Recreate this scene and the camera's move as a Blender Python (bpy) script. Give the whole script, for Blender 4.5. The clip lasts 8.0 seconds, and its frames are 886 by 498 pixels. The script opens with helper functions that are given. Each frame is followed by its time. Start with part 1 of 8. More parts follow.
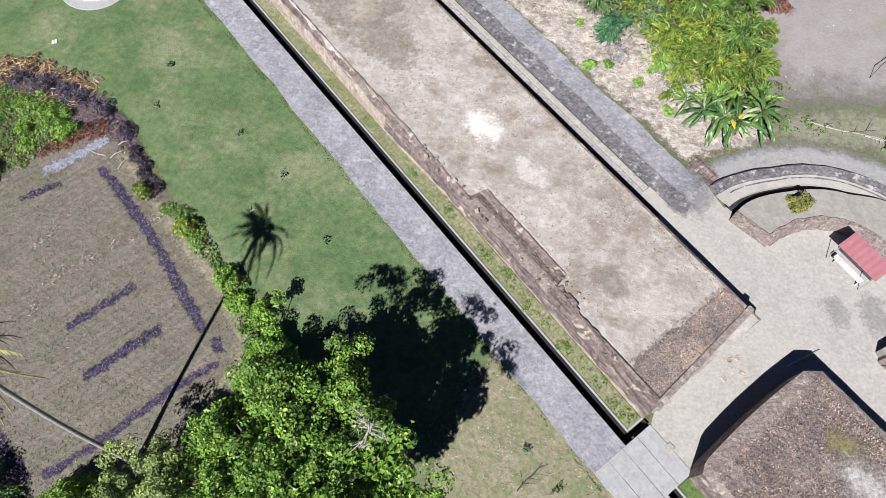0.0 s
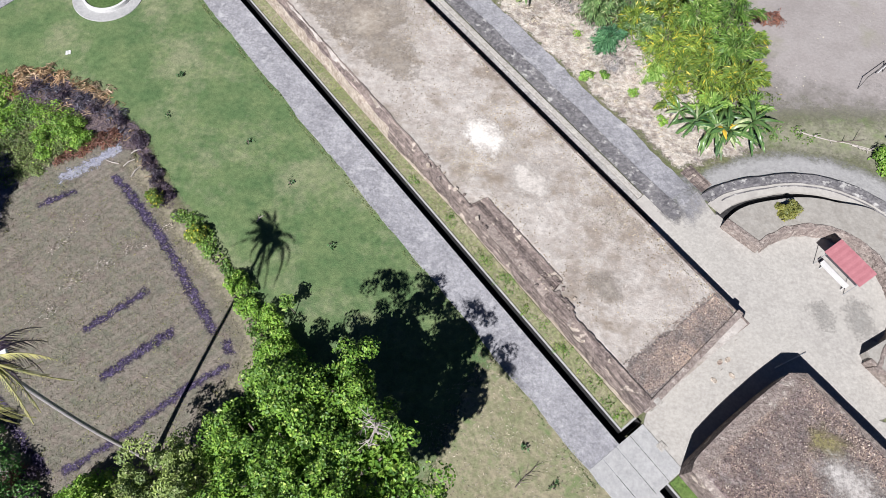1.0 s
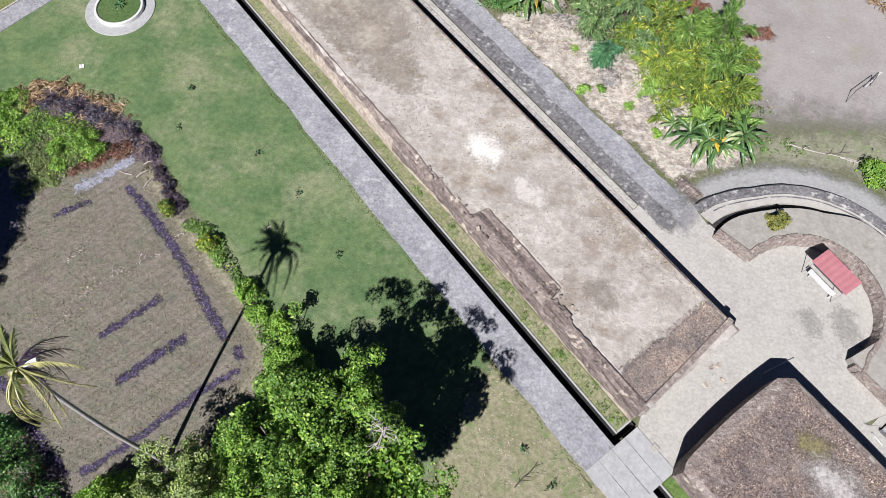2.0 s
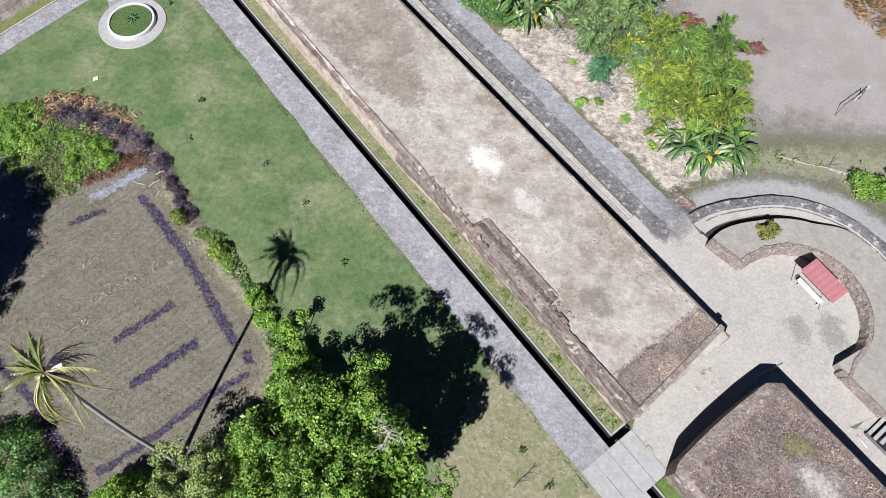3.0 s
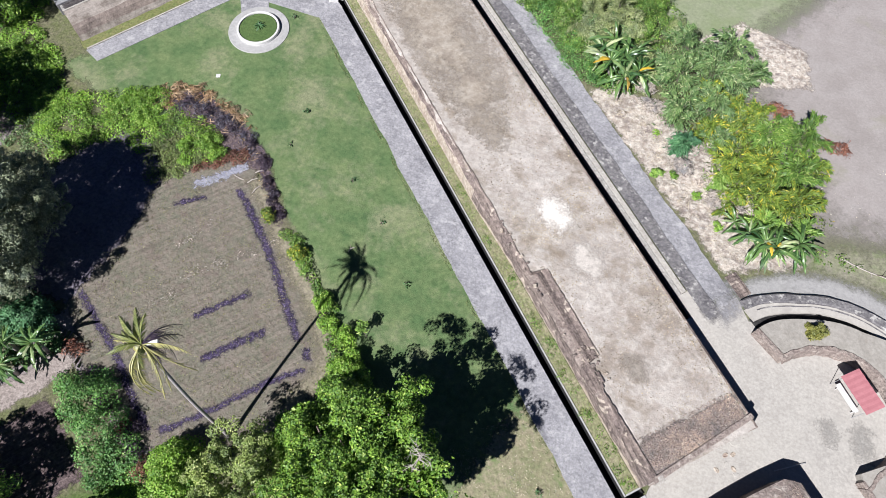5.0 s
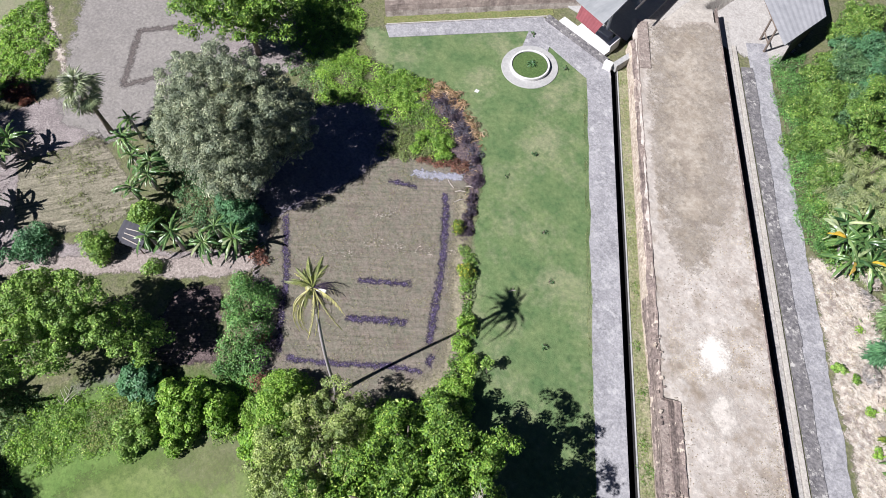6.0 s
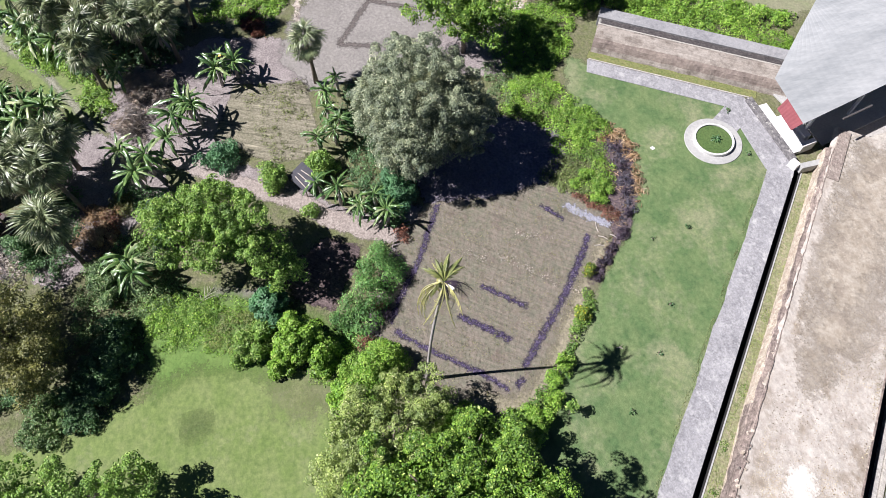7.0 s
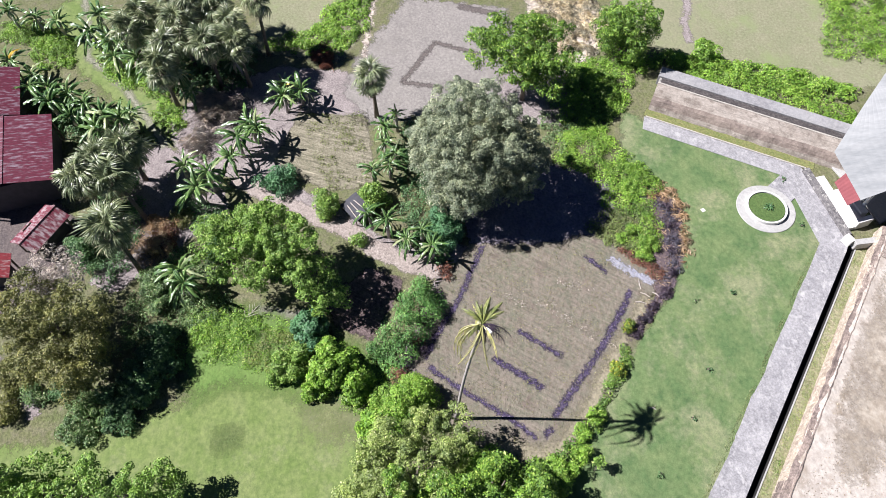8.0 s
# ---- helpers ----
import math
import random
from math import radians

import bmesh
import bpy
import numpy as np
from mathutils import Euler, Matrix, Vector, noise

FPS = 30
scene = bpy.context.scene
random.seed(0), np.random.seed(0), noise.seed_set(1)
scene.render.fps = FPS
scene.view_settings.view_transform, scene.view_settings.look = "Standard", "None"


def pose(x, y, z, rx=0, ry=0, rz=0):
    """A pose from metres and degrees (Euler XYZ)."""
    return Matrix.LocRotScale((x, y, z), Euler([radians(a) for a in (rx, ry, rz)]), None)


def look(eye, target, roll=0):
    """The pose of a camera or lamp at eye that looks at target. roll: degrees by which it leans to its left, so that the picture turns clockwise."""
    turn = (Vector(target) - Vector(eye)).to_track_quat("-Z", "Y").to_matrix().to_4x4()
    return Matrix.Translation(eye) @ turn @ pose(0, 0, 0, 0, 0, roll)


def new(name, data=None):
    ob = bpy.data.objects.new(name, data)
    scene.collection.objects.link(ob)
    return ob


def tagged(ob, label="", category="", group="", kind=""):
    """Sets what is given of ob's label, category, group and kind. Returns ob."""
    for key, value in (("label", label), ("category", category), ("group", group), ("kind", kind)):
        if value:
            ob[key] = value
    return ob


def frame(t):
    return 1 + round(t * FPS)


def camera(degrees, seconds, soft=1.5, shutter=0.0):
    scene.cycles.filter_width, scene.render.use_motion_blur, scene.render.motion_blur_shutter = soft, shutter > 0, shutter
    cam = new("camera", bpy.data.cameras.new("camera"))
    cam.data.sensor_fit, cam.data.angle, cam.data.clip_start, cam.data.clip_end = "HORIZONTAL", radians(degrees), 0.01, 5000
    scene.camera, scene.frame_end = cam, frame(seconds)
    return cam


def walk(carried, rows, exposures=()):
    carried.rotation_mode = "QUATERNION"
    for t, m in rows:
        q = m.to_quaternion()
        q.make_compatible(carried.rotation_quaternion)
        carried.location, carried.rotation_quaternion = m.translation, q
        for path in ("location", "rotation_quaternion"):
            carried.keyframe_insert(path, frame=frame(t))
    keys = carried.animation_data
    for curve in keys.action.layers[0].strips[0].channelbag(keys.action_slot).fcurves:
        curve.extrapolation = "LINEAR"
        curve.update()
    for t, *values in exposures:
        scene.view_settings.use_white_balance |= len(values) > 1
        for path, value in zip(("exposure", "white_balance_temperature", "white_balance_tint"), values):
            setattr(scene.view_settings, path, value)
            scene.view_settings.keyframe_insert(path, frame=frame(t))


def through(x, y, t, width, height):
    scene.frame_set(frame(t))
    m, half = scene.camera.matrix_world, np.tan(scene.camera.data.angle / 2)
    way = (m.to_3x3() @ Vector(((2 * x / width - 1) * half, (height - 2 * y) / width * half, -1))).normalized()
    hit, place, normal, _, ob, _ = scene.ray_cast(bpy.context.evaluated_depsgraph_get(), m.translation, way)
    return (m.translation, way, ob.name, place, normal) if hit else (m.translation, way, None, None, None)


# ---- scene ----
cam = camera(66.8, 8.0, soft=0.8)
PATH = [
    (0, (0.793, -2.148, 32.267), (0.653, -1.317, 30.453), -0.1),
    (0.5, (0.765, -2.255, 32.991), (0.625, -1.43, 31.174), -0.1),
    (1, (0.759, -2.341, 33.705), (0.619, -1.516, 31.888), -0.1),
    (1.5, (0.665, -2.407, 34.451), (0.528, -1.582, 32.634), 0.1),
    (3, (0.563, -2.726, 36.637), (0.423, -1.897, 34.822), 0.1),
    (3.5, (0.519, -2.866, 37.349), (0.376, -2.034, 35.536), 0.1),
    (4, (0.505, -2.92, 38.08), (0.359, -2.091, 36.266), -0.0),
    (4.2, (0.475, -2.912, 38.417), (0.329, -2.084, 36.603), -0.03),
    (5.3, (0.295, -2.228, 40.712), (-0.152, -1.466, 38.918), -0.58),
    (5.5, (0.27, -2.329, 41.171), (-0.276, -1.595, 39.392), -0.52),
    (6, (0.095, -2.53, 42.278), (-0.654, -1.95, 40.517), -0.4),
    (6.5, (0.04, -3.075, 43.594), (-0.811, -2.672, 41.83), 0.2),
    (7, (0.153, -3.471, 44.508), (-0.771, -3.201, 42.755), 0.4),
    (7.5, (0.229, -3.528, 45.051), (-0.773, -3.332, 43.331), 0.0),
    (8, (0.217, -3.648, 45.273), (-0.823, -3.477, 43.573), 0.0),
]
EXPOSURES = [(0, 0.57, 6250, 14), (4, 0.57, 6250, 14), (5, 0.64, 6250, 14), (6, 0.74, 6300, 15), (7, 0.89, 6400, 16), (8, 1.02, 6400, 16)]
walk(cam, [(t, look(eye, target, roll)) for t, eye, target, roll in PATH], EXPOSURES)

# ---- world, sun, exposure ----
SUN_WAY = Vector((0.26, 0.89, -1.0)).normalized()
world = bpy.data.worlds.new("sky")
scene.world = world
world.use_nodes = True
wt = world.node_tree
sky = wt.nodes.new("ShaderNodeTexSky")
sky.sky_type, sky.sun_disc = "NISHITA", False
sky.sun_elevation, sky.sun_rotation = radians(47.2), radians(196.3)
sky.air_density, sky.dust_density, sky.ozone_density = 0.23, 0.0, 8.0
wt.nodes["Background"].inputs["Strength"].default_value = 0.05
wt.links.new(sky.outputs["Color"], wt.nodes["Background"].inputs["Color"])
sun = new("sun", bpy.data.lights.new("sun", "SUN"))
sun.data.energy, sun.data.angle, sun.data.color = 5.0, radians(0.55), (1.0, 0.985, 0.955)
sun.matrix_world = Matrix.Translation((0, 0, 60)) @ SUN_WAY.to_track_quat("-Z", "Y").to_matrix().to_4x4()

# ---- small tools ----
ORIGIN, ALONG, ACROSS = np.array([8.19, 4.20]), np.array([-0.7323, 0.6810]), np.array([0.6810, 0.7323])
rng = np.random.default_rng(7)


def fw(s, w):
    """Plan place of a point s metres along the rampart and w metres across it."""
    p = ORIGIN + s * ALONG + w * ACROSS
    return float(p[0]), float(p[1])


def link(name, verts, faces, mat, parent=None, label="", smooth=False, mats=None, index=None):
    me = bpy.data.meshes.new(name)
    me.from_pydata([tuple(map(float, v)) for v in verts], [], [tuple(map(int, f)) for f in faces])
    for m in mats or [mat]:
        me.materials.append(m)
    if index is not None:
        me.polygons.foreach_set("material_index", np.asarray(index, dtype=np.int32))
    if smooth:
        me.polygons.foreach_set("use_smooth", np.ones(len(me.polygons), dtype=bool))
    me.update()
    ob = new(name, me)
    if parent is not None:
        ob.parent = parent
    if label:
        tagged(ob, label)
    return ob


def part(name, bm, mat, parent=None, label="", smooth=False):
    """Links a bmesh as one mesh object under a thing or a part."""
    me = bpy.data.meshes.new(name)
    bm.to_mesh(me)
    bm.free()
    me.materials.append(mat)
    if smooth:
        me.polygons.foreach_set("use_smooth", np.ones(len(me.polygons), dtype=bool))
    ob = new(name, me)
    if parent is not None:
        ob.parent = parent
    if label:
        tagged(ob, label)
    return ob


def share(name, data, parent, m):
    """One more object on a mesh that others use too."""
    ob = new(name, data)
    ob.parent = parent
    ob.matrix_basis = m
    return ob


def thing(name, x, y, z=0.0, turn=0.0, label="", category="", group="", kind=""):
    ob = new(name)
    ob.empty_display_size = 0.2
    ob.matrix_basis = pose(x, y, z, 0, 0, turn)
    return tagged(ob, label, category, group, kind)


def box_bm(sx, sy, sz, bevel=0.02, m=None):
    bm = bmesh.new()
    bmesh.ops.create_cube(bm, size=1.0)
    bmesh.ops.scale(bm, vec=(sx, sy, sz), verts=bm.verts)
    if bevel:
        bmesh.ops.bevel(bm, geom=bm.edges[:], offset=min(bevel, 0.3 * min(sx, sy, sz)), segments=2, affect="EDGES", profile=0.6)
    if m is not None:
        bmesh.ops.transform(bm, matrix=m, verts=bm.verts)
    return bm


FORT_TURN = math.degrees(math.atan2(ALONG[1], ALONG[0]))


def fort_box(name, s0, s1, w0, w1, z0, z1, mat, parent=None, label="", bevel=0.02):
    """A box in the rampart's own directions, with softened edges."""
    x, y = fw((s0 + s1) / 2, (w0 + w1) / 2)
    return part(name, box_bm(abs(s1 - s0), abs(w1 - w0), z1 - z0, bevel, pose(x, y, (z0 + z1) / 2, 0, 0, FORT_TURN)), mat, parent, label)


def run_box(name, a, b, width, z0, z1, mat, parent=None, label="", bevel=0.02):
    """A box along the line from a to b in the plan."""
    d = np.subtract(b, a)
    x, y = np.add(a, b) / 2
    m = pose(x, y, (z0 + z1) / 2, 0, 0, math.degrees(math.atan2(d[1], d[0])))
    return part(name, box_bm(float(np.hypot(*d)), width, z1 - z0, bevel, m), mat, parent, label)


def tube(path, radii, sides=8):
    """Vertices and faces of a tapered tube along a path."""
    path = np.asarray(path, float)
    verts, faces = [], []
    for i, (p, r) in enumerate(zip(path, radii)):
        d = path[min(i + 1, len(path) - 1)] - path[max(i - 1, 0)]
        d /= np.linalg.norm(d) + 1e-9
        a = np.cross(d, (0.31, 0.95, 0.05) if abs(d[2]) > 0.5 else (0, 0, 1))
        a /= np.linalg.norm(a)
        b = np.cross(d, a)
        for k in range(sides):
            t = 2 * math.pi * k / sides
            verts.append(p + r * (math.cos(t) * a + math.sin(t) * b))
    for i in range(len(path) - 1):
        for k in range(sides):
            n = (k + 1) % sides
            faces.append((i * sides + k, i * sides + n, (i + 1) * sides + n, (i + 1) * sides + k))
    faces.append(tuple(range(sides))[::-1])
    faces.append(tuple((len(path) - 1) * sides + k for k in range(sides)))
    return verts, faces


def joined(pieces):
    verts, faces = [], []
    for v, f in pieces:
        n = len(verts)
        verts.extend(v)
        faces.extend([tuple(i + n for i in q) for q in f])
    return verts, faces


def signed(points, poly):
    """Distance of points to a polygon's edge, positive inside."""
    poly = np.asarray(poly, float)
    best = np.full(len(points), 1e9)
    inside = np.zeros(len(points), bool)
    for a, b in zip(poly, np.roll(poly, -1, axis=0)):
        d = b - a
        t = np.clip(((points - a) @ d) / (d @ d), 0, 1)
        best = np.minimum(best, np.hypot(*(points - a - t[:, None] * d).T))
        cross = (a[1] > points[:, 1]) != (b[1] > points[:, 1])
        x = a[0] + (points[:, 1] - a[1]) / (d[1] if d[1] else 1e-9) * d[0]
        inside ^= cross & (points[:, 0] < x)
    return np.where(inside, best, -best)


def patch(name, poly, z, mat, label="", category="", res=0.4, kind="structure", reach=0.6):
    """A sheet of ground cover with a ragged edge: each vertex knows how far inside the outline it lies."""
    poly = np.asarray(poly, float)
    lo, hi = poly.min(0) - reach - res, poly.max(0) + reach + res
    nx, ny = (np.ceil((hi - lo) / res)).astype(int) + 1
    gx, gy = np.meshgrid(lo[0] + res * np.arange(nx), lo[1] + res * np.arange(ny), indexing="ij")
    pts = np.stack([gx.ravel(), gy.ravel()], 1)
    sd = signed(pts, poly)
    keep = (sd > -reach).reshape(nx, ny)
    cell = keep[:-1, :-1] | keep[1:, :-1] | keep[1:, 1:] | keep[:-1, 1:]
    i, j = np.nonzero(cell)
    quads = np.stack([i * ny + j, (i + 1) * ny + j, (i + 1) * ny + j + 1, i * ny + j + 1], 1)
    used, quads = np.unique(quads, return_inverse=True)
    quads = quads.reshape(-1, 4)
    me = bpy.data.meshes.new(name)
    me.from_pydata(np.c_[pts[used], np.full(len(used), z)].tolist(), [], quads.tolist())
    me.attributes.new("edge", "FLOAT", "POINT").data.foreach_set("value", sd[used].astype(np.float32))
    me.materials.append(mat)
    return tagged(new(name, me), label, category, "", kind)


# ---- materials ----
class Nodes:
    """Short calls for shader nodes."""

    def __init__(self, name):
        self.mat = bpy.data.materials.new(name)
        self.mat.use_nodes = True
        self.t = self.mat.node_tree
        self.bsdf = self.t.nodes["Principled BSDF"]
        self.out = self.t.nodes["Material Output"]

    def put(self, socket, value):
        if isinstance(value, bpy.types.NodeSocket):
            self.t.links.new(value, socket)
        elif isinstance(value, (tuple, list)) and len(value) == 3 and socket.type == "RGBA":
            socket.default_value = (*value, 1)
        else:
            socket.default_value = value

    def place(self):
        return self.t.nodes.new("ShaderNodeNewGeometry").outputs["Position"]

    def noise(self, scale, detail=4.0, rough=0.6, vector=None, distortion=0.0):
        n = self.t.nodes.new("ShaderNodeTexNoise")
        self.put(n.inputs["Vector"], vector if vector is not None else self.place())
        for key, v in (("Scale", scale), ("Detail", detail), ("Roughness", rough), ("Distortion", distortion)):
            n.inputs[key].default_value = v
        return n.outputs["Fac"]

    def voronoi(self, scale, vector=None, feature="F1", output="Distance"):
        n = self.t.nodes.new("ShaderNodeTexVoronoi")
        n.feature = feature
        self.put(n.inputs["Vector"], vector if vector is not None else self.place())
        n.inputs["Scale"].default_value = scale
        return n.outputs[output]

    def span(self, value, a, b, c=0.0, d=1.0):
        n = self.t.nodes.new("ShaderNodeMapRange")
        n.clamp = True
        for key, v in zip(("Value", "From Min", "From Max", "To Min", "To Max"), (value, a, b, c, d)):
            self.put(n.inputs[key], v)
        return n.outputs["Result"]

    def mix(self, fac, a, b, kind="MIX"):
        n = self.t.nodes.new("ShaderNodeMix")
        n.data_type, n.blend_type = "RGBA", kind
        self.put(n.inputs["Factor"], fac)
        self.put(n.inputs[6], a)
        self.put(n.inputs[7], b)
        return n.outputs[2]

    def math(self, op, a, b=0.0):
        n = self.t.nodes.new("ShaderNodeMath")
        n.operation = op
        self.put(n.inputs[0], a)
        self.put(n.inputs[1], b)
        return n.outputs[0]

    def scaled(self, x, y, z, turn=0.0):
        n = self.t.nodes.new("ShaderNodeMapping")
        self.t.links.new(self.place(), n.inputs["Vector"])
        n.inputs["Scale"].default_value = (x, y, z)
        n.inputs["Rotation"].default_value = (0, 0, turn)
        return n.outputs["Vector"]

    def aligned(self, along, across, turn):
        """Place turned so that x runs along a direction, then scaled."""
        r = self.t.nodes.new("ShaderNodeMapping")
        self.t.links.new(self.place(), r.inputs["Vector"])
        r.inputs["Rotation"].default_value = (0, 0, -turn)
        n = self.t.nodes.new("ShaderNodeMapping")
        self.t.links.new(r.outputs["Vector"], n.inputs["Vector"])
        n.inputs["Scale"].default_value = (along, across, across)
        return n.outputs["Vector"]

    def bump(self, height, strength=0.5, distance=0.05):
        n = self.t.nodes.new("ShaderNodeBump")
        n.inputs["Strength"].default_value, n.inputs["Distance"].default_value = strength, distance
        self.put(n.inputs["Height"], height)
        self.t.links.new(n.outputs["Normal"], self.bsdf.inputs["Normal"])

    def finish(self, color, rough=0.9, fade=0.0, wild=1.0, metal=0.0, gloss=0.25, soft=0.25, rag=(1.1, 7.0)):
        self.put(self.bsdf.inputs["Base Color"], color)
        self.put(self.bsdf.inputs["Roughness"], rough)
        self.bsdf.inputs["Metallic"].default_value = metal
        self.bsdf.inputs["Specular IOR Level"].default_value = gloss
        if fade:
            at = self.t.nodes.new("ShaderNodeAttribute")
            at.attribute_name = "edge"
            ragged = self.math("ADD", self.noise(rag[0], 5.0, 0.65), self.math("MULTIPLY", self.noise(rag[1], 3.0, 0.6), 0.5))
            reach = self.math("ADD", self.math("MULTIPLY", at.outputs["Fac"], 1.0 / fade), self.math("MULTIPLY", self.math("SUBTRACT", ragged, 0.75), 2.4 * wild))
            clear = self.t.nodes.new("ShaderNodeBsdfTransparent")
            mixed = self.t.nodes.new("ShaderNodeMixShader")
            self.put(mixed.inputs[0], self.span(reach, -soft, soft))
            self.t.links.new(clear.outputs[0], mixed.inputs[1])
            self.t.links.new(self.bsdf.outputs[0], mixed.inputs[2])
            self.t.links.new(mixed.outputs[0], self.out.inputs["Surface"])
        return self.mat


def soil(name, a, b, c, coarse=0.25, fine=9.0, fade=0.0, wild=1.0, rough=0.95, bump=0.4, spots=None, amount=0.62, grain=0.5, soft=0.25, specks=0.0, speck=(0.12, 0.10, 0.09), spread=0.07, flakes=0.3, grooves=0.0, turn=2.392, rag=(1.1, 7.0), cracks=0.0):
    """Earth, grass or concrete: two tones in large patches, a third in small ones, fine grain, and relief."""
    n = Nodes(name)
    big = n.span(n.noise(coarse, 6.0, 0.6), 0.36, 0.64)
    mid = n.span(n.noise(coarse * 6.0, 5.0, 0.65), 0.40, 0.68)
    col = n.mix(big, a, b)
    col = n.mix(n.math("MULTIPLY", mid, 0.75), col, c)
    tiny = n.noise(fine, 4.0, 0.7)
    col = n.mix(1.0, col, n.mix(n.span(tiny, 0.3, 0.7), (1 - grain,) * 3, (1 + 0.25 * grain,) * 3), "MULTIPLY")
    if spots:
        col = n.mix(n.span(n.noise(coarse * 2.3, 3.0, 0.7, n.scaled(1, 1.2, 1, 0.6)), amount, amount + spread), col, spots)
    if grooves:
        line = n.noise(1.0, 4.0, 0.65, n.aligned(0.35, 5.0, turn))
        col = n.mix(n.span(line, 0.50, 0.34, 0.0, grooves), col, tuple(0.35 * v for v in b))
        col = n.mix(n.span(line, 0.58, 0.72, 0.0, grooves), col, tuple(min(1.0, 1.4 * v) for v in c))
    if cracks:
        wavy = n.t.nodes.new("ShaderNodeVectorMath")
        wavy.operation = "ADD"
        push = n.t.nodes.new("ShaderNodeTexNoise")
        push.inputs["Scale"].default_value, push.inputs["Detail"].default_value = 1.6, 4.0
        n.put(push.inputs["Vector"], n.place())
        n.put(wavy.inputs[0], n.place())
        n.put(wavy.inputs[1], push.outputs["Color"])
        gap = n.voronoi(0.55, wavy.outputs[0], "DISTANCE_TO_EDGE")
        here = n.span(n.noise(0.22, 3.0, 0.6), 0.50, 0.60, 0.0, cracks)
        col = n.mix(n.math("MULTIPLY", here, n.span(gap, 0.006, 0.022, 1.0, 0.0)), col, tuple(0.3 * v for v in b))
    if flakes:
        flakes = flakes if flakes > 0.65 else 0.55 * flakes
        some = n.span(n.noise(coarse * 2.4 + 0.25, 4.0, 0.6, n.scaled(1.0, 1.0, 1.0, 2.1)), 0.36, 0.62, 0.12 * flakes, 1.3 * flakes)
        bit = n.noise(fine * 2.3, 2.0, 0.55)
        col = n.mix(n.span(bit, 0.57, 0.68, 0.0, some), col, tuple(min(0.9, 1.5 * v) for v in c))
        bit = n.noise(fine * 1.7, 3.0, 0.6, n.scaled(1.0, 1.3, 1.0, 0.9))
        col = n.mix(n.span(bit, 0.32, 0.44, some, 0.0), col, tuple(0.42 * v for v in b))
    if specks:
        near = n.math("ADD", n.voronoi(2.6), n.math("MULTIPLY", n.math("SUBTRACT", n.noise(0.9, 3.0, 0.6), 0.5), 0.5))
        col = n.mix(n.span(near, specks, specks + 0.03, 1.0, 0.0), col, speck)
    n.bump(n.math("ADD", tiny, n.math("MULTIPLY", mid, 0.6)), bump, 0.06)
    return n.finish(col, rough, fade, wild, soft=soft, rag=rag)


def turf(name, dark, middle, light, worn, fade=0.7, amount=0.57, fine=0.16):
    """Mown grass: soft broad tones, worn patches with frayed edges, fine blades."""
    n = Nodes(name)
    col = n.mix(n.span(n.noise(0.15, 4.0, 0.55), 0.36, 0.64), dark, middle)
    col = n.mix(n.span(n.noise(0.5, 6.0, 0.64, n.scaled(1.0, 1.25, 1.0, 0.8)), 0.40, 0.66, 0.0, 0.9), col, light)
    thin = n.math("ADD", n.math("MULTIPLY", n.noise(0.21, 5.0, 0.6, n.scaled(1.0, 1.0, 1.0, 1.9)), 0.72), n.math("MULTIPLY", n.noise(1.7, 6.0, 0.7), 0.28))
    col = n.mix(n.span(thin, amount, amount + 0.14, 0.0, 0.8), col, worn)
    tuft = n.noise(2.6, 6.0, 0.72)
    blade = n.noise(15.0, 3.0, 0.65)
    col = n.mix(1.0, col, n.mix(n.span(tuft, 0.3, 0.7), (0.62, 0.67, 0.62), (1.28, 1.22, 1.15)), "MULTIPLY")
    col = n.mix(1.0, col, n.mix(n.span(blade, 0.3, 0.7), (1 - fine,) * 3, (1 + fine,) * 3), "MULTIPLY")
    n.bump(n.math("ADD", blade, n.math("MULTIPLY", tuft, 0.8)), 3.5 * fine, 0.06)
    return n.finish(col, 0.95, fade, 1.0)


def leafy(name, a, b, c, rough=0.45, through=0.2, gloss=0.38, grain=14.0):
    """Leaves whose tone differs from one to the next."""
    n = Nodes(name)
    geo = n.t.nodes.new("ShaderNodeNewGeometry")
    info = n.t.nodes.new("ShaderNodeObjectInfo")
    pick = n.math("FRACT", n.math("ADD", geo.outputs["Random Per Island"], info.outputs["Random"]))
    col = n.mix(n.span(pick, 0.0, 0.85, 0.12, 0.85), a, b)
    col = n.mix(n.span(pick, 0.88, 0.96, 0.0, 0.8), col, c)
    patchy = n.math("ADD", n.math("MULTIPLY", n.noise(0.55, 3.0, 0.6), 0.5), n.math("MULTIPLY", n.noise(1.9, 3.0, 0.6), 0.5))
    col = n.mix(1.0, col, n.mix(n.span(patchy, 0.36, 0.64), (0.53, 0.59, 0.60), (1.44, 1.38, 1.18)), "MULTIPLY")
    veins = n.noise(grain, 2.0, 0.5)
    col = n.mix(1.0, col, n.mix(veins, (0.82,) * 3, (1.15,) * 3), "MULTIPLY")
    mat = n.finish(col, rough, gloss=gloss)
    glow = n.t.nodes.new("ShaderNodeBsdfTranslucent")
    n.put(glow.inputs["Color"], col)
    mixed = n.t.nodes.new("ShaderNodeMixShader")
    mixed.inputs[0].default_value = through
    n.t.links.new(n.bsdf.outputs[0], mixed.inputs[1])
    n.t.links.new(glow.outputs[0], mixed.inputs[2])
    n.t.links.new(mixed.outputs[0], n.out.inputs["Surface"])
    return mat


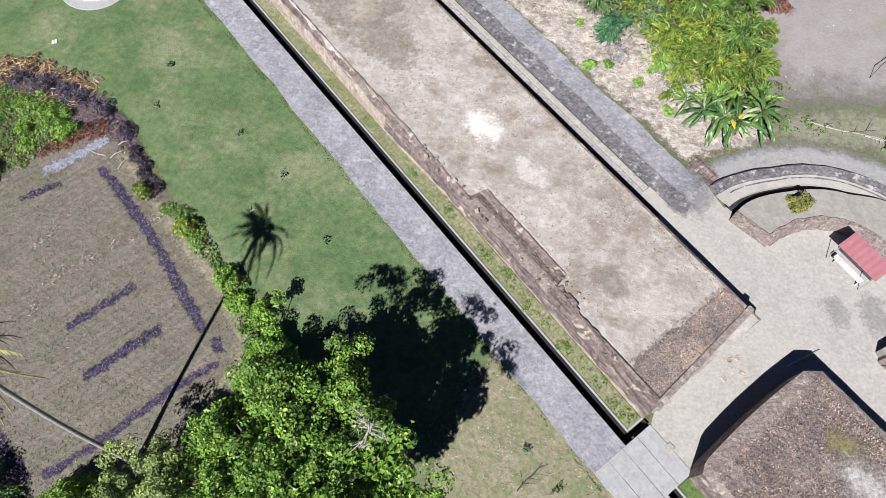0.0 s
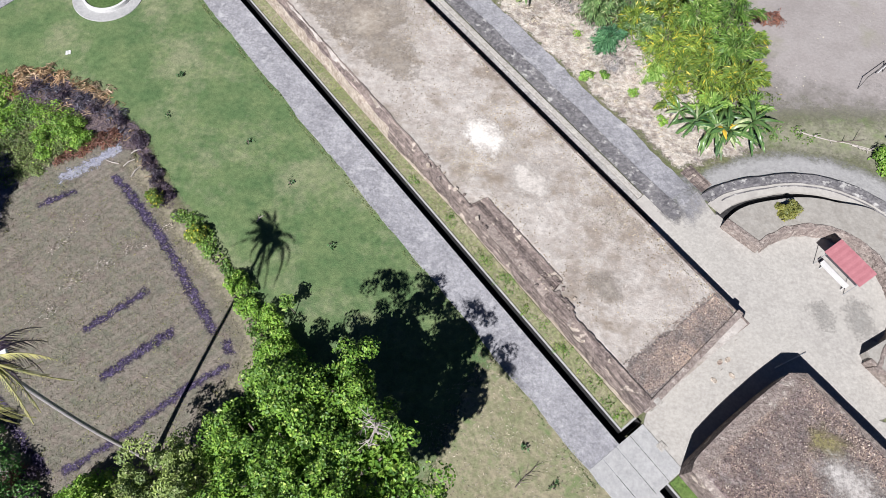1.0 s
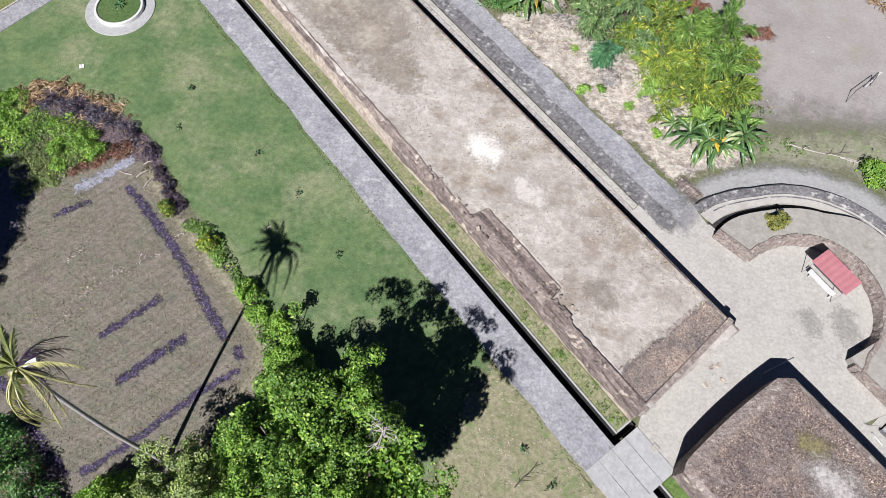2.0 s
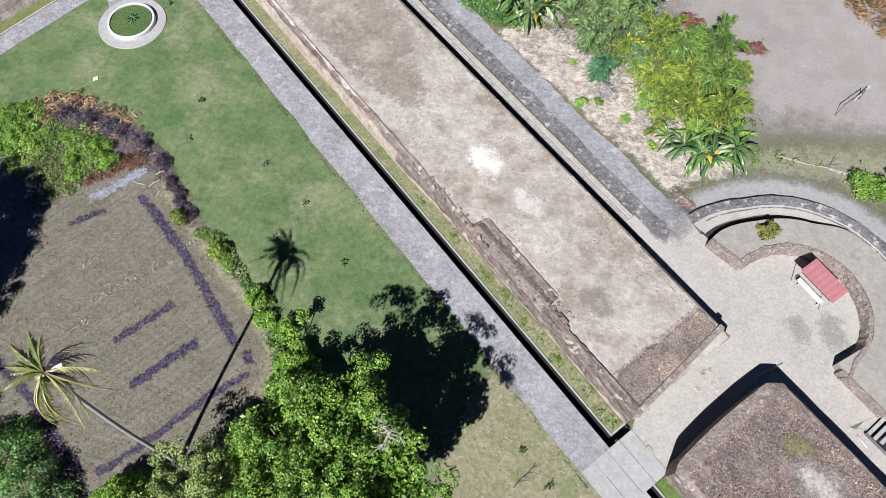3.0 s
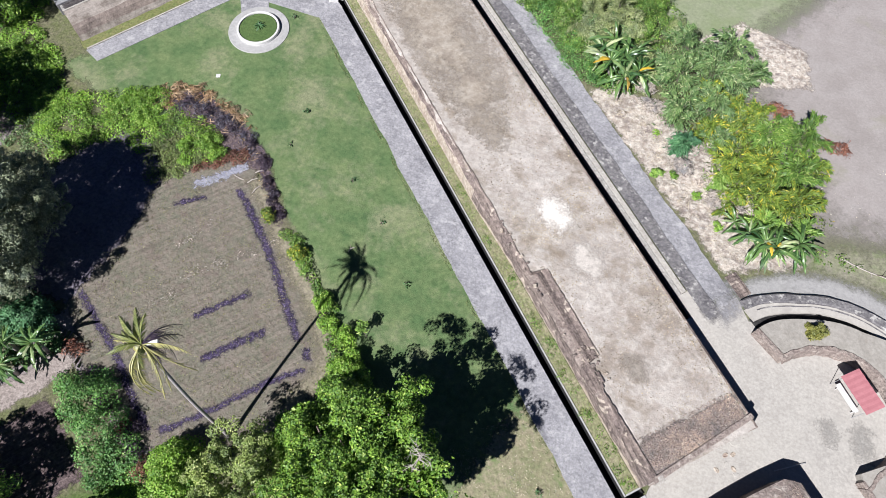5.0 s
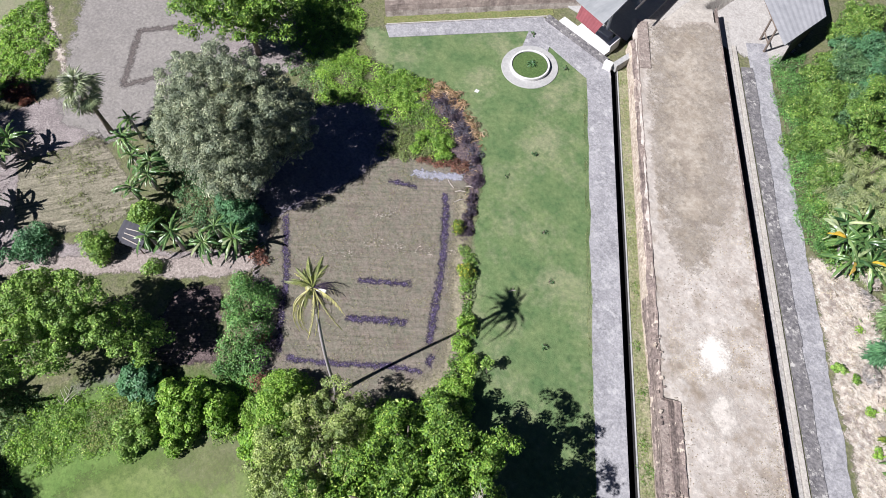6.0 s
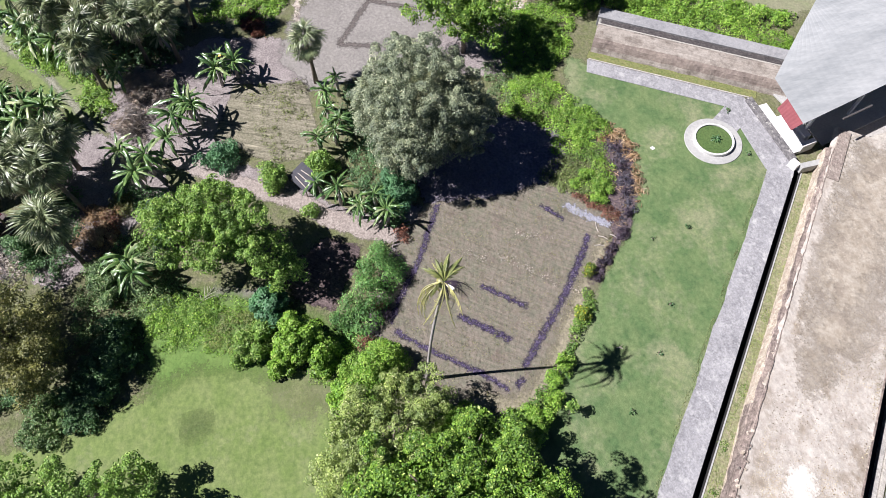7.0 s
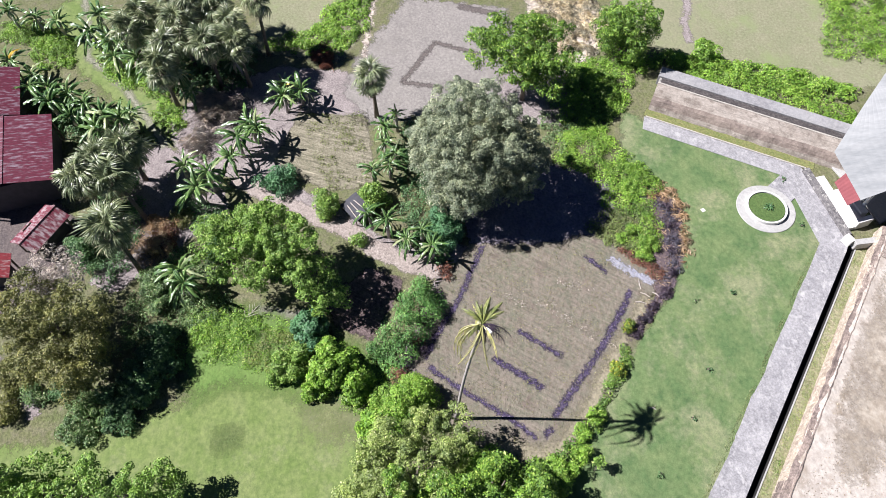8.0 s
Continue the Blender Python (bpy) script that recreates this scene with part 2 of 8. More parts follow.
def plain(name, a, b, scale=6.0, rough=0.6, metal=0.0, bump=0.15, stretch=(1, 1, 1), gloss=0.4, turn=0.0):
    """A painted, wooden or metal surface with wear at two scales."""
    n = Nodes(name)
    v = n.scaled(*stretch, turn)
    f = n.noise(scale, 5.0, 0.65, v)
    col = n.mix(n.span(f, 0.3, 0.7), a, b)
    g = n.noise(scale * 7, 3.0, 0.6, v)
    col = n.mix(1.0, col, n.mix(g, (0.8,) * 3, (1.12,) * 3), "MULTIPLY")
    n.bump(n.math("ADD", f, n.math("MULTIPLY", g, 0.4)), bump, 0.03)
    return n.finish(col, n.span(g, 0.2, 0.8, max(rough - 0.12, 0.05), min(rough + 0.12, 1.0)), metal=metal, gloss=gloss)


def sheet(name, paint, bare, turn, amount=0.52, wide=4.5):
    """Old roof sheet: paint worn off in long streaks that run down the slope."""
    n = Nodes(name)
    streak = n.noise(1.0, 4.0, 0.62, n.aligned(0.045, wide, turn))
    large = n.noise(0.45, 3.0, 0.6)
    worn = n.math("ADD", n.math("MULTIPLY", streak, 0.8), n.math("MULTIPLY", large, 0.2))
    col = n.mix(n.span(worn, amount - 0.05, amount + 0.09), paint, bare)
    dirt = n.noise(9.0, 4.0, 0.65, n.aligned(0.4, 1.0, turn))
    col = n.mix(1.0, col, n.mix(n.span(dirt, 0.3, 0.7), (0.62,) * 3, (1.2,) * 3), "MULTIPLY")
    n.bump(dirt, 0.2, 0.02)
    return n.finish(col, 0.6, gloss=0.3)


M = {}
M["scrub"] = soil("scrub_ground", (0.165, 0.175, 0.082), (0.130, 0.155, 0.065), (0.215, 0.195, 0.140), 0.25, 5.0, grain=0.6, bump=0.9)
M["lawn"] = turf("lawn_grass", (0.076, 0.136, 0.058), (0.106, 0.168, 0.072), (0.152, 0.202, 0.094), (0.240, 0.252, 0.160), amount=0.50)
M["straw"] = soil("thin_grass", (0.265, 0.245, 0.155), (0.35, 0.305, 0.215), (0.18, 0.210, 0.100), 0.36, 4.0, fade=1.2, spots=(0.145, 0.190, 0.080), amount=0.53, grain=0.4, spread=0.15)
M["pale_lawn"] = turf("pale_meadow", (0.122, 0.180, 0.056), (0.146, 0.200, 0.070), (0.172, 0.212, 0.090), (0.235, 0.245, 0.150), 1.3, 0.55, 0.06)
M["dry"] = soil("dry_plot", (0.200, 0.182, 0.150), (0.160, 0.162, 0.118), (0.240, 0.196, 0.166), 0.34, 4.0, fade=0.5, grain=0.34, bump=0.8, spots=(0.150, 0.122, 0.105), amount=0.55, spread=0.16, flakes=0.2, grooves=0.34, turn=0.86)
M["ash"] = soil("ash_line", (0.028, 0.019, 0.060), (0.052, 0.037, 0.094), (0.165, 0.138, 0.195), 2.0, 3.6, fade=0.33, wild=1.05, grain=0.9, soft=0.3, rag=(1.9, 10.0), flakes=0.9)
M["far_ash"] = soil("far_ash", (0.115, 0.10, 0.10), (0.15, 0.13, 0.125), (0.19, 0.165, 0.15), 1.3, 6.0, fade=0.3, wild=1.4, grain=0.6, soft=0.5, rag=(2.4, 10.0))
M["pale_ash"] = soil("pale_ash", (0.34, 0.34, 0.40), (0.25, 0.26, 0.33), (0.42, 0.42, 0.46), 0.8, 9.0, fade=0.35, wild=1.6, rag=(2.4, 10.0), flakes=0.5)
M["burnt"] = soil("burnt_ground", (0.088, 0.070, 0.100), (0.130, 0.100, 0.118), (0.24, 0.18, 0.15), 0.7, 7.0, fade=0.6, grain=0.7, bump=1.0)
# violet tone carries the tint of the big tree's shade
M["scorched"] = soil("scorched_shade_soil", (0.215, 0.192, 0.235), (0.145, 0.128, 0.175), (0.28, 0.255, 0.275), 0.5, 5.0, fade=0.6, grain=0.5, bump=0.9)
M["bare"] = soil("bare_earth", (0.310, 0.270, 0.268), (0.235, 0.202, 0.203), (0.385, 0.345, 0.335), 0.3, 7.0, fade=0.6, grain=0.6, bump=0.7)
M["far_dry"] = soil("far_field", (0.265, 0.247, 0.235), (0.225, 0.210, 0.200), (0.305, 0.287, 0.268), 0.14, 4.0, fade=1.0, grain=0.4, spots=(0.20, 0.188, 0.172), amount=0.55, spread=0.2)
M["far_green"] = soil("far_meadow", (0.235, 0.24, 0.155), (0.205, 0.22, 0.13), (0.265, 0.255, 0.175), 0.10, 4.0, fade=1.5, grain=0.35, spots=(0.19, 0.23, 0.11), amount=0.52, spread=0.25)
M["pitch"] = soil("bare_pitch", (0.315, 0.285, 0.27), (0.275, 0.25, 0.235), (0.35, 0.325, 0.31), 0.09, 5.0, fade=2.6, grain=0.15, spots=(0.25, 0.24, 0.18), amount=0.58, soft=1.0, spread=0.2, flakes=0.15)
M["sand"] = soil("pale_sand", (0.57, 0.495, 0.415), (0.27, 0.22, 0.188), (0.77, 0.725, 0.645), 0.45, 2.4, fade=0.7, grain=0.45, bump=1.0, spots=(0.21, 0.175, 0.16), amount=0.54, spread=0.14, flakes=0.35)
M["brick"] = soil("worn_brick", (0.31, 0.255, 0.225), (0.235, 0.185, 0.165), (0.42, 0.365, 0.325), 0.8, 6.0, grain=0.5, bump=0.8, spots=(0.46, 0.41, 0.36), amount=0.58, spread=0.12, flakes=0.45)
M["platform"] = soil("platform_soil", (0.445, 0.406, 0.368), (0.296, 0.252, 0.213), (0.545, 0.510, 0.470), 0.20, 3.2, grain=0.30, spots=(0.230, 0.190, 0.150), amount=0.53, spread=0.18, flakes=0.30, bump=0.7)
M["bright"] = soil("bright_sand", (0.73, 0.69, 0.635), (0.66, 0.615, 0.555), (0.79, 0.755, 0.705), 0.6, 9.0, fade=0.55, grain=0.2, soft=0.7, wild=1.5, flakes=0.1, rag=(1.6, 6.0))
M["bright_faint"] = soil("faint_sand", (0.57, 0.53, 0.48), (0.50, 0.46, 0.415), (0.63, 0.59, 0.54), 0.6, 9.0, fade=0.6, grain=0.2, soft=0.9, wild=1.7, flakes=0.15, rag=(1.4, 6.0))
M["mound"] = soil("block_top", (0.255, 0.195, 0.182), (0.32, 0.258, 0.240), (0.180, 0.136, 0.136), 0.4, 6.5, grain=0.85, bump=1.2, spots=(0.36, 0.305, 0.285), amount=0.58, flakes=0.9)
M["path"] = soil("old_concrete", (0.338, 0.336, 0.354), (0.215, 0.214, 0.232), (0.405, 0.399, 0.412), 0.5, 7.0, rough=0.85, grain=0.38, spots=(0.44, 0.435, 0.44), amount=0.55, spread=0.2, flakes=0.36, cracks=0.3)
M["path_fade"] = soil("fading_concrete", (0.338, 0.336, 0.354), (0.215, 0.214, 0.232), (0.405, 0.399, 0.412), 0.5, 7.0, rough=0.85, fade=0.9, soft=0.9, grain=0.38, spots=(0.44, 0.435, 0.44), amount=0.55, spread=0.2, flakes=0.36, cracks=0.3)
M["weathered_fade"] = soil("fading_crust", (0.205, 0.198, 0.205), (0.122, 0.117, 0.130), (0.32, 0.31, 0.305), 0.9, 3.4, grain=0.5, fade=0.4, soft=0.7, flakes=0.22, spots=(0.43, 0.42, 0.40), amount=0.57, spread=0.10)
M["plaza"] = soil("pale_concrete", (0.425, 0.404, 0.366), (0.385, 0.364, 0.334), (0.465, 0.444, 0.406), 0.25, 5.0, rough=0.85, grain=0.15, bump=0.2, spots=(0.33, 0.31, 0.288), amount=0.63, spread=0.15, flakes=0.12)
M["slab"] = soil("grey_slab", (0.39, 0.39, 0.385), (0.34, 0.34, 0.335), (0.44, 0.435, 0.425), 0.4, 6.0, rough=0.85, grain=0.2, bump=0.2, flakes=0.2)
M["weathered"] = soil("weathered_top", (0.178, 0.170, 0.176), (0.105, 0.100, 0.112), (0.30, 0.29, 0.285), 0.9, 3.4, grain=0.5, flakes=0.22, spots=(0.42, 0.41, 0.39), amount=0.57, spread=0.10)
M["lime"] = soil("lime_render", (0.44, 0.415, 0.375), (0.36, 0.335, 0.30), (0.52, 0.495, 0.455), 0.6, 6.0, grain=0.35, spots=(0.26, 0.235, 0.21), amount=0.62)
M["face"] = soil("tan_masonry", (0.50, 0.425, 0.345), (0.39, 0.315, 0.25), (0.60, 0.53, 0.45), 0.5, 6.0, grain=0.4, bump=0.9, spots=(0.28, 0.215, 0.18), amount=0.57, spread=0.12, flakes=0.3)
M["ledge"] = soil("brown_masonry", (0.265, 0.212, 0.186), (0.175, 0.138, 0.130), (0.37, 0.305, 0.268), 0.6, 4.0, grain=0.6, bump=1.0, spots=(0.50, 0.43, 0.36), amount=0.60, spread=0.05, grooves=0.8, flakes=0.4)
# near-black: the deep shade of drain and gutters is put into this colour
M["drain"] = soil("shade_black_drain", (0.035, 0.034, 0.036), (0.022, 0.022, 0.024), (0.055, 0.052, 0.05), 0.6, 6.0, grain=0.4)
M["bark"] = plain("grey_bark", (0.21, 0.175, 0.145), (0.12, 0.10, 0.085), 9.0, 0.9, bump=0.5)
M["palm_bark"] = plain("palm_bark", (0.46, 0.43, 0.42), (0.30, 0.27, 0.265), 5.0, 0.9, bump=0.5, stretch=(1, 1, 4))
M["dead_wood"] = plain("bleached_wood", (0.50, 0.46, 0.42), (0.33, 0.29, 0.26), 10.0, 0.85, bump=0.3)
M["white"] = plain("white_paint", (0.66, 0.655, 0.64), (0.55, 0.545, 0.53), 2.5, 0.6, bump=0.1)
M["pink"] = plain("faded_red_roof", (0.40, 0.165, 0.180), (0.33, 0.125, 0.140), 2.0, 0.5, bump=0.1)
M["red_awning"] = plain("dull_red_sheet", (0.27, 0.085, 0.095), (0.21, 0.065, 0.075), 2.0, 0.5, bump=0.1)
M["north_bank"] = soil("brown_bank", (0.250, 0.205, 0.178), (0.165, 0.132, 0.120), (0.315, 0.265, 0.232), 0.35, 3.0, grain=0.3, bump=0.8, spots=(0.125, 0.10, 0.092), amount=0.56, spread=0.16, grooves=0.35, turn=-2.172, flakes=0.15)
M["terrace"] = soil("terrace_concrete", (0.335, 0.315, 0.280), (0.285, 0.265, 0.235), (0.38, 0.36, 0.325), 0.35, 5.0, rough=0.9, grain=0.2, bump=0.3, spots=(0.245, 0.22, 0.19), amount=0.58, spread=0.16, flakes=0.12)
M["roof_white"] = plain("zinc_roof", (0.415, 0.425, 0.43), (0.275, 0.290, 0.300), 0.6, 0.5, metal=0.0, bump=0.08, stretch=(1.6, 0.35, 1), turn=-0.25)
M["rust"] = sheet("streaked_maroon_roof", (0.115, 0.018, 0.038), (0.25, 0.185, 0.225), 1.728, 0.555)
M["red_sheet"] = sheet("bright_red_roof", (0.26, 0.040, 0.050), (0.40, 0.30, 0.30), 1.66, 0.55)
M["rust_patched"] = sheet("striped_red_roof", (0.15, 0.026, 0.044), (0.34, 0.27, 0.29), 0.977, 0.52, 4.0)
M["shed_roof"] = plain("grey_sheet", (0.075, 0.075, 0.09), (0.05, 0.05, 0.06), 1.2, 0.75, metal=0.0, bump=0.15, gloss=0.2)
M["timber"] = plain("weathered_timber", (0.20, 0.16, 0.13), (0.12, 0.095, 0.08), 6.0, 0.85, bump=0.3, stretch=(1, 1, 0.2))
# wall kept near-black so the shade round the house sits in its colour
M["housewall"] = plain("house_wall", (0.085, 0.08, 0.09), (0.055, 0.052, 0.06), 1.5, 0.85)
M["metal"] = plain("dull_pipe", (0.22, 0.21, 0.20), (0.14, 0.13, 0.13), 5.0, 0.5, metal=0.6)

M["leaf_big"] = leafy("broad_leaf", (0.040, 0.125, 0.022), (0.232, 0.395, 0.058), (0.44, 0.56, 0.15), through=0.18)
M["leaf_lime"] = leafy("lime_leaf", (0.105, 0.228, 0.044), (0.295, 0.455, 0.108), (0.46, 0.55, 0.22), through=0.24)
M["leaf_vine"] = leafy("vine_leaf", (0.105, 0.255, 0.034), (0.300, 0.480, 0.080), (0.46, 0.56, 0.19), through=0.26)
M["leaf_grey"] = leafy("grey_leaf", (0.165, 0.210, 0.145), (0.350, 0.395, 0.285), (0.54, 0.56, 0.45), through=0.18)
M["leaf_sage"] = leafy("sage_leaf", (0.185, 0.240, 0.105), (0.310, 0.360, 0.180), (0.44, 0.45, 0.32), through=0.2)
M["leaf_dark"] = leafy("dark_leaf", (0.050, 0.130, 0.058), (0.135, 0.250, 0.108), (0.25, 0.36, 0.20))
M["leaf_teal"] = leafy("teal_leaf", (0.055, 0.165, 0.080), (0.115, 0.260, 0.130), (0.18, 0.33, 0.19))
M["leaf_brown"] = leafy("olive_leaf", (0.120, 0.140, 0.046), (0.275, 0.280, 0.105), (0.40, 0.38, 0.20))
M["leaf_bamboo"] = leafy("bamboo_leaf", (0.050, 0.115, 0.022), (0.255, 0.345, 0.060), (0.60, 0.48, 0.06))
M["leaf_blue"] = leafy("blue_green_leaf", (0.070, 0.155, 0.055), (0.215, 0.320, 0.135), (0.44, 0.48, 0.30))
M["leaf_dry"] = leafy("dry_stalk", (0.25, 0.150, 0.085), (0.42, 0.29, 0.17), (0.13, 0.085, 0.07), through=0.1)
M["leaf_tan"] = leafy("tan_stalk", (0.32, 0.215, 0.140), (0.50, 0.38, 0.265), (0.17, 0.105, 0.085), through=0.1)
M["leaf_cream"] = leafy("cream_straw", (0.58, 0.50, 0.38), (0.72, 0.65, 0.53), (0.42, 0.35, 0.26), through=0.1)
M["leaf_purple"] = leafy("burnt_twig", (0.040, 0.028, 0.056), (0.085, 0.062, 0.100), (0.19, 0.14, 0.15), through=0.05)
M["leaf_char"] = leafy("charred_stalk", (0.036, 0.034, 0.058), (0.085, 0.080, 0.125), (0.22, 0.21, 0.26), through=0.02)
M["leaf_rust"] = leafy("rust_stalk", (0.18, 0.075, 0.060), (0.27, 0.125, 0.090), (0.12, 0.06, 0.05), through=0.05)
M["leaf_twig"] = leafy("grey_twig", (0.46, 0.41, 0.41), (0.60, 0.54, 0.53), (0.34, 0.29, 0.29), through=0.1)
M["leaf_banana"] = leafy("banana_leaf", (0.038, 0.108, 0.038), (0.132, 0.238, 0.076), (0.44, 0.50, 0.31), rough=0.34, gloss=0.7)
M["leaf_rib"] = leafy("leaf_midrib", (0.24, 0.34, 0.10), (0.34, 0.42, 0.16), (0.44, 0.47, 0.24), rough=0.4)
M["leaf_hedge"] = leafy("hedge_leaf", (0.066, 0.190, 0.052), (0.165, 0.335, 0.096), (0.30, 0.44, 0.17), through=0.24)
M["leaf_sagegreen"] = leafy("dull_green_leaf", (0.160, 0.240, 0.068), (0.375, 0.465, 0.160), (0.58, 0.60, 0.36), through=0.22)
M["leaf_olivebush"] = leafy("clipped_leaf", (0.165, 0.175, 0.045), (0.285, 0.290, 0.085), (0.42, 0.36, 0.10), through=0.2)
M["leaf_palm"] = leafy("palm_leaflet", (0.120, 0.165, 0.050), (0.290, 0.310, 0.120), (0.52, 0.50, 0.24), rough=0.4)
M["pebble"] = leafy("pale_pebble", (0.40, 0.37, 0.33), (0.52, 0.49, 0.45), (0.64, 0.62, 0.58), rough=0.8, through=0.0, gloss=0.2)
M["leaf_turf"] = leafy("turf_blade", (0.150, 0.195, 0.085), (0.215, 0.250, 0.125), (0.32, 0.31, 0.20), through=0.3)
M["clod"] = leafy("brown_clod", (0.150, 0.115, 0.090), (0.245, 0.200, 0.160), (0.36, 0.31, 0.26), rough=0.95, through=0.0, gloss=0.1)
M["leaf_yellow"] = leafy("yellowed_leaf", (0.62, 0.42, 0.04), (0.55, 0.36, 0.06), (0.45, 0.30, 0.10))
M["leaf_fan"] = leafy("fan_leaf", (0.108, 0.156, 0.078), (0.325, 0.370, 0.230), (0.66, 0.66, 0.54), rough=0.35, gloss=0.6, through=0.14)
M["leaf_straw"] = leafy("dead_frond", (0.36, 0.315, 0.265), (0.50, 0.45, 0.385), (0.24, 0.20, 0.165), through=0.08)
M["leaf_coco"] = leafy("yellowing_frond", (0.34, 0.33, 0.12), (0.54, 0.51, 0.25), (0.24, 0.25, 0.09), through=0.2)
M["leaf_grass"] = leafy("tall_grass", (0.165, 0.225, 0.075), (0.265, 0.310, 0.115), (0.36, 0.34, 0.18), through=0.25)
M["leaf_olive"] = leafy("olive_creeper", (0.115, 0.175, 0.055), (0.205, 0.265, 0.090), (0.30, 0.32, 0.15), through=0.2)
M["leaf_flake"] = leafy("litter_flake", (0.21, 0.155, 0.145), (0.35, 0.285, 0.265), (0.58, 0.52, 0.48), rough=0.7, through=0.05, gloss=0.3)
M["grit"] = leafy("soil_grit", (0.235, 0.195, 0.150), (0.42, 0.37, 0.31), (0.62, 0.57, 0.51), rough=0.9, through=0.02, gloss=0.2)
M["dusty_grass"] = soil("dusty_grass", (0.255, 0.25, 0.175), (0.29, 0.275, 0.215), (0.20, 0.225, 0.12), 0.25, 4.5, fade=1.4, spots=(0.17, 0.215, 0.095), amount=0.56, spread=0.15, grain=0.4, soft=0.7)
M["east_meadow"] = soil("east_meadow", (0.242, 0.275, 0.170), (0.282, 0.298, 0.208), (0.205, 0.250, 0.138), 0.1, 4.0, fade=1.8, soft=0.8, spots=(0.19, 0.23, 0.12), amount=0.56, spread=0.2, grain=0.25, flakes=0.15)
M["field_grit"] = leafy("field_straw", (0.190, 0.168, 0.128), (0.260, 0.235, 0.180), (0.33, 0.30, 0.235), rough=0.9, through=0.05, gloss=0.2)
M["lime_grey"] = soil("streaked_lime", (0.40, 0.385, 0.36), (0.27, 0.26, 0.25), (0.50, 0.48, 0.45), 0.7, 6.0, grain=0.4, spots=(0.20, 0.19, 0.185), amount=0.60)
M["north_soil"] = soil("stained_bank_soil", (0.335, 0.298, 0.265), (0.235, 0.20, 0.172), (0.41, 0.372, 0.335), 0.35, 5.0, grain=0.3, spots=(0.17, 0.145, 0.125), amount=0.52, spread=0.14, flakes=0.35, grooves=0.3, turn=0.97)
M["north_walk"] = soil("stained_walk", (0.300, 0.300, 0.312), (0.215, 0.215, 0.23), (0.36, 0.355, 0.36), 0.5, 7.0, rough=0.85, grain=0.25, flakes=0.3)
M["dark_timber"] = plain("dark_boards", (0.050, 0.042, 0.036), (0.085, 0.072, 0.062), 5.0, rough=0.85, bump=0.4, stretch=(1, 1, 0.15))
M["leaf_mid"] = leafy("weed_leaf", (0.050, 0.132, 0.026), (0.190, 0.312, 0.064), (0.36, 0.43, 0.16))
M["grey_sheet"] = plain("dull_zinc", (0.34, 0.345, 0.36), (0.26, 0.265, 0.28), 1.5, rough=0.5, metal=0.0, bump=0.1)
M["worn_soil"] = soil("worn_brown_soil", (0.365, 0.320, 0.265), (0.270, 0.228, 0.180), (0.44, 0.398, 0.342), 0.26, 3.4, fade=1.6, wild=2.0, grain=0.25, spots=(0.235, 0.20, 0.165), amount=0.53, spread=0.16, flakes=0.38, soft=0.9, rag=(0.45, 3.0))

# ---- ground ----
def cut_sheet(name, lines_s, lines_w, gone, z, mat, label, category):
    """A level sheet in the rampart's directions from which some cells are cut."""
    verts = [(*fw(s, w), z) for s in lines_s for w in lines_w]
    n = len(lines_w)
    faces = []
    for i in range(len(lines_s) - 1):
        for j in range(n - 1):
            if not gone((lines_s[i] + lines_s[i + 1]) / 2, (lines_w[j] + lines_w[j + 1]) / 2):
                faces.append((i * n + j, i * n + j + 1, (i + 1) * n + j + 1, (i + 1) * n + j)[::-1])
    return tagged(link(name, verts, faces, mat), label, category, "", "structure")


TRENCH_W, TRENCH_END, TRENCH_D = 0.50, 42.0, 1.1


def in_trench(s, w):
    return (0 < w < TRENCH_W and -40 < s < TRENCH_END) or (-0.12 < s < 0.16 and 0 < w < 1.55) or (7.4 < s < 48.4 and 8.9 < w < 10.6)


cut_sheet("ground", [-1500, -40, -0.12, 0.16, 7.4, TRENCH_END, 48.4, 1500], [-1500, 0, TRENCH_W, 1.55, 8.9, 10.6, 1500], in_trench, 0.0, M["scrub"],
          "uneven scrubby ground with dry grass and weeds", "ground")

drain = thing("drain", *fw(20, 0.25), label="open concrete drain channel, deep and dark, beside the path", category="drain", kind="structure")
drain.matrix_basis = Matrix()
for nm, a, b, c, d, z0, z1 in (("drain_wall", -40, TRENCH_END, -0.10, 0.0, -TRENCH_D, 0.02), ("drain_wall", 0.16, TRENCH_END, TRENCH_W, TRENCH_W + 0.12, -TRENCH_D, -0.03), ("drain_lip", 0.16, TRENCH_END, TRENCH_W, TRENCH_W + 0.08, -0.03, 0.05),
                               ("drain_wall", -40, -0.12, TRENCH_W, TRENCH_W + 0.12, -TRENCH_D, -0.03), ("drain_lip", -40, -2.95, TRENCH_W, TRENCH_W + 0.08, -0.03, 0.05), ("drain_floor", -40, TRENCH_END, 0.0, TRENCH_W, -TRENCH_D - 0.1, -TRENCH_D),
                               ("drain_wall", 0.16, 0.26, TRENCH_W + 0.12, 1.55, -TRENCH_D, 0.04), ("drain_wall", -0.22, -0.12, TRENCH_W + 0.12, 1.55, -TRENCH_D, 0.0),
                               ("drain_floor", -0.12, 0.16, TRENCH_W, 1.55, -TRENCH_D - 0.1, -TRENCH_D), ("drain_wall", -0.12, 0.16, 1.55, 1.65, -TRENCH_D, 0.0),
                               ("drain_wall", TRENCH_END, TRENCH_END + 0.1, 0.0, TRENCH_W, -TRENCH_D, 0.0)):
    # walls and floor take the shade-black colour, raised lips the slab grey
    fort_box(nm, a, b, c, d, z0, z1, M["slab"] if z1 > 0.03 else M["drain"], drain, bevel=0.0)

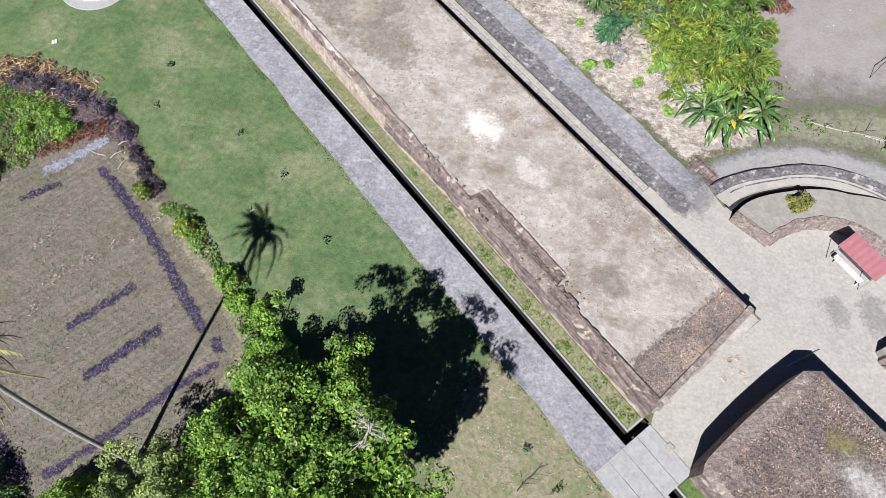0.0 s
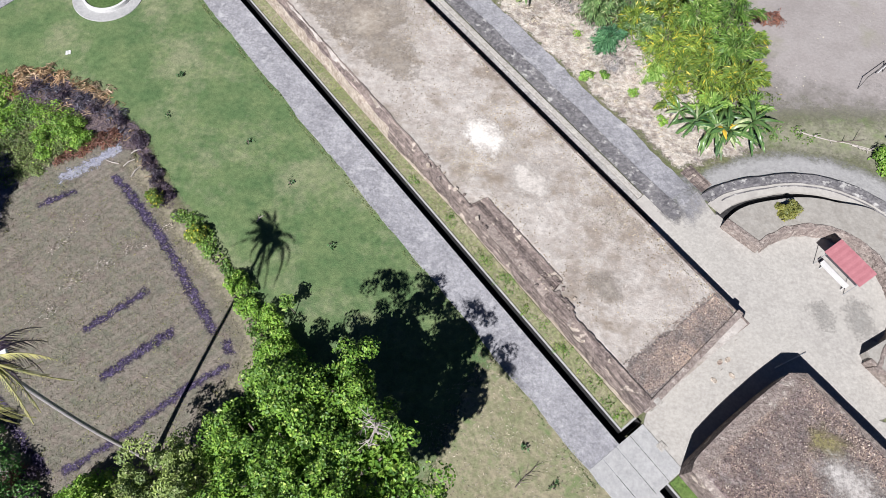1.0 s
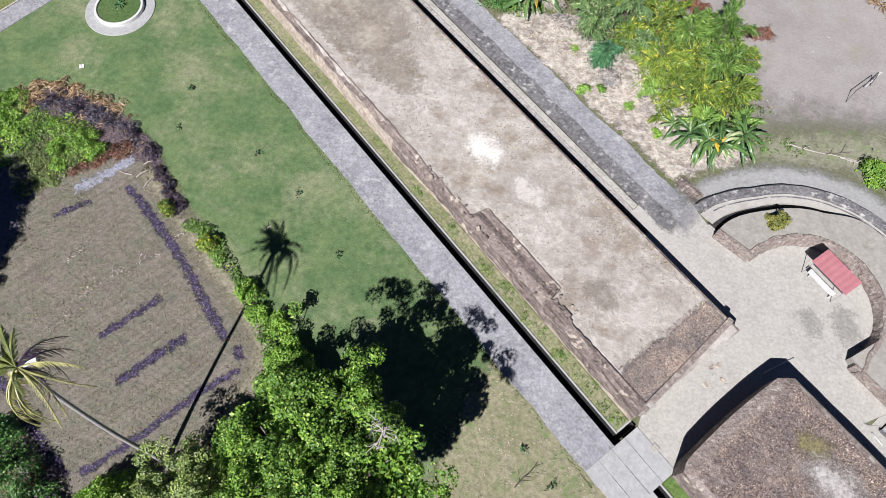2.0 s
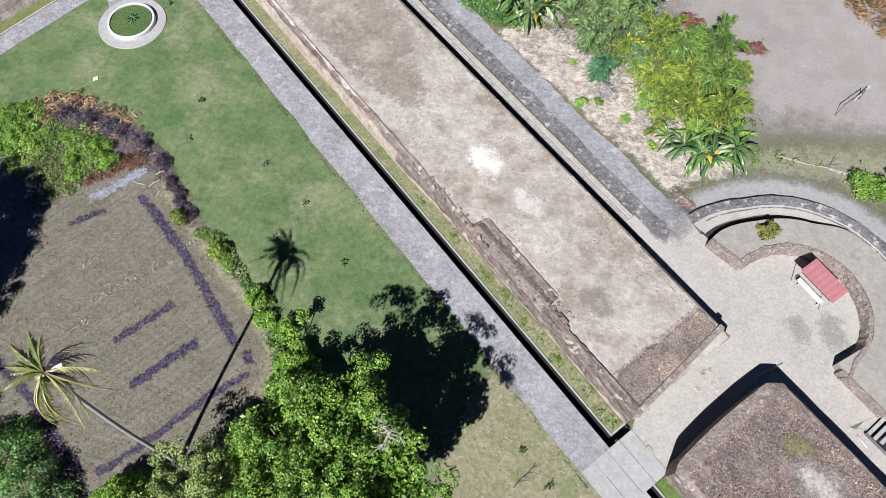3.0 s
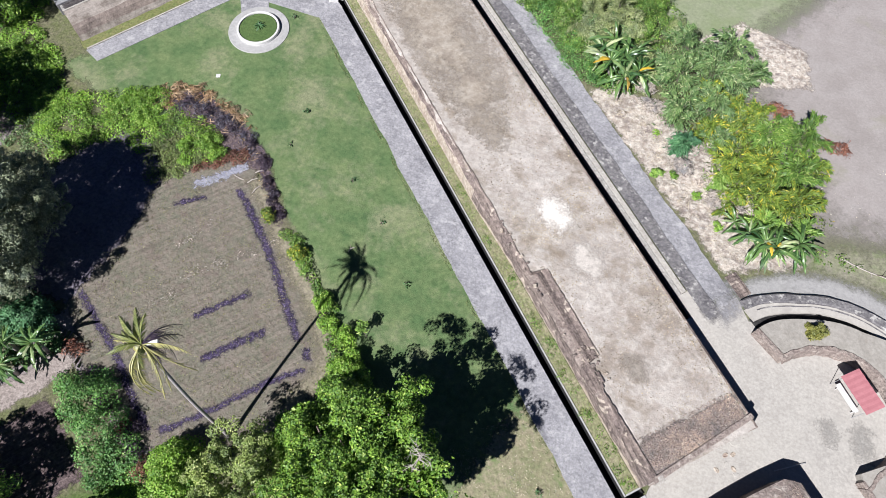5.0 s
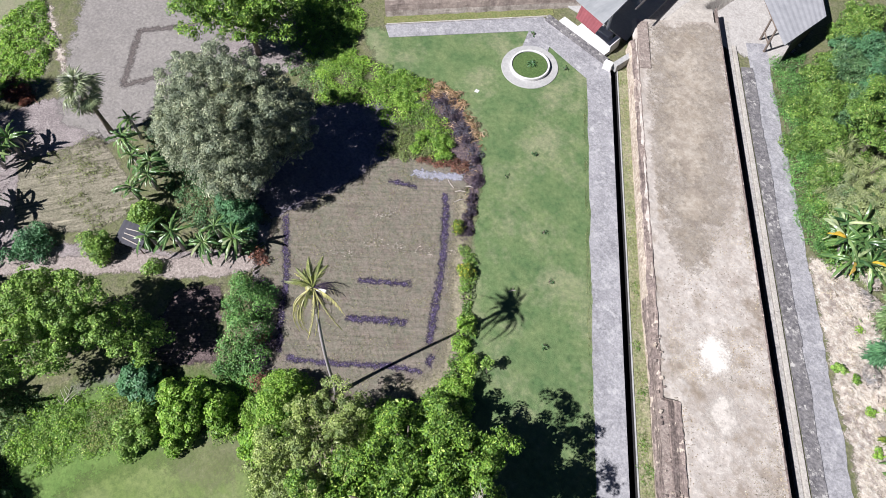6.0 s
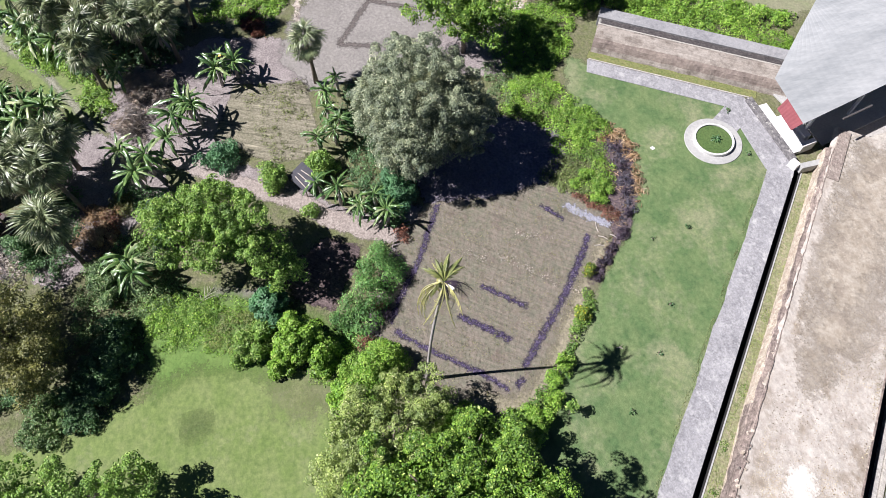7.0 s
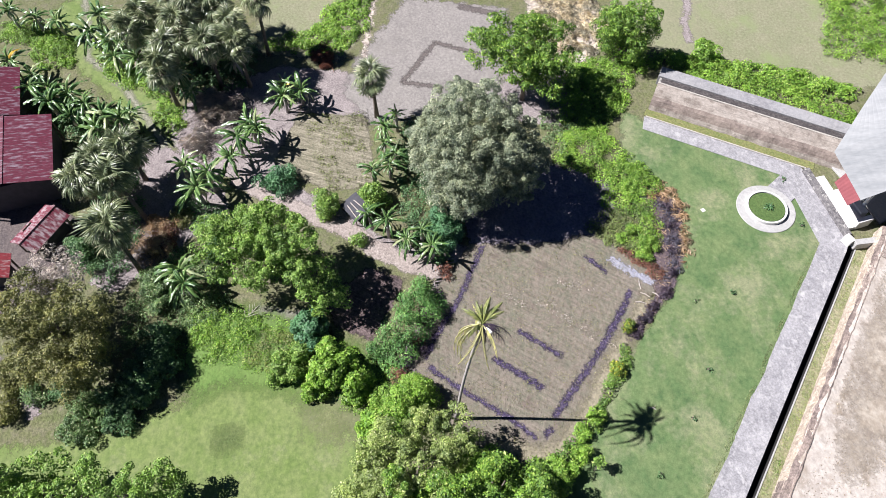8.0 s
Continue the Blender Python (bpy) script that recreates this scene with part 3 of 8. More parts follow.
LAWN = [fw(-30, -1.0), fw(41.0, -1.0), (-30.3, 31.6), (-37.9, 20.9), (-39.5, 19.4), (-33.0, 17.2), (-26.5, 17.0), (-21.6, 18.2), (-17.5, 13.8), (-13.1, 9.2), (-10.3, 6.0), (-9.0, 2.0), (-4, -4), (4, -14)]
patch("lawn", LAWN, 0.008, M["lawn"], "mown green lawn with paler worn spots", "lawn")
patch("dry_grass", [fw(7.5, -1.2), fw(-30, -1.2), (8, -16), (1.5, -4), (-0.8, 0.5), fw(7.0, -3.0)], 0.014, M["straw"], "thin straw-coloured grass beside the path", "grass")
patch("meadow", [(-19.5, -13.5), (-18.2, -18.5), (-16.8, -24), (-16.5, -36), (-4, -38), (-3, -6), (-11, -5.8), (-15.0, -6.6), (-17.2, -8.0)], 0.008, M["pale_lawn"], "open pale green meadow of short grass", "meadow", 0.5)
worn = soil("worn_meadow", (0.215, 0.232, 0.115), (0.255, 0.26, 0.155), (0.185, 0.215, 0.095), 0.4, 4.0, fade=1.4, grain=0.22, soft=1.2, wild=1.4, flakes=0.0)
for x, y, rx, ry, up in ((-15.9, -8.9, 1.6, 1.0, 0.0245), (-14.8, -6.4, 1.2, 0.9, 0.0285)):
    patch("worn_grass", [(x + rx * math.cos(q), y + ry * math.sin(q)) for q in np.linspace(0, 6.283, 14)[:-1]], up, worn, "thin yellowish grass worn down to the soil", "grass", reach=2.6)
patch("meadow_ring", [(-14.9 + 0.58 * math.cos(a), -15.9 + 0.58 * math.sin(a)) for a in np.linspace(0, 6.283, 16)[:-1]], 0.014, soil("dark_ring", (0.118, 0.172, 0.058), (0.130, 0.184, 0.066), (0.145, 0.19, 0.074), 0.5, 6.0, fade=0.8, soft=1.2), "darker round patch of grass in the meadow", "grass", 0.3)
FIELD = [(-27.6, 3.2), (-26.7, 8.6), (-27.0, 12.4), (-25.4, 14.7), (-22.4, 16.9), (-21.2, 16.5), (-19.3, 14.1), (-15.6, 11.0), (-12.6, 8.6), (-10.4, 5.9), (-9.8, 3.6), (-11, 1.5), (-14.0, -1.4), (-18.6, -2.9), (-23.8, -0.4)]
patch("dry_plot", FIELD, 0.018, M["dry"], "dry harvested plot of grey-brown stubble", "field", 0.35)


def strip(name, pts, width, z, mat, label, category):
    """A ground strip of some width along a line."""
    pts = np.asarray(pts, float)
    left, right = [], []
    for i, p in enumerate(pts):
        d = pts[min(i + 1, len(pts) - 1)] - pts[max(i - 1, 0)]
        n = np.array([-d[1], d[0]]) / np.hypot(*d) * width / 2
        left.append(p + n)
        right.append(p - n)
    return patch(name, left + right[::-1], z, mat, label, category, 0.14, reach=0.3)


strip("plot_rim", [(-20.7, 15.7), (-18.3, 13.5), (-15.0, 10.6), (-12.3, 8.2), (-10.6, 5.9), (-10.5, 4.0), (-11.6, 2.0)], 1.15, 0.0195, soil("straw_rim", (0.285, 0.252, 0.188), (0.335, 0.295, 0.225), (0.22, 0.215, 0.130), 0.6, 6.0, fade=0.6, wild=1.2, soft=0.7, grain=0.5), "paler straw-coloured rim of the dry plot", "field")
ash = "dark purplish line of ash across the dry plot"
strip("ash_line", [(-21.5, 14.5), (-19.1, 12.5), (-16.8, 10.5), (-14.8, 8.3), (-13.5, 7.0), (-12.9, 6.2)], 0.48, 0.022, M["ash"], ash, "ash")
strip("ash_line", [(-12.1, 5.9), (-11.7, 5.2)], 0.4, 0.022, M["ash"], ash, "ash")
strip("ash_line", [(-11.6, 4.7), (-12.5, 3.9), (-13.4, 3.1), (-15.6, 0.5), (-17.9, -1.8)], 0.36, 0.022, M["ash"], ash, "ash")
strip("ash_line", [(-27.3, 4.1), (-25.2, 2.8), (-22.7, 1.3), (-20.2, -0.8), (-18.6, -1.9)], 0.42, 0.026, M["ash"], ash, "ash")
strip("ash_line", [(-19.6, 5.2), (-18.4, 6.5), (-17.1, 7.9)], 0.38, 0.022, M["ash"], ash, "ash")
strip("ash_line", [(-17.7, 3.0), (-16.4, 4.5), (-15.0, 6.0)], 0.48, 0.022, M["ash"], ash, "ash")
strip("ash_line", [(-23.3, 13.1), (-25.0, 11.8)], 0.32, 0.022, M["ash"], ash, "ash")
strip("pale_ash", [(-24.5, 13.7), (-23.2, 14.8), (-21.9, 16.3)], 0.62, 0.024, M["pale_ash"], "pale grey-blue ash heap at the plot's edge", "ash")
patch("burnt_strip", [(-30.2, 18.7), (-29.7, 20.2), (-28.2, 21.0), (-25.6, 20.1), (-22.9, 19.0), (-21.0, 17.6), (-19.6, 15.9), (-17.7, 13.6), (-17.0, 12.7), (-17.7, 13.0), (-20.2, 15.9), (-22.4, 16.6), (-23.8, 17.2), (-26.9, 18.0), (-29.5, 18.4)], 0.020, M["burnt"], "scorched ground with dry stalks and ash", "ground", 0.25)
# scorched patch follows the tree's shadow outline, with shade tint in its colour
patch("scorched_shade_ground", [(-35.0, 9.5), (-33.4, 13.8), (-31.0, 16.2), (-28.8, 15.4), (-26.4, 12.4), (-26.2, 5.6), (-27.2, 3.0), (-30.4, 3.2), (-33.0, 5.6)], 0.0135, M["scorched"], "scorched soil under the tree, its violet-grey tone tinted for the shade", "ground", 0.35)
bare = "bare pale brown earth between plants"
patch("bare_earth", [(-35.6, -14.0), (-31.0, -7.6), (-27.0, -2.2), (-25.0, 0.6), (-26.6, 1.0), (-29.0, -3.2), (-33.0, -7.0), (-37.0, -12.2)], 0.012, M["bare"], bare, "earth", 0.3)
patch("bare_earth", [(-26.8, -5.0), (-25.2, -2.4), (-23.0, -3.8), (-20.6, -5.6), (-22.0, -8.0), (-24.4, -8.8)], 0.016, soil("tilled_earth", (0.150, 0.112, 0.112), (0.100, 0.076, 0.080), (0.225, 0.172, 0.165), 0.4, 5.0, fade=0.5, grain=0.6, bump=1.2, grooves=0.7, turn=0.9), "dark reddish tilled earth between tree and hedge", "earth", 0.3)
patch("bare_earth", [(-42.5, -22), (-38, -16.5), (-34, -16.0), (-30.5, -20.5), (-27.5, -24.5), (-29, -26.5), (-34.5, -23.5), (-40, -25)], 0.012, M["bare"], bare, "earth", 0.35)
patch("bare_earth", [(-47.8, -15.5), (-43.0, -10.5), (-39.5, -15.0), (-42, -19.5)], 0.012, M["bare"], bare, "earth", 0.35)
patch("bare_earth", [(-28.8, 0.2), (-27.2, 3.4), (-20.0, -1.2), (-17.5, -2.6), (-18.4, -3.8), (-22.0, -1.6), (-26.5, 0.6)], 0.012, M["bare"], bare, "earth", 0.3)
patch("bare_earth", [(-45.5, 9.0), (-46.5, 15.5), (-41.0, 16.5), (-38.5, 13.5), (-40.0, 9.0)], 0.012, M["bare"], bare, "earth", 0.4)
patch("bare_earth", [(-24.8, -13.6), (-23.4, -9.4), (-21.8, -9.2), (-22.8, -14.2)], 0.012, M["bare"], bare, "earth", 0.3)
# dark tone stands in for shade cast by trees out of view
M["yard"] = soil("shade_dark_yard", (0.14, 0.115, 0.11), (0.105, 0.088, 0.09), (0.185, 0.155, 0.145), 0.4, 6.0, fade=0.6)
patch("bare_earth", [(-47.8, -19.0), (-50.3, -11.0), (-48.6, -5.0), (-42.9, -2.6), (-42.7, -8.0), (-35.7, -11.5), (-38.9, -19.5), (-43.8, -21.4)], 0.0045, M["bare"], bare, "earth", 0.35)
patch("lush_grass", [(-26.3, -18.9), (-23.6, -11.7), (-18.7, -4.7), (-14.4, -3.8), (-14.3, -7.8), (-17.5, -11.4), (-18.8, -15.6), (-17.9, -18.3), (-22.0, -19.3)], 0.0205, soil("lush_grass", (0.125, 0.215, 0.055), (0.165, 0.245, 0.072), (0.105, 0.190, 0.048), 0.3, 5.0, fade=1.2, soft=0.8, grain=0.35), "lush green grass at the meadow's edge", "grass", 0.4)
patch("house_yard", [(-38.5, -31), (-34.5, -27.5), (-29.5, -28.5), (-27, -33), (-30, -45), (-50, -45)], 0.012, M["yard"], "trodden earth yard coloured dark for the shade beside the house", "earth", 0.5)
patch("crop_bed", [(-44.0, -9.6), (-42.4, -3.6), (-34.4, -3.6), (-34.8, -8.0), (-38.5, -12.0)], 0.010, soil("crop_bed", (0.265, 0.245, 0.185), (0.21, 0.20, 0.14), (0.31, 0.28, 0.215), 0.3, 6.0, fade=0.5, grain=0.6, grooves=0.75, turn=1.13), "dry grey-brown vegetable bed", "field", 0.4)
patch("far_field", [(-58.2, 2.0), (-55.0, 11.8), (-46.0, 12.5), (-42.0, 9.5), (-41.6, -3.4), (-45.8, -5.4), (-50.0, -3.8), (-55.5, 0.2)], 0.010, M["far_dry"], "bare grey field with dark lines", "field", 0.5)
far = "dark line of ash on the bare field"
strip("ash_line", [(-46.2, 0.1), (-51.1, 4.0)], 0.45, 0.014, M["far_ash"], far, "ash")
strip("ash_line", [(-51.1, 4.0), (-48.7, 8.0)], 0.45, 0.018, M["far_ash"], far, "ash")
strip("ash_line", [(-46.2, 0.1), (-45.0, 3.6)], 0.45, 0.018, M["far_ash"], far, "ash")
strip("ash_line", [(-56.0, 7.2), (-54.0, 11.2)], 0.8, 0.014, M["far_ash"], far, "ash")
patch("far_meadow", [(-52.5, -13.5), (-50.0, -5.5), (-54.5, -2.2), (-62, -0.5), (-90, 4), (-90, -22), (-60, -13)], 0.006, M["far_green"], "pale far meadow", "meadow", 0.8)
patch("far_meadow", [(-47.2, 24.8), (-55.0, 23.0), (-80, 30), (-80, 60), (-38, 52), (-38.5, 40), (-42.5, 31), (-45.0, 25.5)], 0.006, M["far_green"], "pale far meadow behind the hedge", "meadow", 0.8)
patch("straw_ground", [(-45.0, 15.0), (-46.8, 19.0), (-52, 21.5), (-60, 20), (-58, 14.5), (-51.5, 13.5)], 0.014, M["sand"], "pale straw-covered ground beside the bamboo", "earth", 0.4)
strip("meadow_track", [(-55.0, 31.5), (-50.0, 29.2), (-47.0, 28.6)], 0.7, 0.012, M["bare"], "short worn track in the far meadow", "track")
patch("side_lawn", [(-62, -33.5), (-55, -31.5), (-45.5, -24.5), (-42.3, -22.8), (-42.0, -20.8), (-47, -22), (-55, -27.5), (-66, -30)], 0.008, M["pale_lawn"], "strip of green grass along the footpath", "grass", 0.5)
strip("footpath", [(-66, -31), (-57.5, -29.6), (-54.5, -29.3), (-49.5, -25.4), (-45.0, -22.9), (-41.8, -21.4)], 0.55, 0.016, soil("trodden_path", (0.29, 0.285, 0.225), (0.25, 0.26, 0.185), (0.32, 0.31, 0.26), 0.5, 7.0, fade=0.4, soft=0.7, flakes=0.15), "narrow trodden footpath through grass", "path")
strip("footpath", [(-37.4, -15.4), (-35.6, -13.2), (-33.4, -10.6), (-31.8, -8.2), (-30.2, -6.0), (-28.2, -4.2), (-26.6, -2.0), (-25.4, 0.2)], 1.5, 0.02, soil("pinkish_path", (0.345, 0.295, 0.272), (0.285, 0.24, 0.22), (0.41, 0.36, 0.33), 0.5, 6.0, fade=0.5, grain=0.45, bump=0.5), "pinkish trodden earth path through the gardens", "path")
strip("footpath", [(-29.0, -39), (-22.5, -31.6), (-20.2, -29.6), (-18.6, -29.0)], 0.9, 0.016, M["bare"], "trodden earth footpath", "path")
strip("field_bund", [(-59, -1.0), (-53.5, -2.4), (-50.0, -3.2)], 0.5, 0.016, M["sand"], "pale bare bund beside the far field", "earth")
patch("bare_pitch", [(15.0, 25.6), (14.4, 29.0), (11.6, 32.5), (9.6, 36), (8.6, 41), (20, 60), (60, 60), (60, 22), (30, 25.5), (20, 26.0)], 0.008, M["pitch"], "bare pale earth pitch with thin grass", "ground", 0.8)
patch("pale_meadow", [(-4.0, 46), (1.5, 39.5), (6.5, 38.0), (10, 42), (20, 60), (0, 80), (-16, 66)], 0.010, M["east_meadow"], "pale green meadow beyond the shrubs", "meadow", 0.8)
patch("sand_strip", [fw(25.5, 13.3), fw(9.0, 13.7), (15.6, 22.4), (12.4, 26.0), (8.0, 30.0), (3.8, 31.0), (1.0, 33.0)], 0.014, M["sand"], "pale sandy soil with dry litter beside the path", "sand", 0.35)
patch("sand_strip", [(4.4, 38.6), (9.0, 36.0), (14, 37.5), (13, 41), (8, 42)], 0.014, M["sand"], "pale sandy soil with dry litter", "sand", 0.4)
patch("grass_margin", [(13.5, 22.6), (17, 25), (30, 27), (40, 20), (27, 12), (25, 20.8), (21, 22.6), (16.5, 22.4)], 0.011, M["dusty_grass"], "thin dusty grass outside the curved wall", "grass", 0.4)

# ---- paths ----
path = thing("path", 0, 0, label="long straight grey concrete path with worn ragged edge", category="path", kind="structure")
path.matrix_basis = Matrix()


def rag_slab(name, s0, s1, w_in, w_out, z, mat, parent, seed, ragged=0.10, step=0.35):
    """A slab whose outer edge is broken and uneven."""
    top, n = [], int((s1 - s0) / step) + 1
    for i in range(n + 1):
        s = s0 + (s1 - s0) * i / n
        k = noise.noise((s * 0.35, seed, 0.3)) * ragged * 1.6 + noise.noise((s * 1.7, seed, 3.1)) * ragged * 0.6
        top += [(*fw(s, w_in), z), (*fw(s, w_out + k * (1 if w_out > w_in else -1)), z)]
    verts = top + [(x, y, -0.02) for x, y, _ in top]
    m, faces = len(top), []
    for i in range(n):
        a, b, c, d = 2 * i, 2 * i + 1, 2 * i + 3, 2 * i + 2
        faces += [(a, b, c, d), (b, b + m, c + m, c), (d, d + m, a + m, a)]
    faces += [(0, m, m + 1, 1), (2 * n, 2 * n + 1, m + 2 * n + 1, m + 2 * n)]
    ob = link(name, verts, faces, mat, parent)
    bm = bmesh.new()
    bm.from_mesh(ob.data)
    bmesh.ops.recalc_face_normals(bm, faces=bm.faces)
    bm.to_mesh(ob.data)
    bm.free()
    return ob


rag_slab("path_slab", -1.2, 41.3, 0.0, -2.0, 0.045, M["path"], path, 1.0)
rag_slab("path_slab", -40, -2.95, 0.0, -2.1, 0.045, M["slab"], path, 2.0)
# the corner piece and the branch along the north-west rampart
corner = [fw(41.3, 0.0), fw(42.6, -0.1), (-30.6, 32.5), (-38.4, 21.1), (-37.0, 20.5), (-30.0, 30.6), fw(41.0, -2.1)]
verts = [(*p, 0.05) for p in corner] + [(*p, -0.02) for p in corner]
k = len(corner)
link("path_slab", verts, [tuple(range(k))] + [(i, i + k, (i + 1) % k + k, (i + 1) % k) for i in range(k)], M["path"], path)
for i in range(4):
    fort_box("path_slab", -2.95 + 0.0, -0.22, -2.0 + 0.9 * i + 0.012, -2.0 + 0.9 * (i + 1) - 0.012, -0.02, 0.06 + 0.004 * (i % 2), M["slab"], path, bevel=0.012)
fort_box("path_kerb", 41.0, 41.35, -0.12, 0.0, 0.0, 0.12, M["slab"], path)

plaza = patch("plaza", [fw(-40, 1.6), fw(-0.25, 1.6), fw(0.2, 2.4), fw(0.6, 9.0), fw(7.3, 9.0), fw(7.3, 13.4)] + [(18.4 + 6.7 * math.cos(a), 13.5 + 6.7 * math.sin(a)) for a in np.linspace(2.5, -1.2, 14)] + [fw(-12, 16), fw(-40, 16)], 0.030, soil("plaza_concrete", (0.425, 0.404, 0.366), (0.378, 0.358, 0.328), (0.465, 0.444, 0.406), 0.25, 6.0, fade=0.12, wild=0.3, rough=0.85, grain=0.2, bump=0.2, spots=(0.30, 0.285, 0.265), amount=0.63, spread=0.16, flakes=0.06, cracks=0.12), "pale worn concrete floor with faint stains", "floor", 0.2, reach=0.2)

# ---- rampart ----
rampart = thing("rampart", 0, 0, label="long low earth rampart with worn brown masonry edges", category="rampart", kind="structure")
rampart.matrix_basis = Matrix()
TOP = 1.32


def zone(s):
    """Foot, outer and inner edge of the western ledge, and its height at both edges."""
    if s < 7.6:
        return 1.52, 1.66, 2.14 + 0.02 * (7.6 - s), 1.36, 1.46
    if s < 14.0:
        return 1.53, 1.72, 3.02, 1.28, 1.43
    u = min(1.0, (s - 14.0) / 6.0)
    return 1.56 - 0.22 * u, 1.70 - 0.16 * u, 1.97 + 0.03 * u, 1.16 - 0.10 * u, 1.36 + 0.05 * (s < 24.5)


rows_s = np.arange(0.2, 44.6, 0.2)
prof, verts, faces, index = 11, [], [], []
for i, s in enumerate(rows_s):
    foot, outer, inner, z, zi = zone(s)
    wide = 7.6 <= s < 14.0
    for j in range(prof):
        if j < 6:
            u = j / 5
            w, zz = foot + (outer - foot) * (0.35 * u + 0.65 * u * u), z * u
        elif j < 10:
            u = (j - 5) / 4.0
            w, zz = outer + (inner - outer) * u, z + (zi - z) * u
            if wide:  # a flat lower course, then a raised inner wall
                w, zz = ((2.20, 1.29), (2.29, 1.41), (2.64, 1.40), (inner, zi))[j - 6]
        else:
            w, zz = inner + 0.02, TOP - 0.15
        if 0 < j < 9:
            w += 0.13 * noise.noise((s * 1.3, w * 2.0, zz * 2.0))
            zz += (0.11 if wide else 0.06) * (noise.noise((s * 0.9, w * 1.6, 5.0)) + 0.6 * noise.noise((s * 3.1, w * 3.0, 9.0))) * (1 if j > 4 else 0.3)
            if wide and j == 8:
                zz -= 0.05
        elif j == 9:
            w += 0.07 * noise.noise((s * 0.8, 2.0, 1.0)) + 0.06 * noise.noise((s * 3.0, 2.0, 1.0))
        verts.append((*fw(s, w), zz))
for i in range(len(rows_s) - 1):
    for j in range(prof - 1):
        a = i * prof + j
        faces.append((a, a + 1, a + prof + 1, a + prof))
        index.append(2 if j == 5 and 7.6 < rows_s[i] < 14 else 1 if j >= 5 or (rows_s[i] < 21 and j > 0) else 0)
west = link("west_face", verts, faces, None, rampart, "battered masonry face, pale tan below and brown on top", mats=[M["face"], M["ledge"], M["brick"]], index=index)
# the soil on top, gently uneven
rows_s, rows_w = np.arange(0.15, 46.9, 0.2), np.linspace(1.7, 8.95, 38)
verts = [(*fw(s, w), TOP + (0.05 * noise.noise((s * 0.25, w * 0.25, 1.0)) + 0.02 * noise.noise((s * 1.1, w * 1.1, 4.0))) * min(1, (w - 1.9) / 0.6, (8.95 - w) / 0.3) - (0.25 if w < zone(s)[2] - 0.12 else 0.0)) for s in rows_s for w in rows_w]
n = len(rows_w)
faces = [(i * n + j, i * n + j + 1, (i + 1) * n + j + 1, (i + 1) * n + j)[::-1] for i in range(len(rows_s) - 1) for j in range(n - 1)]
link("soil_top", verts, faces, M["platform"], rampart, "trampled pale brown soil", smooth=True)
# masonry east edge and south end
fort_box("east_face", 0.1, 48.5, 8.84, 8.98, 0.0, TOP + 0.015, M["ledge"], rampart, "dark masonry retaining edge", bevel=0.03)
run_box("south_face", fw(0.22, 2.05), fw(0.80, 9.05), 0.34, 0.0, TOP + 0.15, M["brick"], rampart, "low worn kerb closing the rampart's end", bevel=0.05)
fort_box("corner_stone", -0.05, 0.32, 2.25, 2.62, 0.0, TOP + 0.16, M["lime"], rampart, "whitewashed corner stone", bevel=0.05)
fort_box("concrete_ledge", 41.15, 46.4, 2.05, 2.93, 0.9, TOP + 0.10, M["brick"], rampart, "brown-grey concrete ledge", bevel=0.03)
for a, b, c, d in ((6.55, 7.9, 2.05, 2.24), (6.05, 6.6, 2.2, 2.48), (5.8, 6.1, 2.15, 2.3), (7.85, 8.2, 2.3, 2.7), (7.7, 8.05, 2.62, 2.9)):
    fort_box("broken_step", a, b, c, d, 0.9, TOP + 0.15, M["ledge"], rampart, bevel=0.03)


for i in range(46):
    a = rng.uniform(5.6, 8.8) if i < 22 else rng.uniform(13.0, 18.5) if i < 34 else rng.uniform(0.5, 14)
    x, y = fw(a, 1.62 + 0.5 * rng.uniform() if i >= 22 else 1.7 + 1.2 * rng.uniform())
    size = rng.uniform(0.10, 0.26)
    bm = box_bm(size, size * rng.uniform(0.5, 0.9), 0.10, 0.02)
    for q in bm.verts:
        q.co += Vector((noise.noise((q.co.x * 9 + i, q.co.y * 9, 1.0)), noise.noise((q.co.x * 9, q.co.y * 9 + i, 5.0)), 0.4 * noise.noise((q.co.y * 9, i, 2.0)))) * 0.05
    part("stone", bm, (M["ledge"], M["face"], M["brick"])[i % 3], rampart).matrix_basis = pose(x, y, 1.40 if i < 34 else 1.38, rng.uniform(-9, 9), rng.uniform(-9, 9), rng.uniform(0, 180))


def on_top(name, poly, lift, mat, label, category, res=0.15):
    return patch(name, poly, TOP + lift, mat, label, category, res)


def round_poly(s, w, a, b, seed, n=18):
    return [fw(s + a * (1 + 0.25 * noise.noise((math.cos(t), math.sin(t), seed))) * math.cos(t), w + b * (1 + 0.25 * noise.noise((math.cos(t), math.sin(t), seed + 5))) * math.sin(t)) for t in np.linspace(0, 2 * math.pi, n)[:-1]]


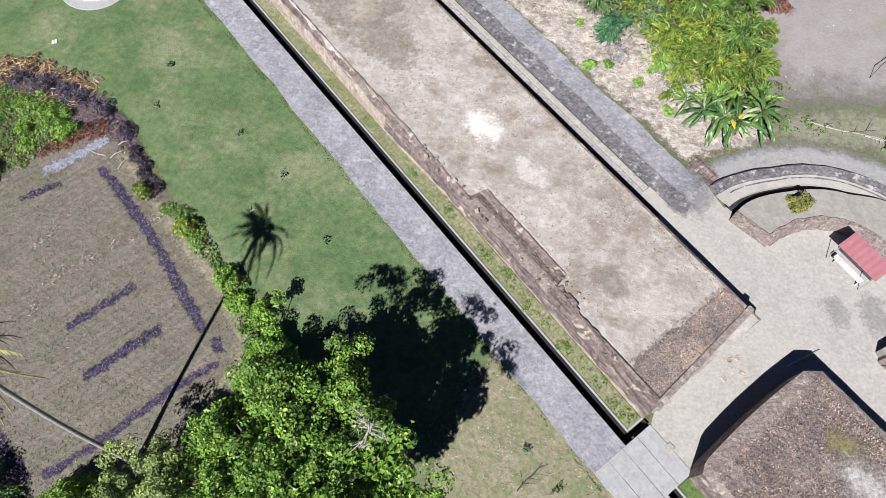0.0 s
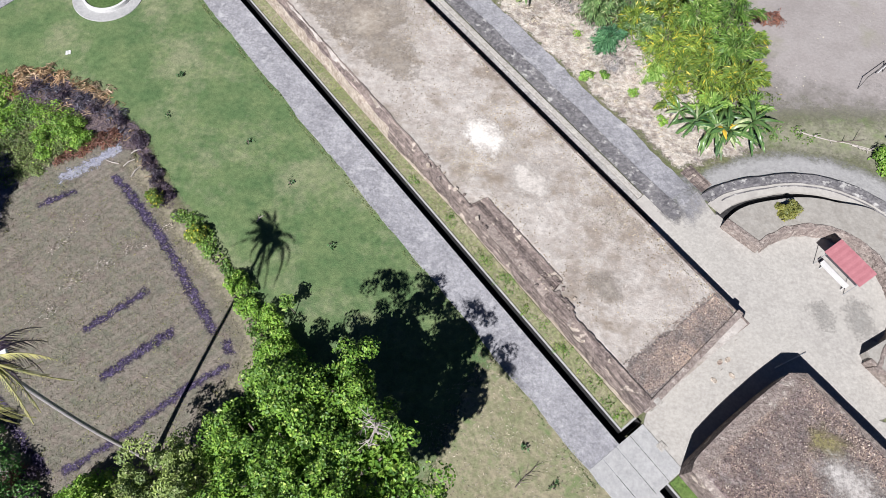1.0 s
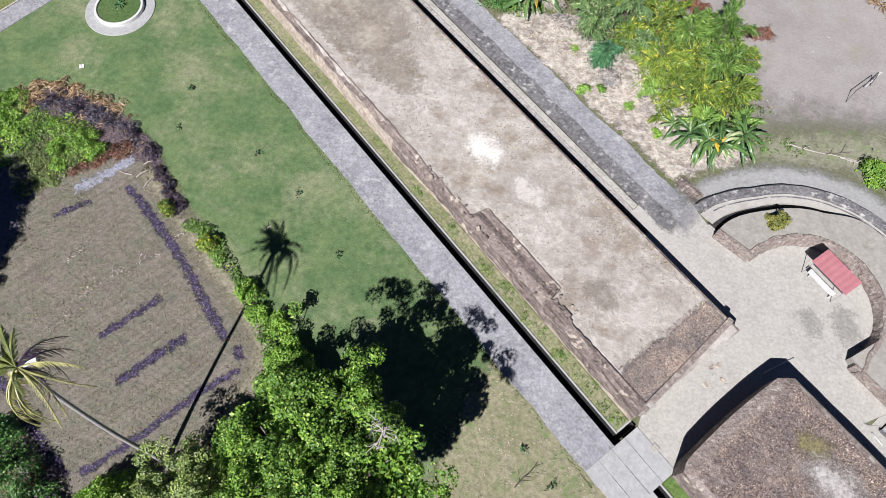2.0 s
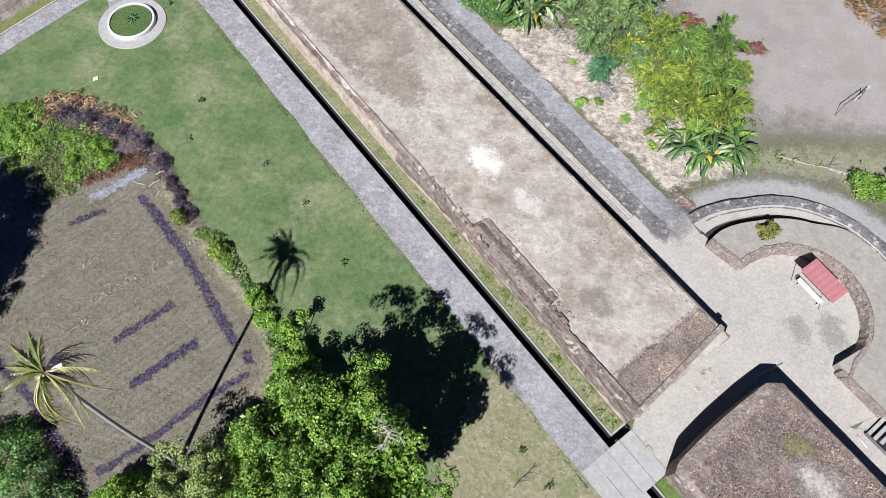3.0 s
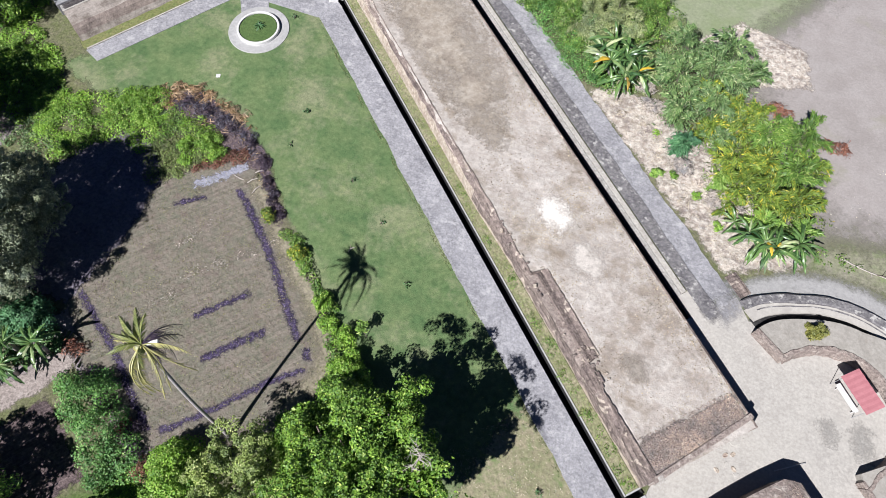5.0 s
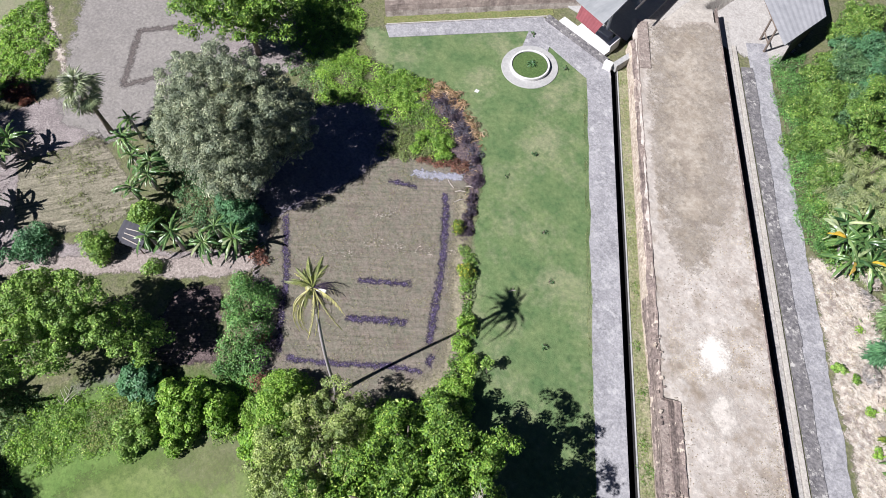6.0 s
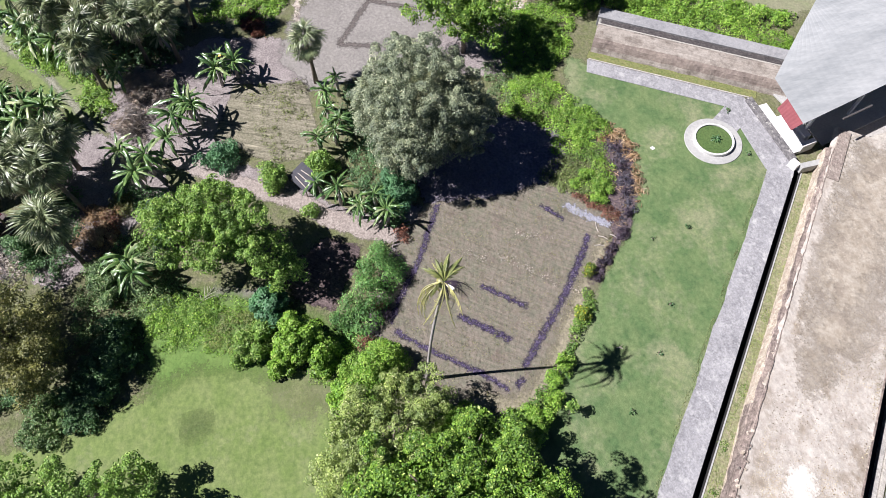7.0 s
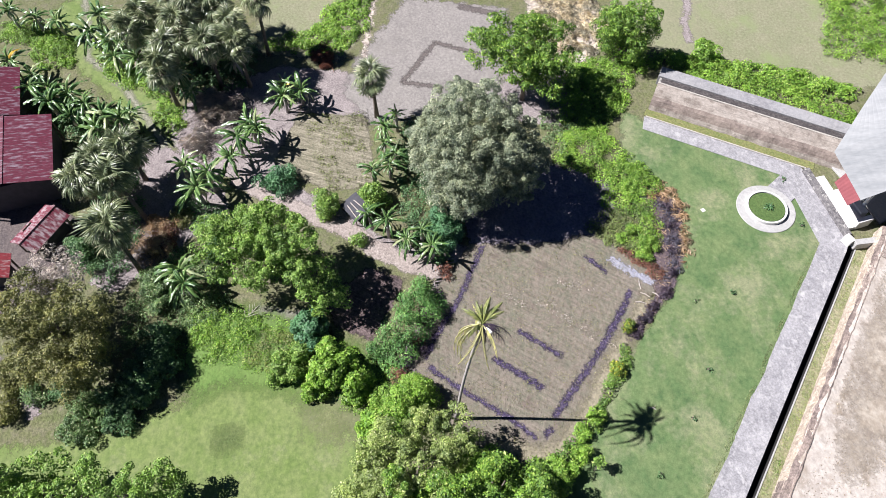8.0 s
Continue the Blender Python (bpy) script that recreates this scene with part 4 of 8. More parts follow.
on_top("leaf_litter", [fw(0.45, 2.3), fw(2.3, 2.3), fw(2.25, 8.7), fw(0.95, 8.7)], 0.055, soil("litter", (0.30, 0.255, 0.24), (0.37, 0.325, 0.305), (0.215, 0.175, 0.17), 0.6, 6.5, fade=0.4, grain=0.9, bump=1.3, flakes=0.9), "coarse brown litter of dry leaves and grit", "litter")
for s, w, a, b in ((17.0, 5.4, 1.35, 0.9), (13.2, 5.6, 1.3, 0.8)):
    on_top("bright_sand", round_poly(s, w, a, b, s), 0.05, M["bright"] if s > 15 else M["bright_faint"], "bleached sandy patch on the soil", "sand")
patch("worn_soil", [fw(23.5, 4.6), fw(27.0, 3.6), fw(34.0, 3.3), fw(45.6, 3.5), fw(45.6, 7.9), fw(36, 7.8), fw(30.5, 7.6), fw(27.5, 6.4)], TOP + 0.056, M["worn_soil"], "browner trodden soil on the rampart's far half", "soil", 0.25, reach=0.75)
on_top("litter_spot", round_poly(6.0, 4.6, 0.7, 0.4, 3.0), 0.052, soil("weed_spot", (0.345, 0.305, 0.265), (0.38, 0.34, 0.30), (0.27, 0.245, 0.20), 0.8, 8.0, fade=0.6, grain=0.3, soft=0.8), "small patch of dry weeds", "weeds")
patch("grass_strip", [fw(0.2, 0.62), fw(TRENCH_END, 0.62), fw(TRENCH_END, 1.5), fw(0.2, 1.5)], 0.024, soil("strip_grass", (0.29, 0.275, 0.165), (0.36, 0.325, 0.225), (0.175, 0.225, 0.09), 0.45, 6.0, fade=0.15, wild=0.4, grain=0.6), "narrow strip of straw-green grass below the rampart", "grass", 0.2, reach=0.2)
patch("grass_strip", [fw(-3.0, 0.62), fw(-30, 0.62), fw(-30, 1.5), fw(-3.0, 1.5)], 0.024, soil("strip_grass_low", (0.12, 0.20, 0.05), (0.18, 0.235, 0.075), (0.10, 0.18, 0.045), 0.4, 6.0, fade=0.15, wild=0.4, grain=0.6), "narrow strip of green grass below the block", "grass", 0.2, reach=0.2)

# east side: gutter, kerb, weathered parapet top, outer path
side = thing("outer_path", 0, 0, label="grey concrete outer path with a dark weathered parapet strip", category="path", kind="structure")
side.matrix_basis = Matrix()
# gutter floor and inner wall near-black, the rampart's shadow put into their colour
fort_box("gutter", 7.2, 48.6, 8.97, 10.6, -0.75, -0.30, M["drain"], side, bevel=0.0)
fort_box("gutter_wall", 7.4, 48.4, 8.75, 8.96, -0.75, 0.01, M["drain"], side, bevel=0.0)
fort_box("gutter_wall", 8.98, 48.4, 10.0, 10.32, -0.75, 0.05, M["lime_grey"], side, "streaked pale inner ledge", bevel=0.03)
fort_box("gutter_wall", 7.4, 8.98, 10.0, 10.66, -0.75, 0.034, M["plaza"], side, bevel=0.0)
fort_box("gutter_wall", 7.1, 7.42, 8.9, 10.7, -0.75, 0.036, M["plaza"], side, bevel=0.0)
fort_box("gutter_wall", 48.35, 48.5, 8.9, 10.7, -0.75, 0.02, M["lime"], side, bevel=0.0)
for a, b in ((9.0, 21.0), (21.0, 33.5), (33.5, 45.5)):
    fort_box("kerb", a, b - 0.02, 10.34, 10.66, -0.02, 0.16, M["lime"], side, "pale lime-washed kerb", bevel=0.03)
    rag_slab("parapet_top", max(a - 2.4, 7.3), b - 2.41, 10.80, 11.72, 0.14, M["weathered"], side, a, 0.10, 0.15)
patch("worn_path_end", [fw(6.5, 11.8), fw(8.0, 11.6), fw(8.0, 13.3), fw(6.7, 13.2)], 0.054, M["path_fade"], "worn end of the grey path, merging into the pale floor", "path", 0.2, reach=1.0)
patch("worn_parapet_end", [fw(6.6, 10.95), fw(7.6, 10.8), fw(7.6, 11.72), fw(6.7, 11.6)], 0.060, M["weathered_fade"], "worn dark end of the parapet", "path", 0.15, reach=0.6)
rag_slab("path_slab", 7.8, 46.0, 11.60, 13.25, 0.05, M["path"], side, 5.0, 0.12)
fort_box("apron", 6.0, 9.0, 10.66, 11.6, -0.02, 0.035, M["plaza"], side, bevel=0.01)
for i in range(7):
    run_box("brick_step", fw(7.2 + 0.24 * i, 13.5), fw(7.2 + 0.24 * i, 14.35), 0.225, -0.02, 0.07 + 0.004 * (i % 3), M["ledge"], side, bevel=0.01)

# ---- square block south of the passage ----
block = thing("earth_block", 0, 0, label="tall square earth-filled block with a litter-covered top", category="rampart", kind="structure")
block.matrix_basis = Matrix()
HB = 2.0
rows_s, rows_w = np.linspace(-3.0, -24, 60), np.linspace(1.25, 8.95, 24)


def front(s, w):
    """The block's front edge bulges slightly between rounded corners."""
    u = (w - 1.25) / 7.7
    return s + (0.18 * math.sin(math.pi * u) + 0.22 - 0.25 * max(0.0, 1 - u / 0.06) - 0.5 * max(0, (u - 0.92) / 0.08)) * max(0.0, 1 - (-3.0 - s) / 3.0)


verts = [(*fw(front(s, w), w), HB + 0.05 * noise.noise((s * 0.7, w * 0.7, 2.0)) - (0.12 if w in (rows_w[0], rows_w[-1]) or s == rows_s[0] else 0)) for s in rows_s for w in rows_w]
n = len(rows_w)
faces = [(i * n + j, i * n + j + 1, (i + 1) * n + j + 1, (i + 1) * n + j) for i in range(len(rows_s) - 1) for j in range(n - 1)]
index = [1 if i < 2 or j == 0 or j == n - 2 else 0 for i in range(len(rows_s) - 1) for j in range(n - 1)]
link("block_top", verts, faces, None, block, "brown litter and grit with a paler rim", smooth=True, mats=[M["mound"], M["brick"]], index=index)
ring = [j for j in range(n)] + [i * n + n - 1 for i in range(1, len(rows_s))] + [(len(rows_s) - 1) * n + j for j in range(n - 2, -1, -1)] + [i * n for i in range(len(rows_s) - 2, 0, -1)]
rim = [verts[i] for i in ring]
cx, cy = fw(-12, 5.2)
low = [(cx + (x - cx) * 1.002, cy + (y - cy) * 1.002, 0.0) for x, y, _ in rim]
k = len(rim)
link("block_face", rim + low, [(i, (i + 1) % k, (i + 1) % k + k, i + k) for i in range(k)], M["ledge"], block, "brown masonry face")
patch("pale_spot", [fw(-7.98 + 1.5 * math.cos(t), 6.32 + 0.75 * math.sin(t)) for t in np.linspace(0, 6.28, 14)[:-1]], HB + 0.085, soil("bald_soil", (0.48, 0.45, 0.42), (0.40, 0.365, 0.335), (0.54, 0.51, 0.48), 0.7, 7, fade=0.7, soft=0.9, wild=1.5), "bald pale soil on the block", "earth", 0.2)
patch("weed_spot", [fw(-6.03 + 0.5 * math.cos(t), 6.99 + 0.4 * math.sin(t)) for t in np.linspace(0, 6.28, 12)[:-1]], HB + 0.08, soil("yellow_weeds", (0.30, 0.27, 0.09), (0.26, 0.235, 0.12), (0.36, 0.31, 0.18), 1.2, 8, fade=0.7, soft=0.8, wild=1.6), "yellowing weeds on the block", "weeds", 0.15)

# ---- curved terrace ----
CX, CY = 18.4, 13.5


def ring_part(name, r0, r1, a0, a1, z0, z1, mat, parent, label="", wobble=0.03, steps=64):
    """A curved length of wall or terrace between two radii."""
    verts, faces = [], []
    for i in range(steps + 1):
        a = radians(a0 + (a1 - a0) * i / steps)
        for r, z in ((r0, z0), (r0 + 0.01, z1 - 0.03), (r0 + 0.04, z1), (r1 - 0.04, z1), (r1 - 0.01, z1 - 0.03), (r1, z0)):
            rr = r + wobble * noise.noise((a * 6, r, z * 3))
            verts.append((CX + rr * math.cos(a), CY + rr * math.sin(a), z + (wobble * 0.5 * noise.noise((a * 9, r * 2, 7.0)) if z > z0 else 0)))
    for i in range(steps):
        for j in range(5):
            a = i * 6 + j
            faces.append((a, a + 1, a + 7, a + 6))
    faces += [tuple(range(6)), tuple(steps * 6 + j for j in range(6))[::-1]]
    return link(name, verts, faces, mat, parent, label)


terrace = thing("terrace", 0, 0, label="curved raised terrace with a brown brick edge", category="terrace", kind="structure")
terrace.matrix_basis = Matrix()

def ease(x):
    x = min(1.0, max(0.0, x))
    return x * x * (3 - 2 * x)


def ring_run(name, profile, a0, a1, mat, parent, label="", wobble=0.03, steps=72):
    """A curved length of wall: profile(angle) gives radius and height from the inner foot over the top to the outer foot."""
    verts, faces = [], []
    for i in range(steps + 1):
        deg = a0 + (a1 - a0) * i / steps
        a, row = radians(deg), profile(deg)
        for j, (r, z) in enumerate(row):
            rr = r + wobble * (noise.noise((a * 6, j, 2.0)) + 0.5 * noise.noise((a * 19, j, 5.0)))
            zz = z + (wobble * 0.6 * noise.noise((a * 12, j * 2, 7.0)) if 0 < j < len(row) - 1 else 0)
            verts.append((CX + rr * math.cos(a), CY + rr * math.sin(a), zz))
    n = len(row)
    faces = [(i * n + j, i * n + j + 1, (i + 1) * n + j + 1, (i + 1) * n + j) for i in range(steps) for j in range(n - 1)]
    faces += [tuple(range(n)), tuple(steps * n + j for j in range(n))[::-1]]
    return link(name, verts, faces, mat, parent, label)


def flare(deg):
    """The arcs run outwards at their western end."""
    return ease((deg - 110) / 32)


def upright(deg):
    """Nought where the inner face stands plumb, one where it is battered."""
    return ease((deg - 25) / 40)


def floor_edge(deg):
    return 5.72 + 0.45 * flare(deg) + 0.54 * ease((82 - deg) / 24)


ring_run("terrace_floor", lambda d: ((4.0, 0.0), (4.02, 0.735), (floor_edge(d) - 0.05, 0.74), (floor_edge(d), 0.0)), 146, -50, M["terrace"], terrace, "pale trodden concrete", 0.02)
def splay(deg):
    """The brick edge swings outwards at its southern end and a little at its western one."""
    return 0.6 * ease((-42 - deg) / 20) + 0.12 * ease((deg - 120) / 26)


ring_run("brick_edge", lambda d: [(r + splay(d), z) for r, z in ((3.57, 0.0), (3.61, 0.28), (3.72, 0.74), (3.76, 0.80), (3.88 + 0.10 * upright(d), 0.80), (4.05, 0.70))], 146, -60, M["brick"], terrace, "worn brown brick edge", 0.09, 110)
# the terrace's shadow in this gap is deepened by a near-black colour
ring_part("terrace_gutter", 5.6, 6.9, 142, -44, -0.02, 0.038, M["drain"], terrace, "gutter coloured near-black for the shade in it", 0.0)
curved = thing("curved_wall", 0, 0, label="curved low outer wall with a dark weathered top", category="wall", kind="structure")
curved.matrix_basis = Matrix()
ring_run("wall_step", lambda d: ((6.28 + 0.35 * flare(d), 0.0), (6.29 + 0.35 * flare(d), 0.20), (6.90 + 0.6 * flare(d), 0.23), (6.92 + 0.6 * flare(d), 0.0)), 141, -44, M["plaza"], curved, "pale lime-washed step", 0.03)
ring_run("wall_top", lambda d: ((6.86 + 0.6 * flare(d), 0.0), (6.88 + 0.6 * flare(d), 0.36), (6.96 + 0.6 * flare(d), 0.40), (7.40 + 0.62 * flare(d), 0.40), (7.50 + 0.62 * flare(d), 0.30), (7.52 + 0.62 * flare(d), 0.0)), 140, -44, M["weathered"], curved, "dark weathered wall top", 0.05, 110)
ring_run("wall_coping", lambda d: ((6.66 + 0.5 * flare(d), 0.21), (6.67 + 0.5 * flare(d), 0.26), (6.72 + 0.5 * flare(d), 0.26), (6.73 + 0.5 * flare(d), 0.21)), 136, -44, M["weathered"], curved, "", 0.04)
patch("dusty_walk", [(CX + 9.1 * math.cos(t), CY + 8.9 * math.sin(t)) for t in np.radians(np.linspace(136, -62, 24))] + [(CX + 7.3 * math.cos(t), CY + 7.3 * math.sin(t)) for t in np.radians(np.linspace(-62, 136, 24))], 0.02, soil("dusty_concrete", (0.33, 0.325, 0.32), (0.28, 0.275, 0.27), (0.37, 0.365, 0.355), 0.4, 5.0, fade=0.5, grain=0.2, soft=0.7), "dusty grey walk outside the curved wall", "path", 0.2)
a = radians(146)
run_box("terrace_end", (CX + 3.85 * math.cos(a), CY + 3.85 * math.sin(a)), (CX + 6.15 * math.cos(a), CY + 6.15 * math.sin(a)), 0.34, 0.0, 0.80, M["brick"], terrace, "brown brick end of the terrace", 0.08)

outline = [fw(-4.5, 12.9), fw(-4.9, 12.72), fw(-7.9, 12.72), fw(-16, 12.85), (33, 9), (25.0, 15.0), (22.6, 12.4)]
k = len(outline)
link("terrace_floor", [(x, y, 0.73) for x, y in outline] + [(x, y, 0.0) for x, y in outline], [tuple(range(k))] + [(i, i + k, (i + 1) % k + k, (i + 1) % k) for i in range(k)], M["terrace"], terrace, "pale trodden concrete")
run_box("brick_edge", fw(-4.85, 12.68), fw(-7.9, 12.66), 0.2, 0.0, 0.765, M["brick"], terrace, "worn brown brick edge", 0.05)
fort_box("plaza_slab", -14, -7.5, 9.6, 12.7, -0.02, 0.024, M["plaza"], terrace, bevel=0.0)
stairs = thing("stairs", 0, 0, label="short flight of grey concrete steps with shaded risers", category="stairs", kind="structure")
stairs.matrix_basis = Matrix()
for i in range(8):
    fort_box("step", -7.95 - 0.31 * i - 0.20, -7.95 - 0.31 * i, 11.35, 12.75, 0.17 * i + 0.08, 0.17 * (i + 1), M["slab"], stairs, bevel=0.012)
for w in (11.3, 12.78):
    run_box("stringer", fw(-7.9, w), fw(-10.5, w), 0.07, 0.0, 0.24, M["weathered"], stairs)
# black sheet stands in for the shade between the open steps
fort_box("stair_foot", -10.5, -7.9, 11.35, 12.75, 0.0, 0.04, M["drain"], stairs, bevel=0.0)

# ---- kiosk ----
def kiosk():
    t = thing("kiosk", 19.3, 15.05, 0, FORT_TURN + 176.2, "small kiosk with a faded red sheet roof and white counter", "kiosk")
    bm = bmesh.new()
    n = 14
    for side in (0, 1):
        for i in range(n + 1):
            x = -1.1 + 2.4 * i / n
            for y, z in ((-0.60, 1.52), (0.48, 1.80)):
                bm.verts.new((x, y, z + 0.018 * (i % 2) - 0.03 * side))
    bm.verts.ensure_lookup_table()
    for i in range(n):
        a, b = 2 * i, 2 * (n + 1) + 2 * i
        bm.faces.new([bm.verts[k] for k in (a, a + 2, a + 3, a + 1)])
        bm.faces.new([bm.verts[k] for k in (b, b + 1, b + 3, b + 2)])
    for e in (0, 1):
        for i in range(n):
            a, b = 2 * i + e, 2 * (n + 1) + 2 * i + e
            bm.faces.new([bm.verts[k] for k in (a, b, b + 2, a + 2)])
    bmesh.ops.recalc_face_normals(bm, faces=bm.faces)
    part("roof", bm, M["pink"], t, "faded red corrugated sheet")
    for x in (-0.98, 1.16):
        for y, h in ((-0.54, 1.52), (0.40, 1.76)):
            part("post", box_bm(0.03, 0.03, h, 0.008, pose(x, y, h / 2)), M["grey_sheet"], t)
    counter = part("counter", box_bm(1.8, 0.26, 0.06, 0.015, pose(0.08, -0.40, 0.56)), M["white"], t, "white counter board")
    part("counter_front", box_bm(1.7, 0.03, 0.14, 0.01, pose(0.08, -0.50, 0.47)), M["white"], counter)
    part("back_wall", box_bm(2.2, 0.05, 1.6, 0.01, pose(0.09, 0.42, 0.8)), M["housewall"], t)
    for x in (-0.6, 0.9):
        part("counter_leg", box_bm(0.05, 0.14, 0.54, 0.01, pose(x, -0.40, 0.27)), M["white"], counter)
    return t


kiosk()


def pole(a, b, r, mat, label, name="pole"):
    """A thin pole lying on the ground."""
    v, f = tube([(*a, r + 0.03), (*np.add(a, b) / 2, r + 0.035), (*b, r + 0.03)], [r, r, r], 6)
    return tagged(link(name, v, f, mat, smooth=True), label, "pole")


for i, (x, y) in enumerate(((13.5, 9.8), (13.6, 9.2), (13.35, 8.5), (13.8, 8.4), (14.0, 8.15), (13.2, 9.0), (14.1, 10.2), (12.9, 8.0))):
    stone = thing("flat_stone", x, y, 0.026, 47 * i, "flat yellowish paving stone, broken and half sunk", "stone", "broken paving stones")
    bm = bmesh.new()
    k = 6 + i % 2
    rim = [bm.verts.new(((0.20 + 0.07 * noise.noise((i, q, 1.0))) * math.cos(6.2832 * q / k), (0.13 + 0.06 * noise.noise((i, q, 4.0))) * math.sin(6.2832 * q / k), 0.0)) for q in range(k)]
    top = bmesh.ops.extrude_face_region(bm, geom=[bm.faces.new(rim)])["geom"]
    up = [q for q in top if isinstance(q, bmesh.types.BMVert)]
    bmesh.ops.translate(bm, vec=(0, 0, 0.035), verts=up)
    bmesh.ops.scale(bm, vec=(0.9, 0.9, 1), verts=up)
    bmesh.ops.recalc_face_normals(bm, faces=bm.faces)
    part("slab", bm, M["face"] if i % 2 else M["plaza"], stone)

pole((15.95, 9.15), (17.55, 10.25), 0.035, M["white"], "thin white pole lying on the concrete")
pole((21.3, 6.9), (21.75, 6.35), 0.035, M["white"], "short white stick lying on the concrete")
fort_box("white_tile", -1.75, -1.35, 1.35, 1.75, 0.03, 0.085, M["lime"], None, "", 0.01)
tagged(bpy.data.objects["white_tile"], "square white concrete cover plate set in the walkway", "plate")

for x, y, a, b, k in ((20.4, 12.6, 0.35, 0.75, 1.0), (18.6, 12.4, 0.4, 0.25, 2.0)):
    patch("stain", [(x + a * math.cos(t + 0.4 * k), y + b * math.sin(t)) for t in np.linspace(0, 6.283, 14)[:-1]], 0.034, soil("damp_stain", (0.36, 0.345, 0.318), (0.39, 0.375, 0.345), (0.30, 0.288, 0.265), 0.9, 6.0, fade=0.5, wild=2.0, soft=1.2, grain=0.2, flakes=0.2), "grey stain on the pale concrete", "stain", 0.15)

# ---- round planter ----
def planter(x, y):
    t = thing("planter", x, y, 0, 0, "round lawn bed inside a white kerb and pale concrete apron", "planter")

    def annulus(r0, r1, z0, z1, seg=56):
        v, f = [], []
        for i in range(seg):
            a = 2 * math.pi * i / seg
            for r, z in ((r0, z0), (r0 + 0.01, z1 - 0.02), (r0 + 0.03, z1), (r1 - 0.03, z1), (r1 - 0.01, z1 - 0.02), (r1, z0)):
                v.append((r * math.cos(a), r * math.sin(a), z))
        for i in range(seg):
            m = (i + 1) % seg
            for j in range(5):
                f.append((i * 6 + j, i * 6 + j + 1, m * 6 + j + 1, m * 6 + j))
        return v, f

    link("apron", *annulus(1.55, 2.38, -0.01, 0.07), M["slab"], t, "pale grey concrete apron")
    link("kerb", *annulus(1.48, 1.66, 0.0, 0.34), M["white"], t, "white painted ring kerb")
    v = [(0, 0, 0.30)] + [(1.44 * math.cos(6.2832 * i / 40), 1.44 * math.sin(6.2832 * i / 40), 0.27) for i in range(40)]
    link("turf", v, [(0, i + 1, (i + 1) % 40 + 1) for i in range(40)], soil("planter_turf", (0.085, 0.15, 0.045), (0.11, 0.17, 0.055), (0.07, 0.125, 0.04), 0.6, 7.0), t, "short green grass")
    return t


planter(-27.0, 27.75)
run_box("planter_link", (-28.2, 29.4), (-29.2, 31.0), 2.2, -0.01, 0.056, M["path"])
tagged(bpy.data.objects["planter_link"], "short concrete link between path and planter", "path", "", "structure")

# ---- north-west rampart: face, top, dark gutter and path, parallel to the branch path ----
NW0, NWD, NWN = np.array([-30.6, 32.5]), np.array([-0.565, -0.825]), np.array([-0.825, 0.565])


def nw(a, d):
    p = NW0 + a * NWD + d * NWN
    return float(p[0]), float(p[1])


north = thing("north_rampart", 0, 0, label="low earth rampart with a sloping brown face and grey outer walk", category="rampart", kind="structure")
north.matrix_basis = Matrix()
rows_a, prof = np.arange(-6.0, 13.9, 0.25), [(1.0, 0.0), (1.2, 0.45), (1.45, 0.85), (1.75, 1.08), (2.0, 1.12), (2.5, 1.11), (3.0, 1.11), (3.4, 1.12), (3.42, 0.2)]
verts = [(*nw(a, d + 0.08 * noise.noise((a, d, 2))), z + (0.06 * noise.noise((a * 0.8, d * 2, 4)) if z > 0.3 else 0)) for a in rows_a for d, z in prof]
n = len(prof)
faces = [(i * n + j, i * n + j + 1, (i + 1) * n + j + 1, (i + 1) * n + j)[::-1] for i in range(len(rows_a) - 1) for j in range(n - 1)]
index = [1 if j in (1, 2, 7) else 0 for i in range(len(rows_a) - 1) for j in range(n - 1)] + [0]
faces.append(tuple((len(rows_a) - 1) * n + j for j in range(n)))
link("earth_bank", verts, faces, None, north, "pale brown soil and darker sloping face", mats=[M["north_soil"], M["north_bank"]], index=index)
run_box("kerb", nw(-6, 3.5), nw(13.8, 3.5), 0.14, 0.0, 1.16, M["lime"], north, "pale kerb line")
run_box("gutter", nw(-6, 3.92), nw(13.8, 3.92), 0.70, 0.0, 1.055, M["lime_grey"], north, "streaked concrete gutter")
# ragged dark sheet paints the black shadow gap along the gutter
patch("gutter_shadow_strip", [nw(-6, 3.62), nw(13.6, 3.62), nw(13.6, 4.28), nw(-6, 4.28)], 1.067, soil("gutter_shadow_strip", (0.075, 0.066, 0.068), (0.050, 0.046, 0.050), (0.15, 0.135, 0.13), 0.9, 6.0, fade=0.22, wild=1.0, grain=0.6, flakes=0.6), "dark ragged strip painted as the gutter's shadow", "dirt", 0.12, reach=0.25)
run_box("outer_walk", nw(-6, 5.1), nw(14.0, 5.1), 1.3, -0.01, 1.06, M["north_walk"], north, "grey concrete walk")
run_box("path_kerb", nw(-0.4, 0.08), nw(13.7, 0.08), 0.12, 0.0, 0.10, M["lime"], north)
patch("grass_strip", [nw(-1, 0.15), nw(13.9, 0.15), nw(13.9, 1.2), nw(-1, 1.2)], 0.02, soil("north_strip_grass", (0.19, 0.205, 0.08), (0.24, 0.23, 0.105), (0.13, 0.18, 0.055), 0.35, 6.0, fade=0.2, wild=0.4), "narrow strip of straw-green grass below the bank", "grass", 0.25, reach=0.2)

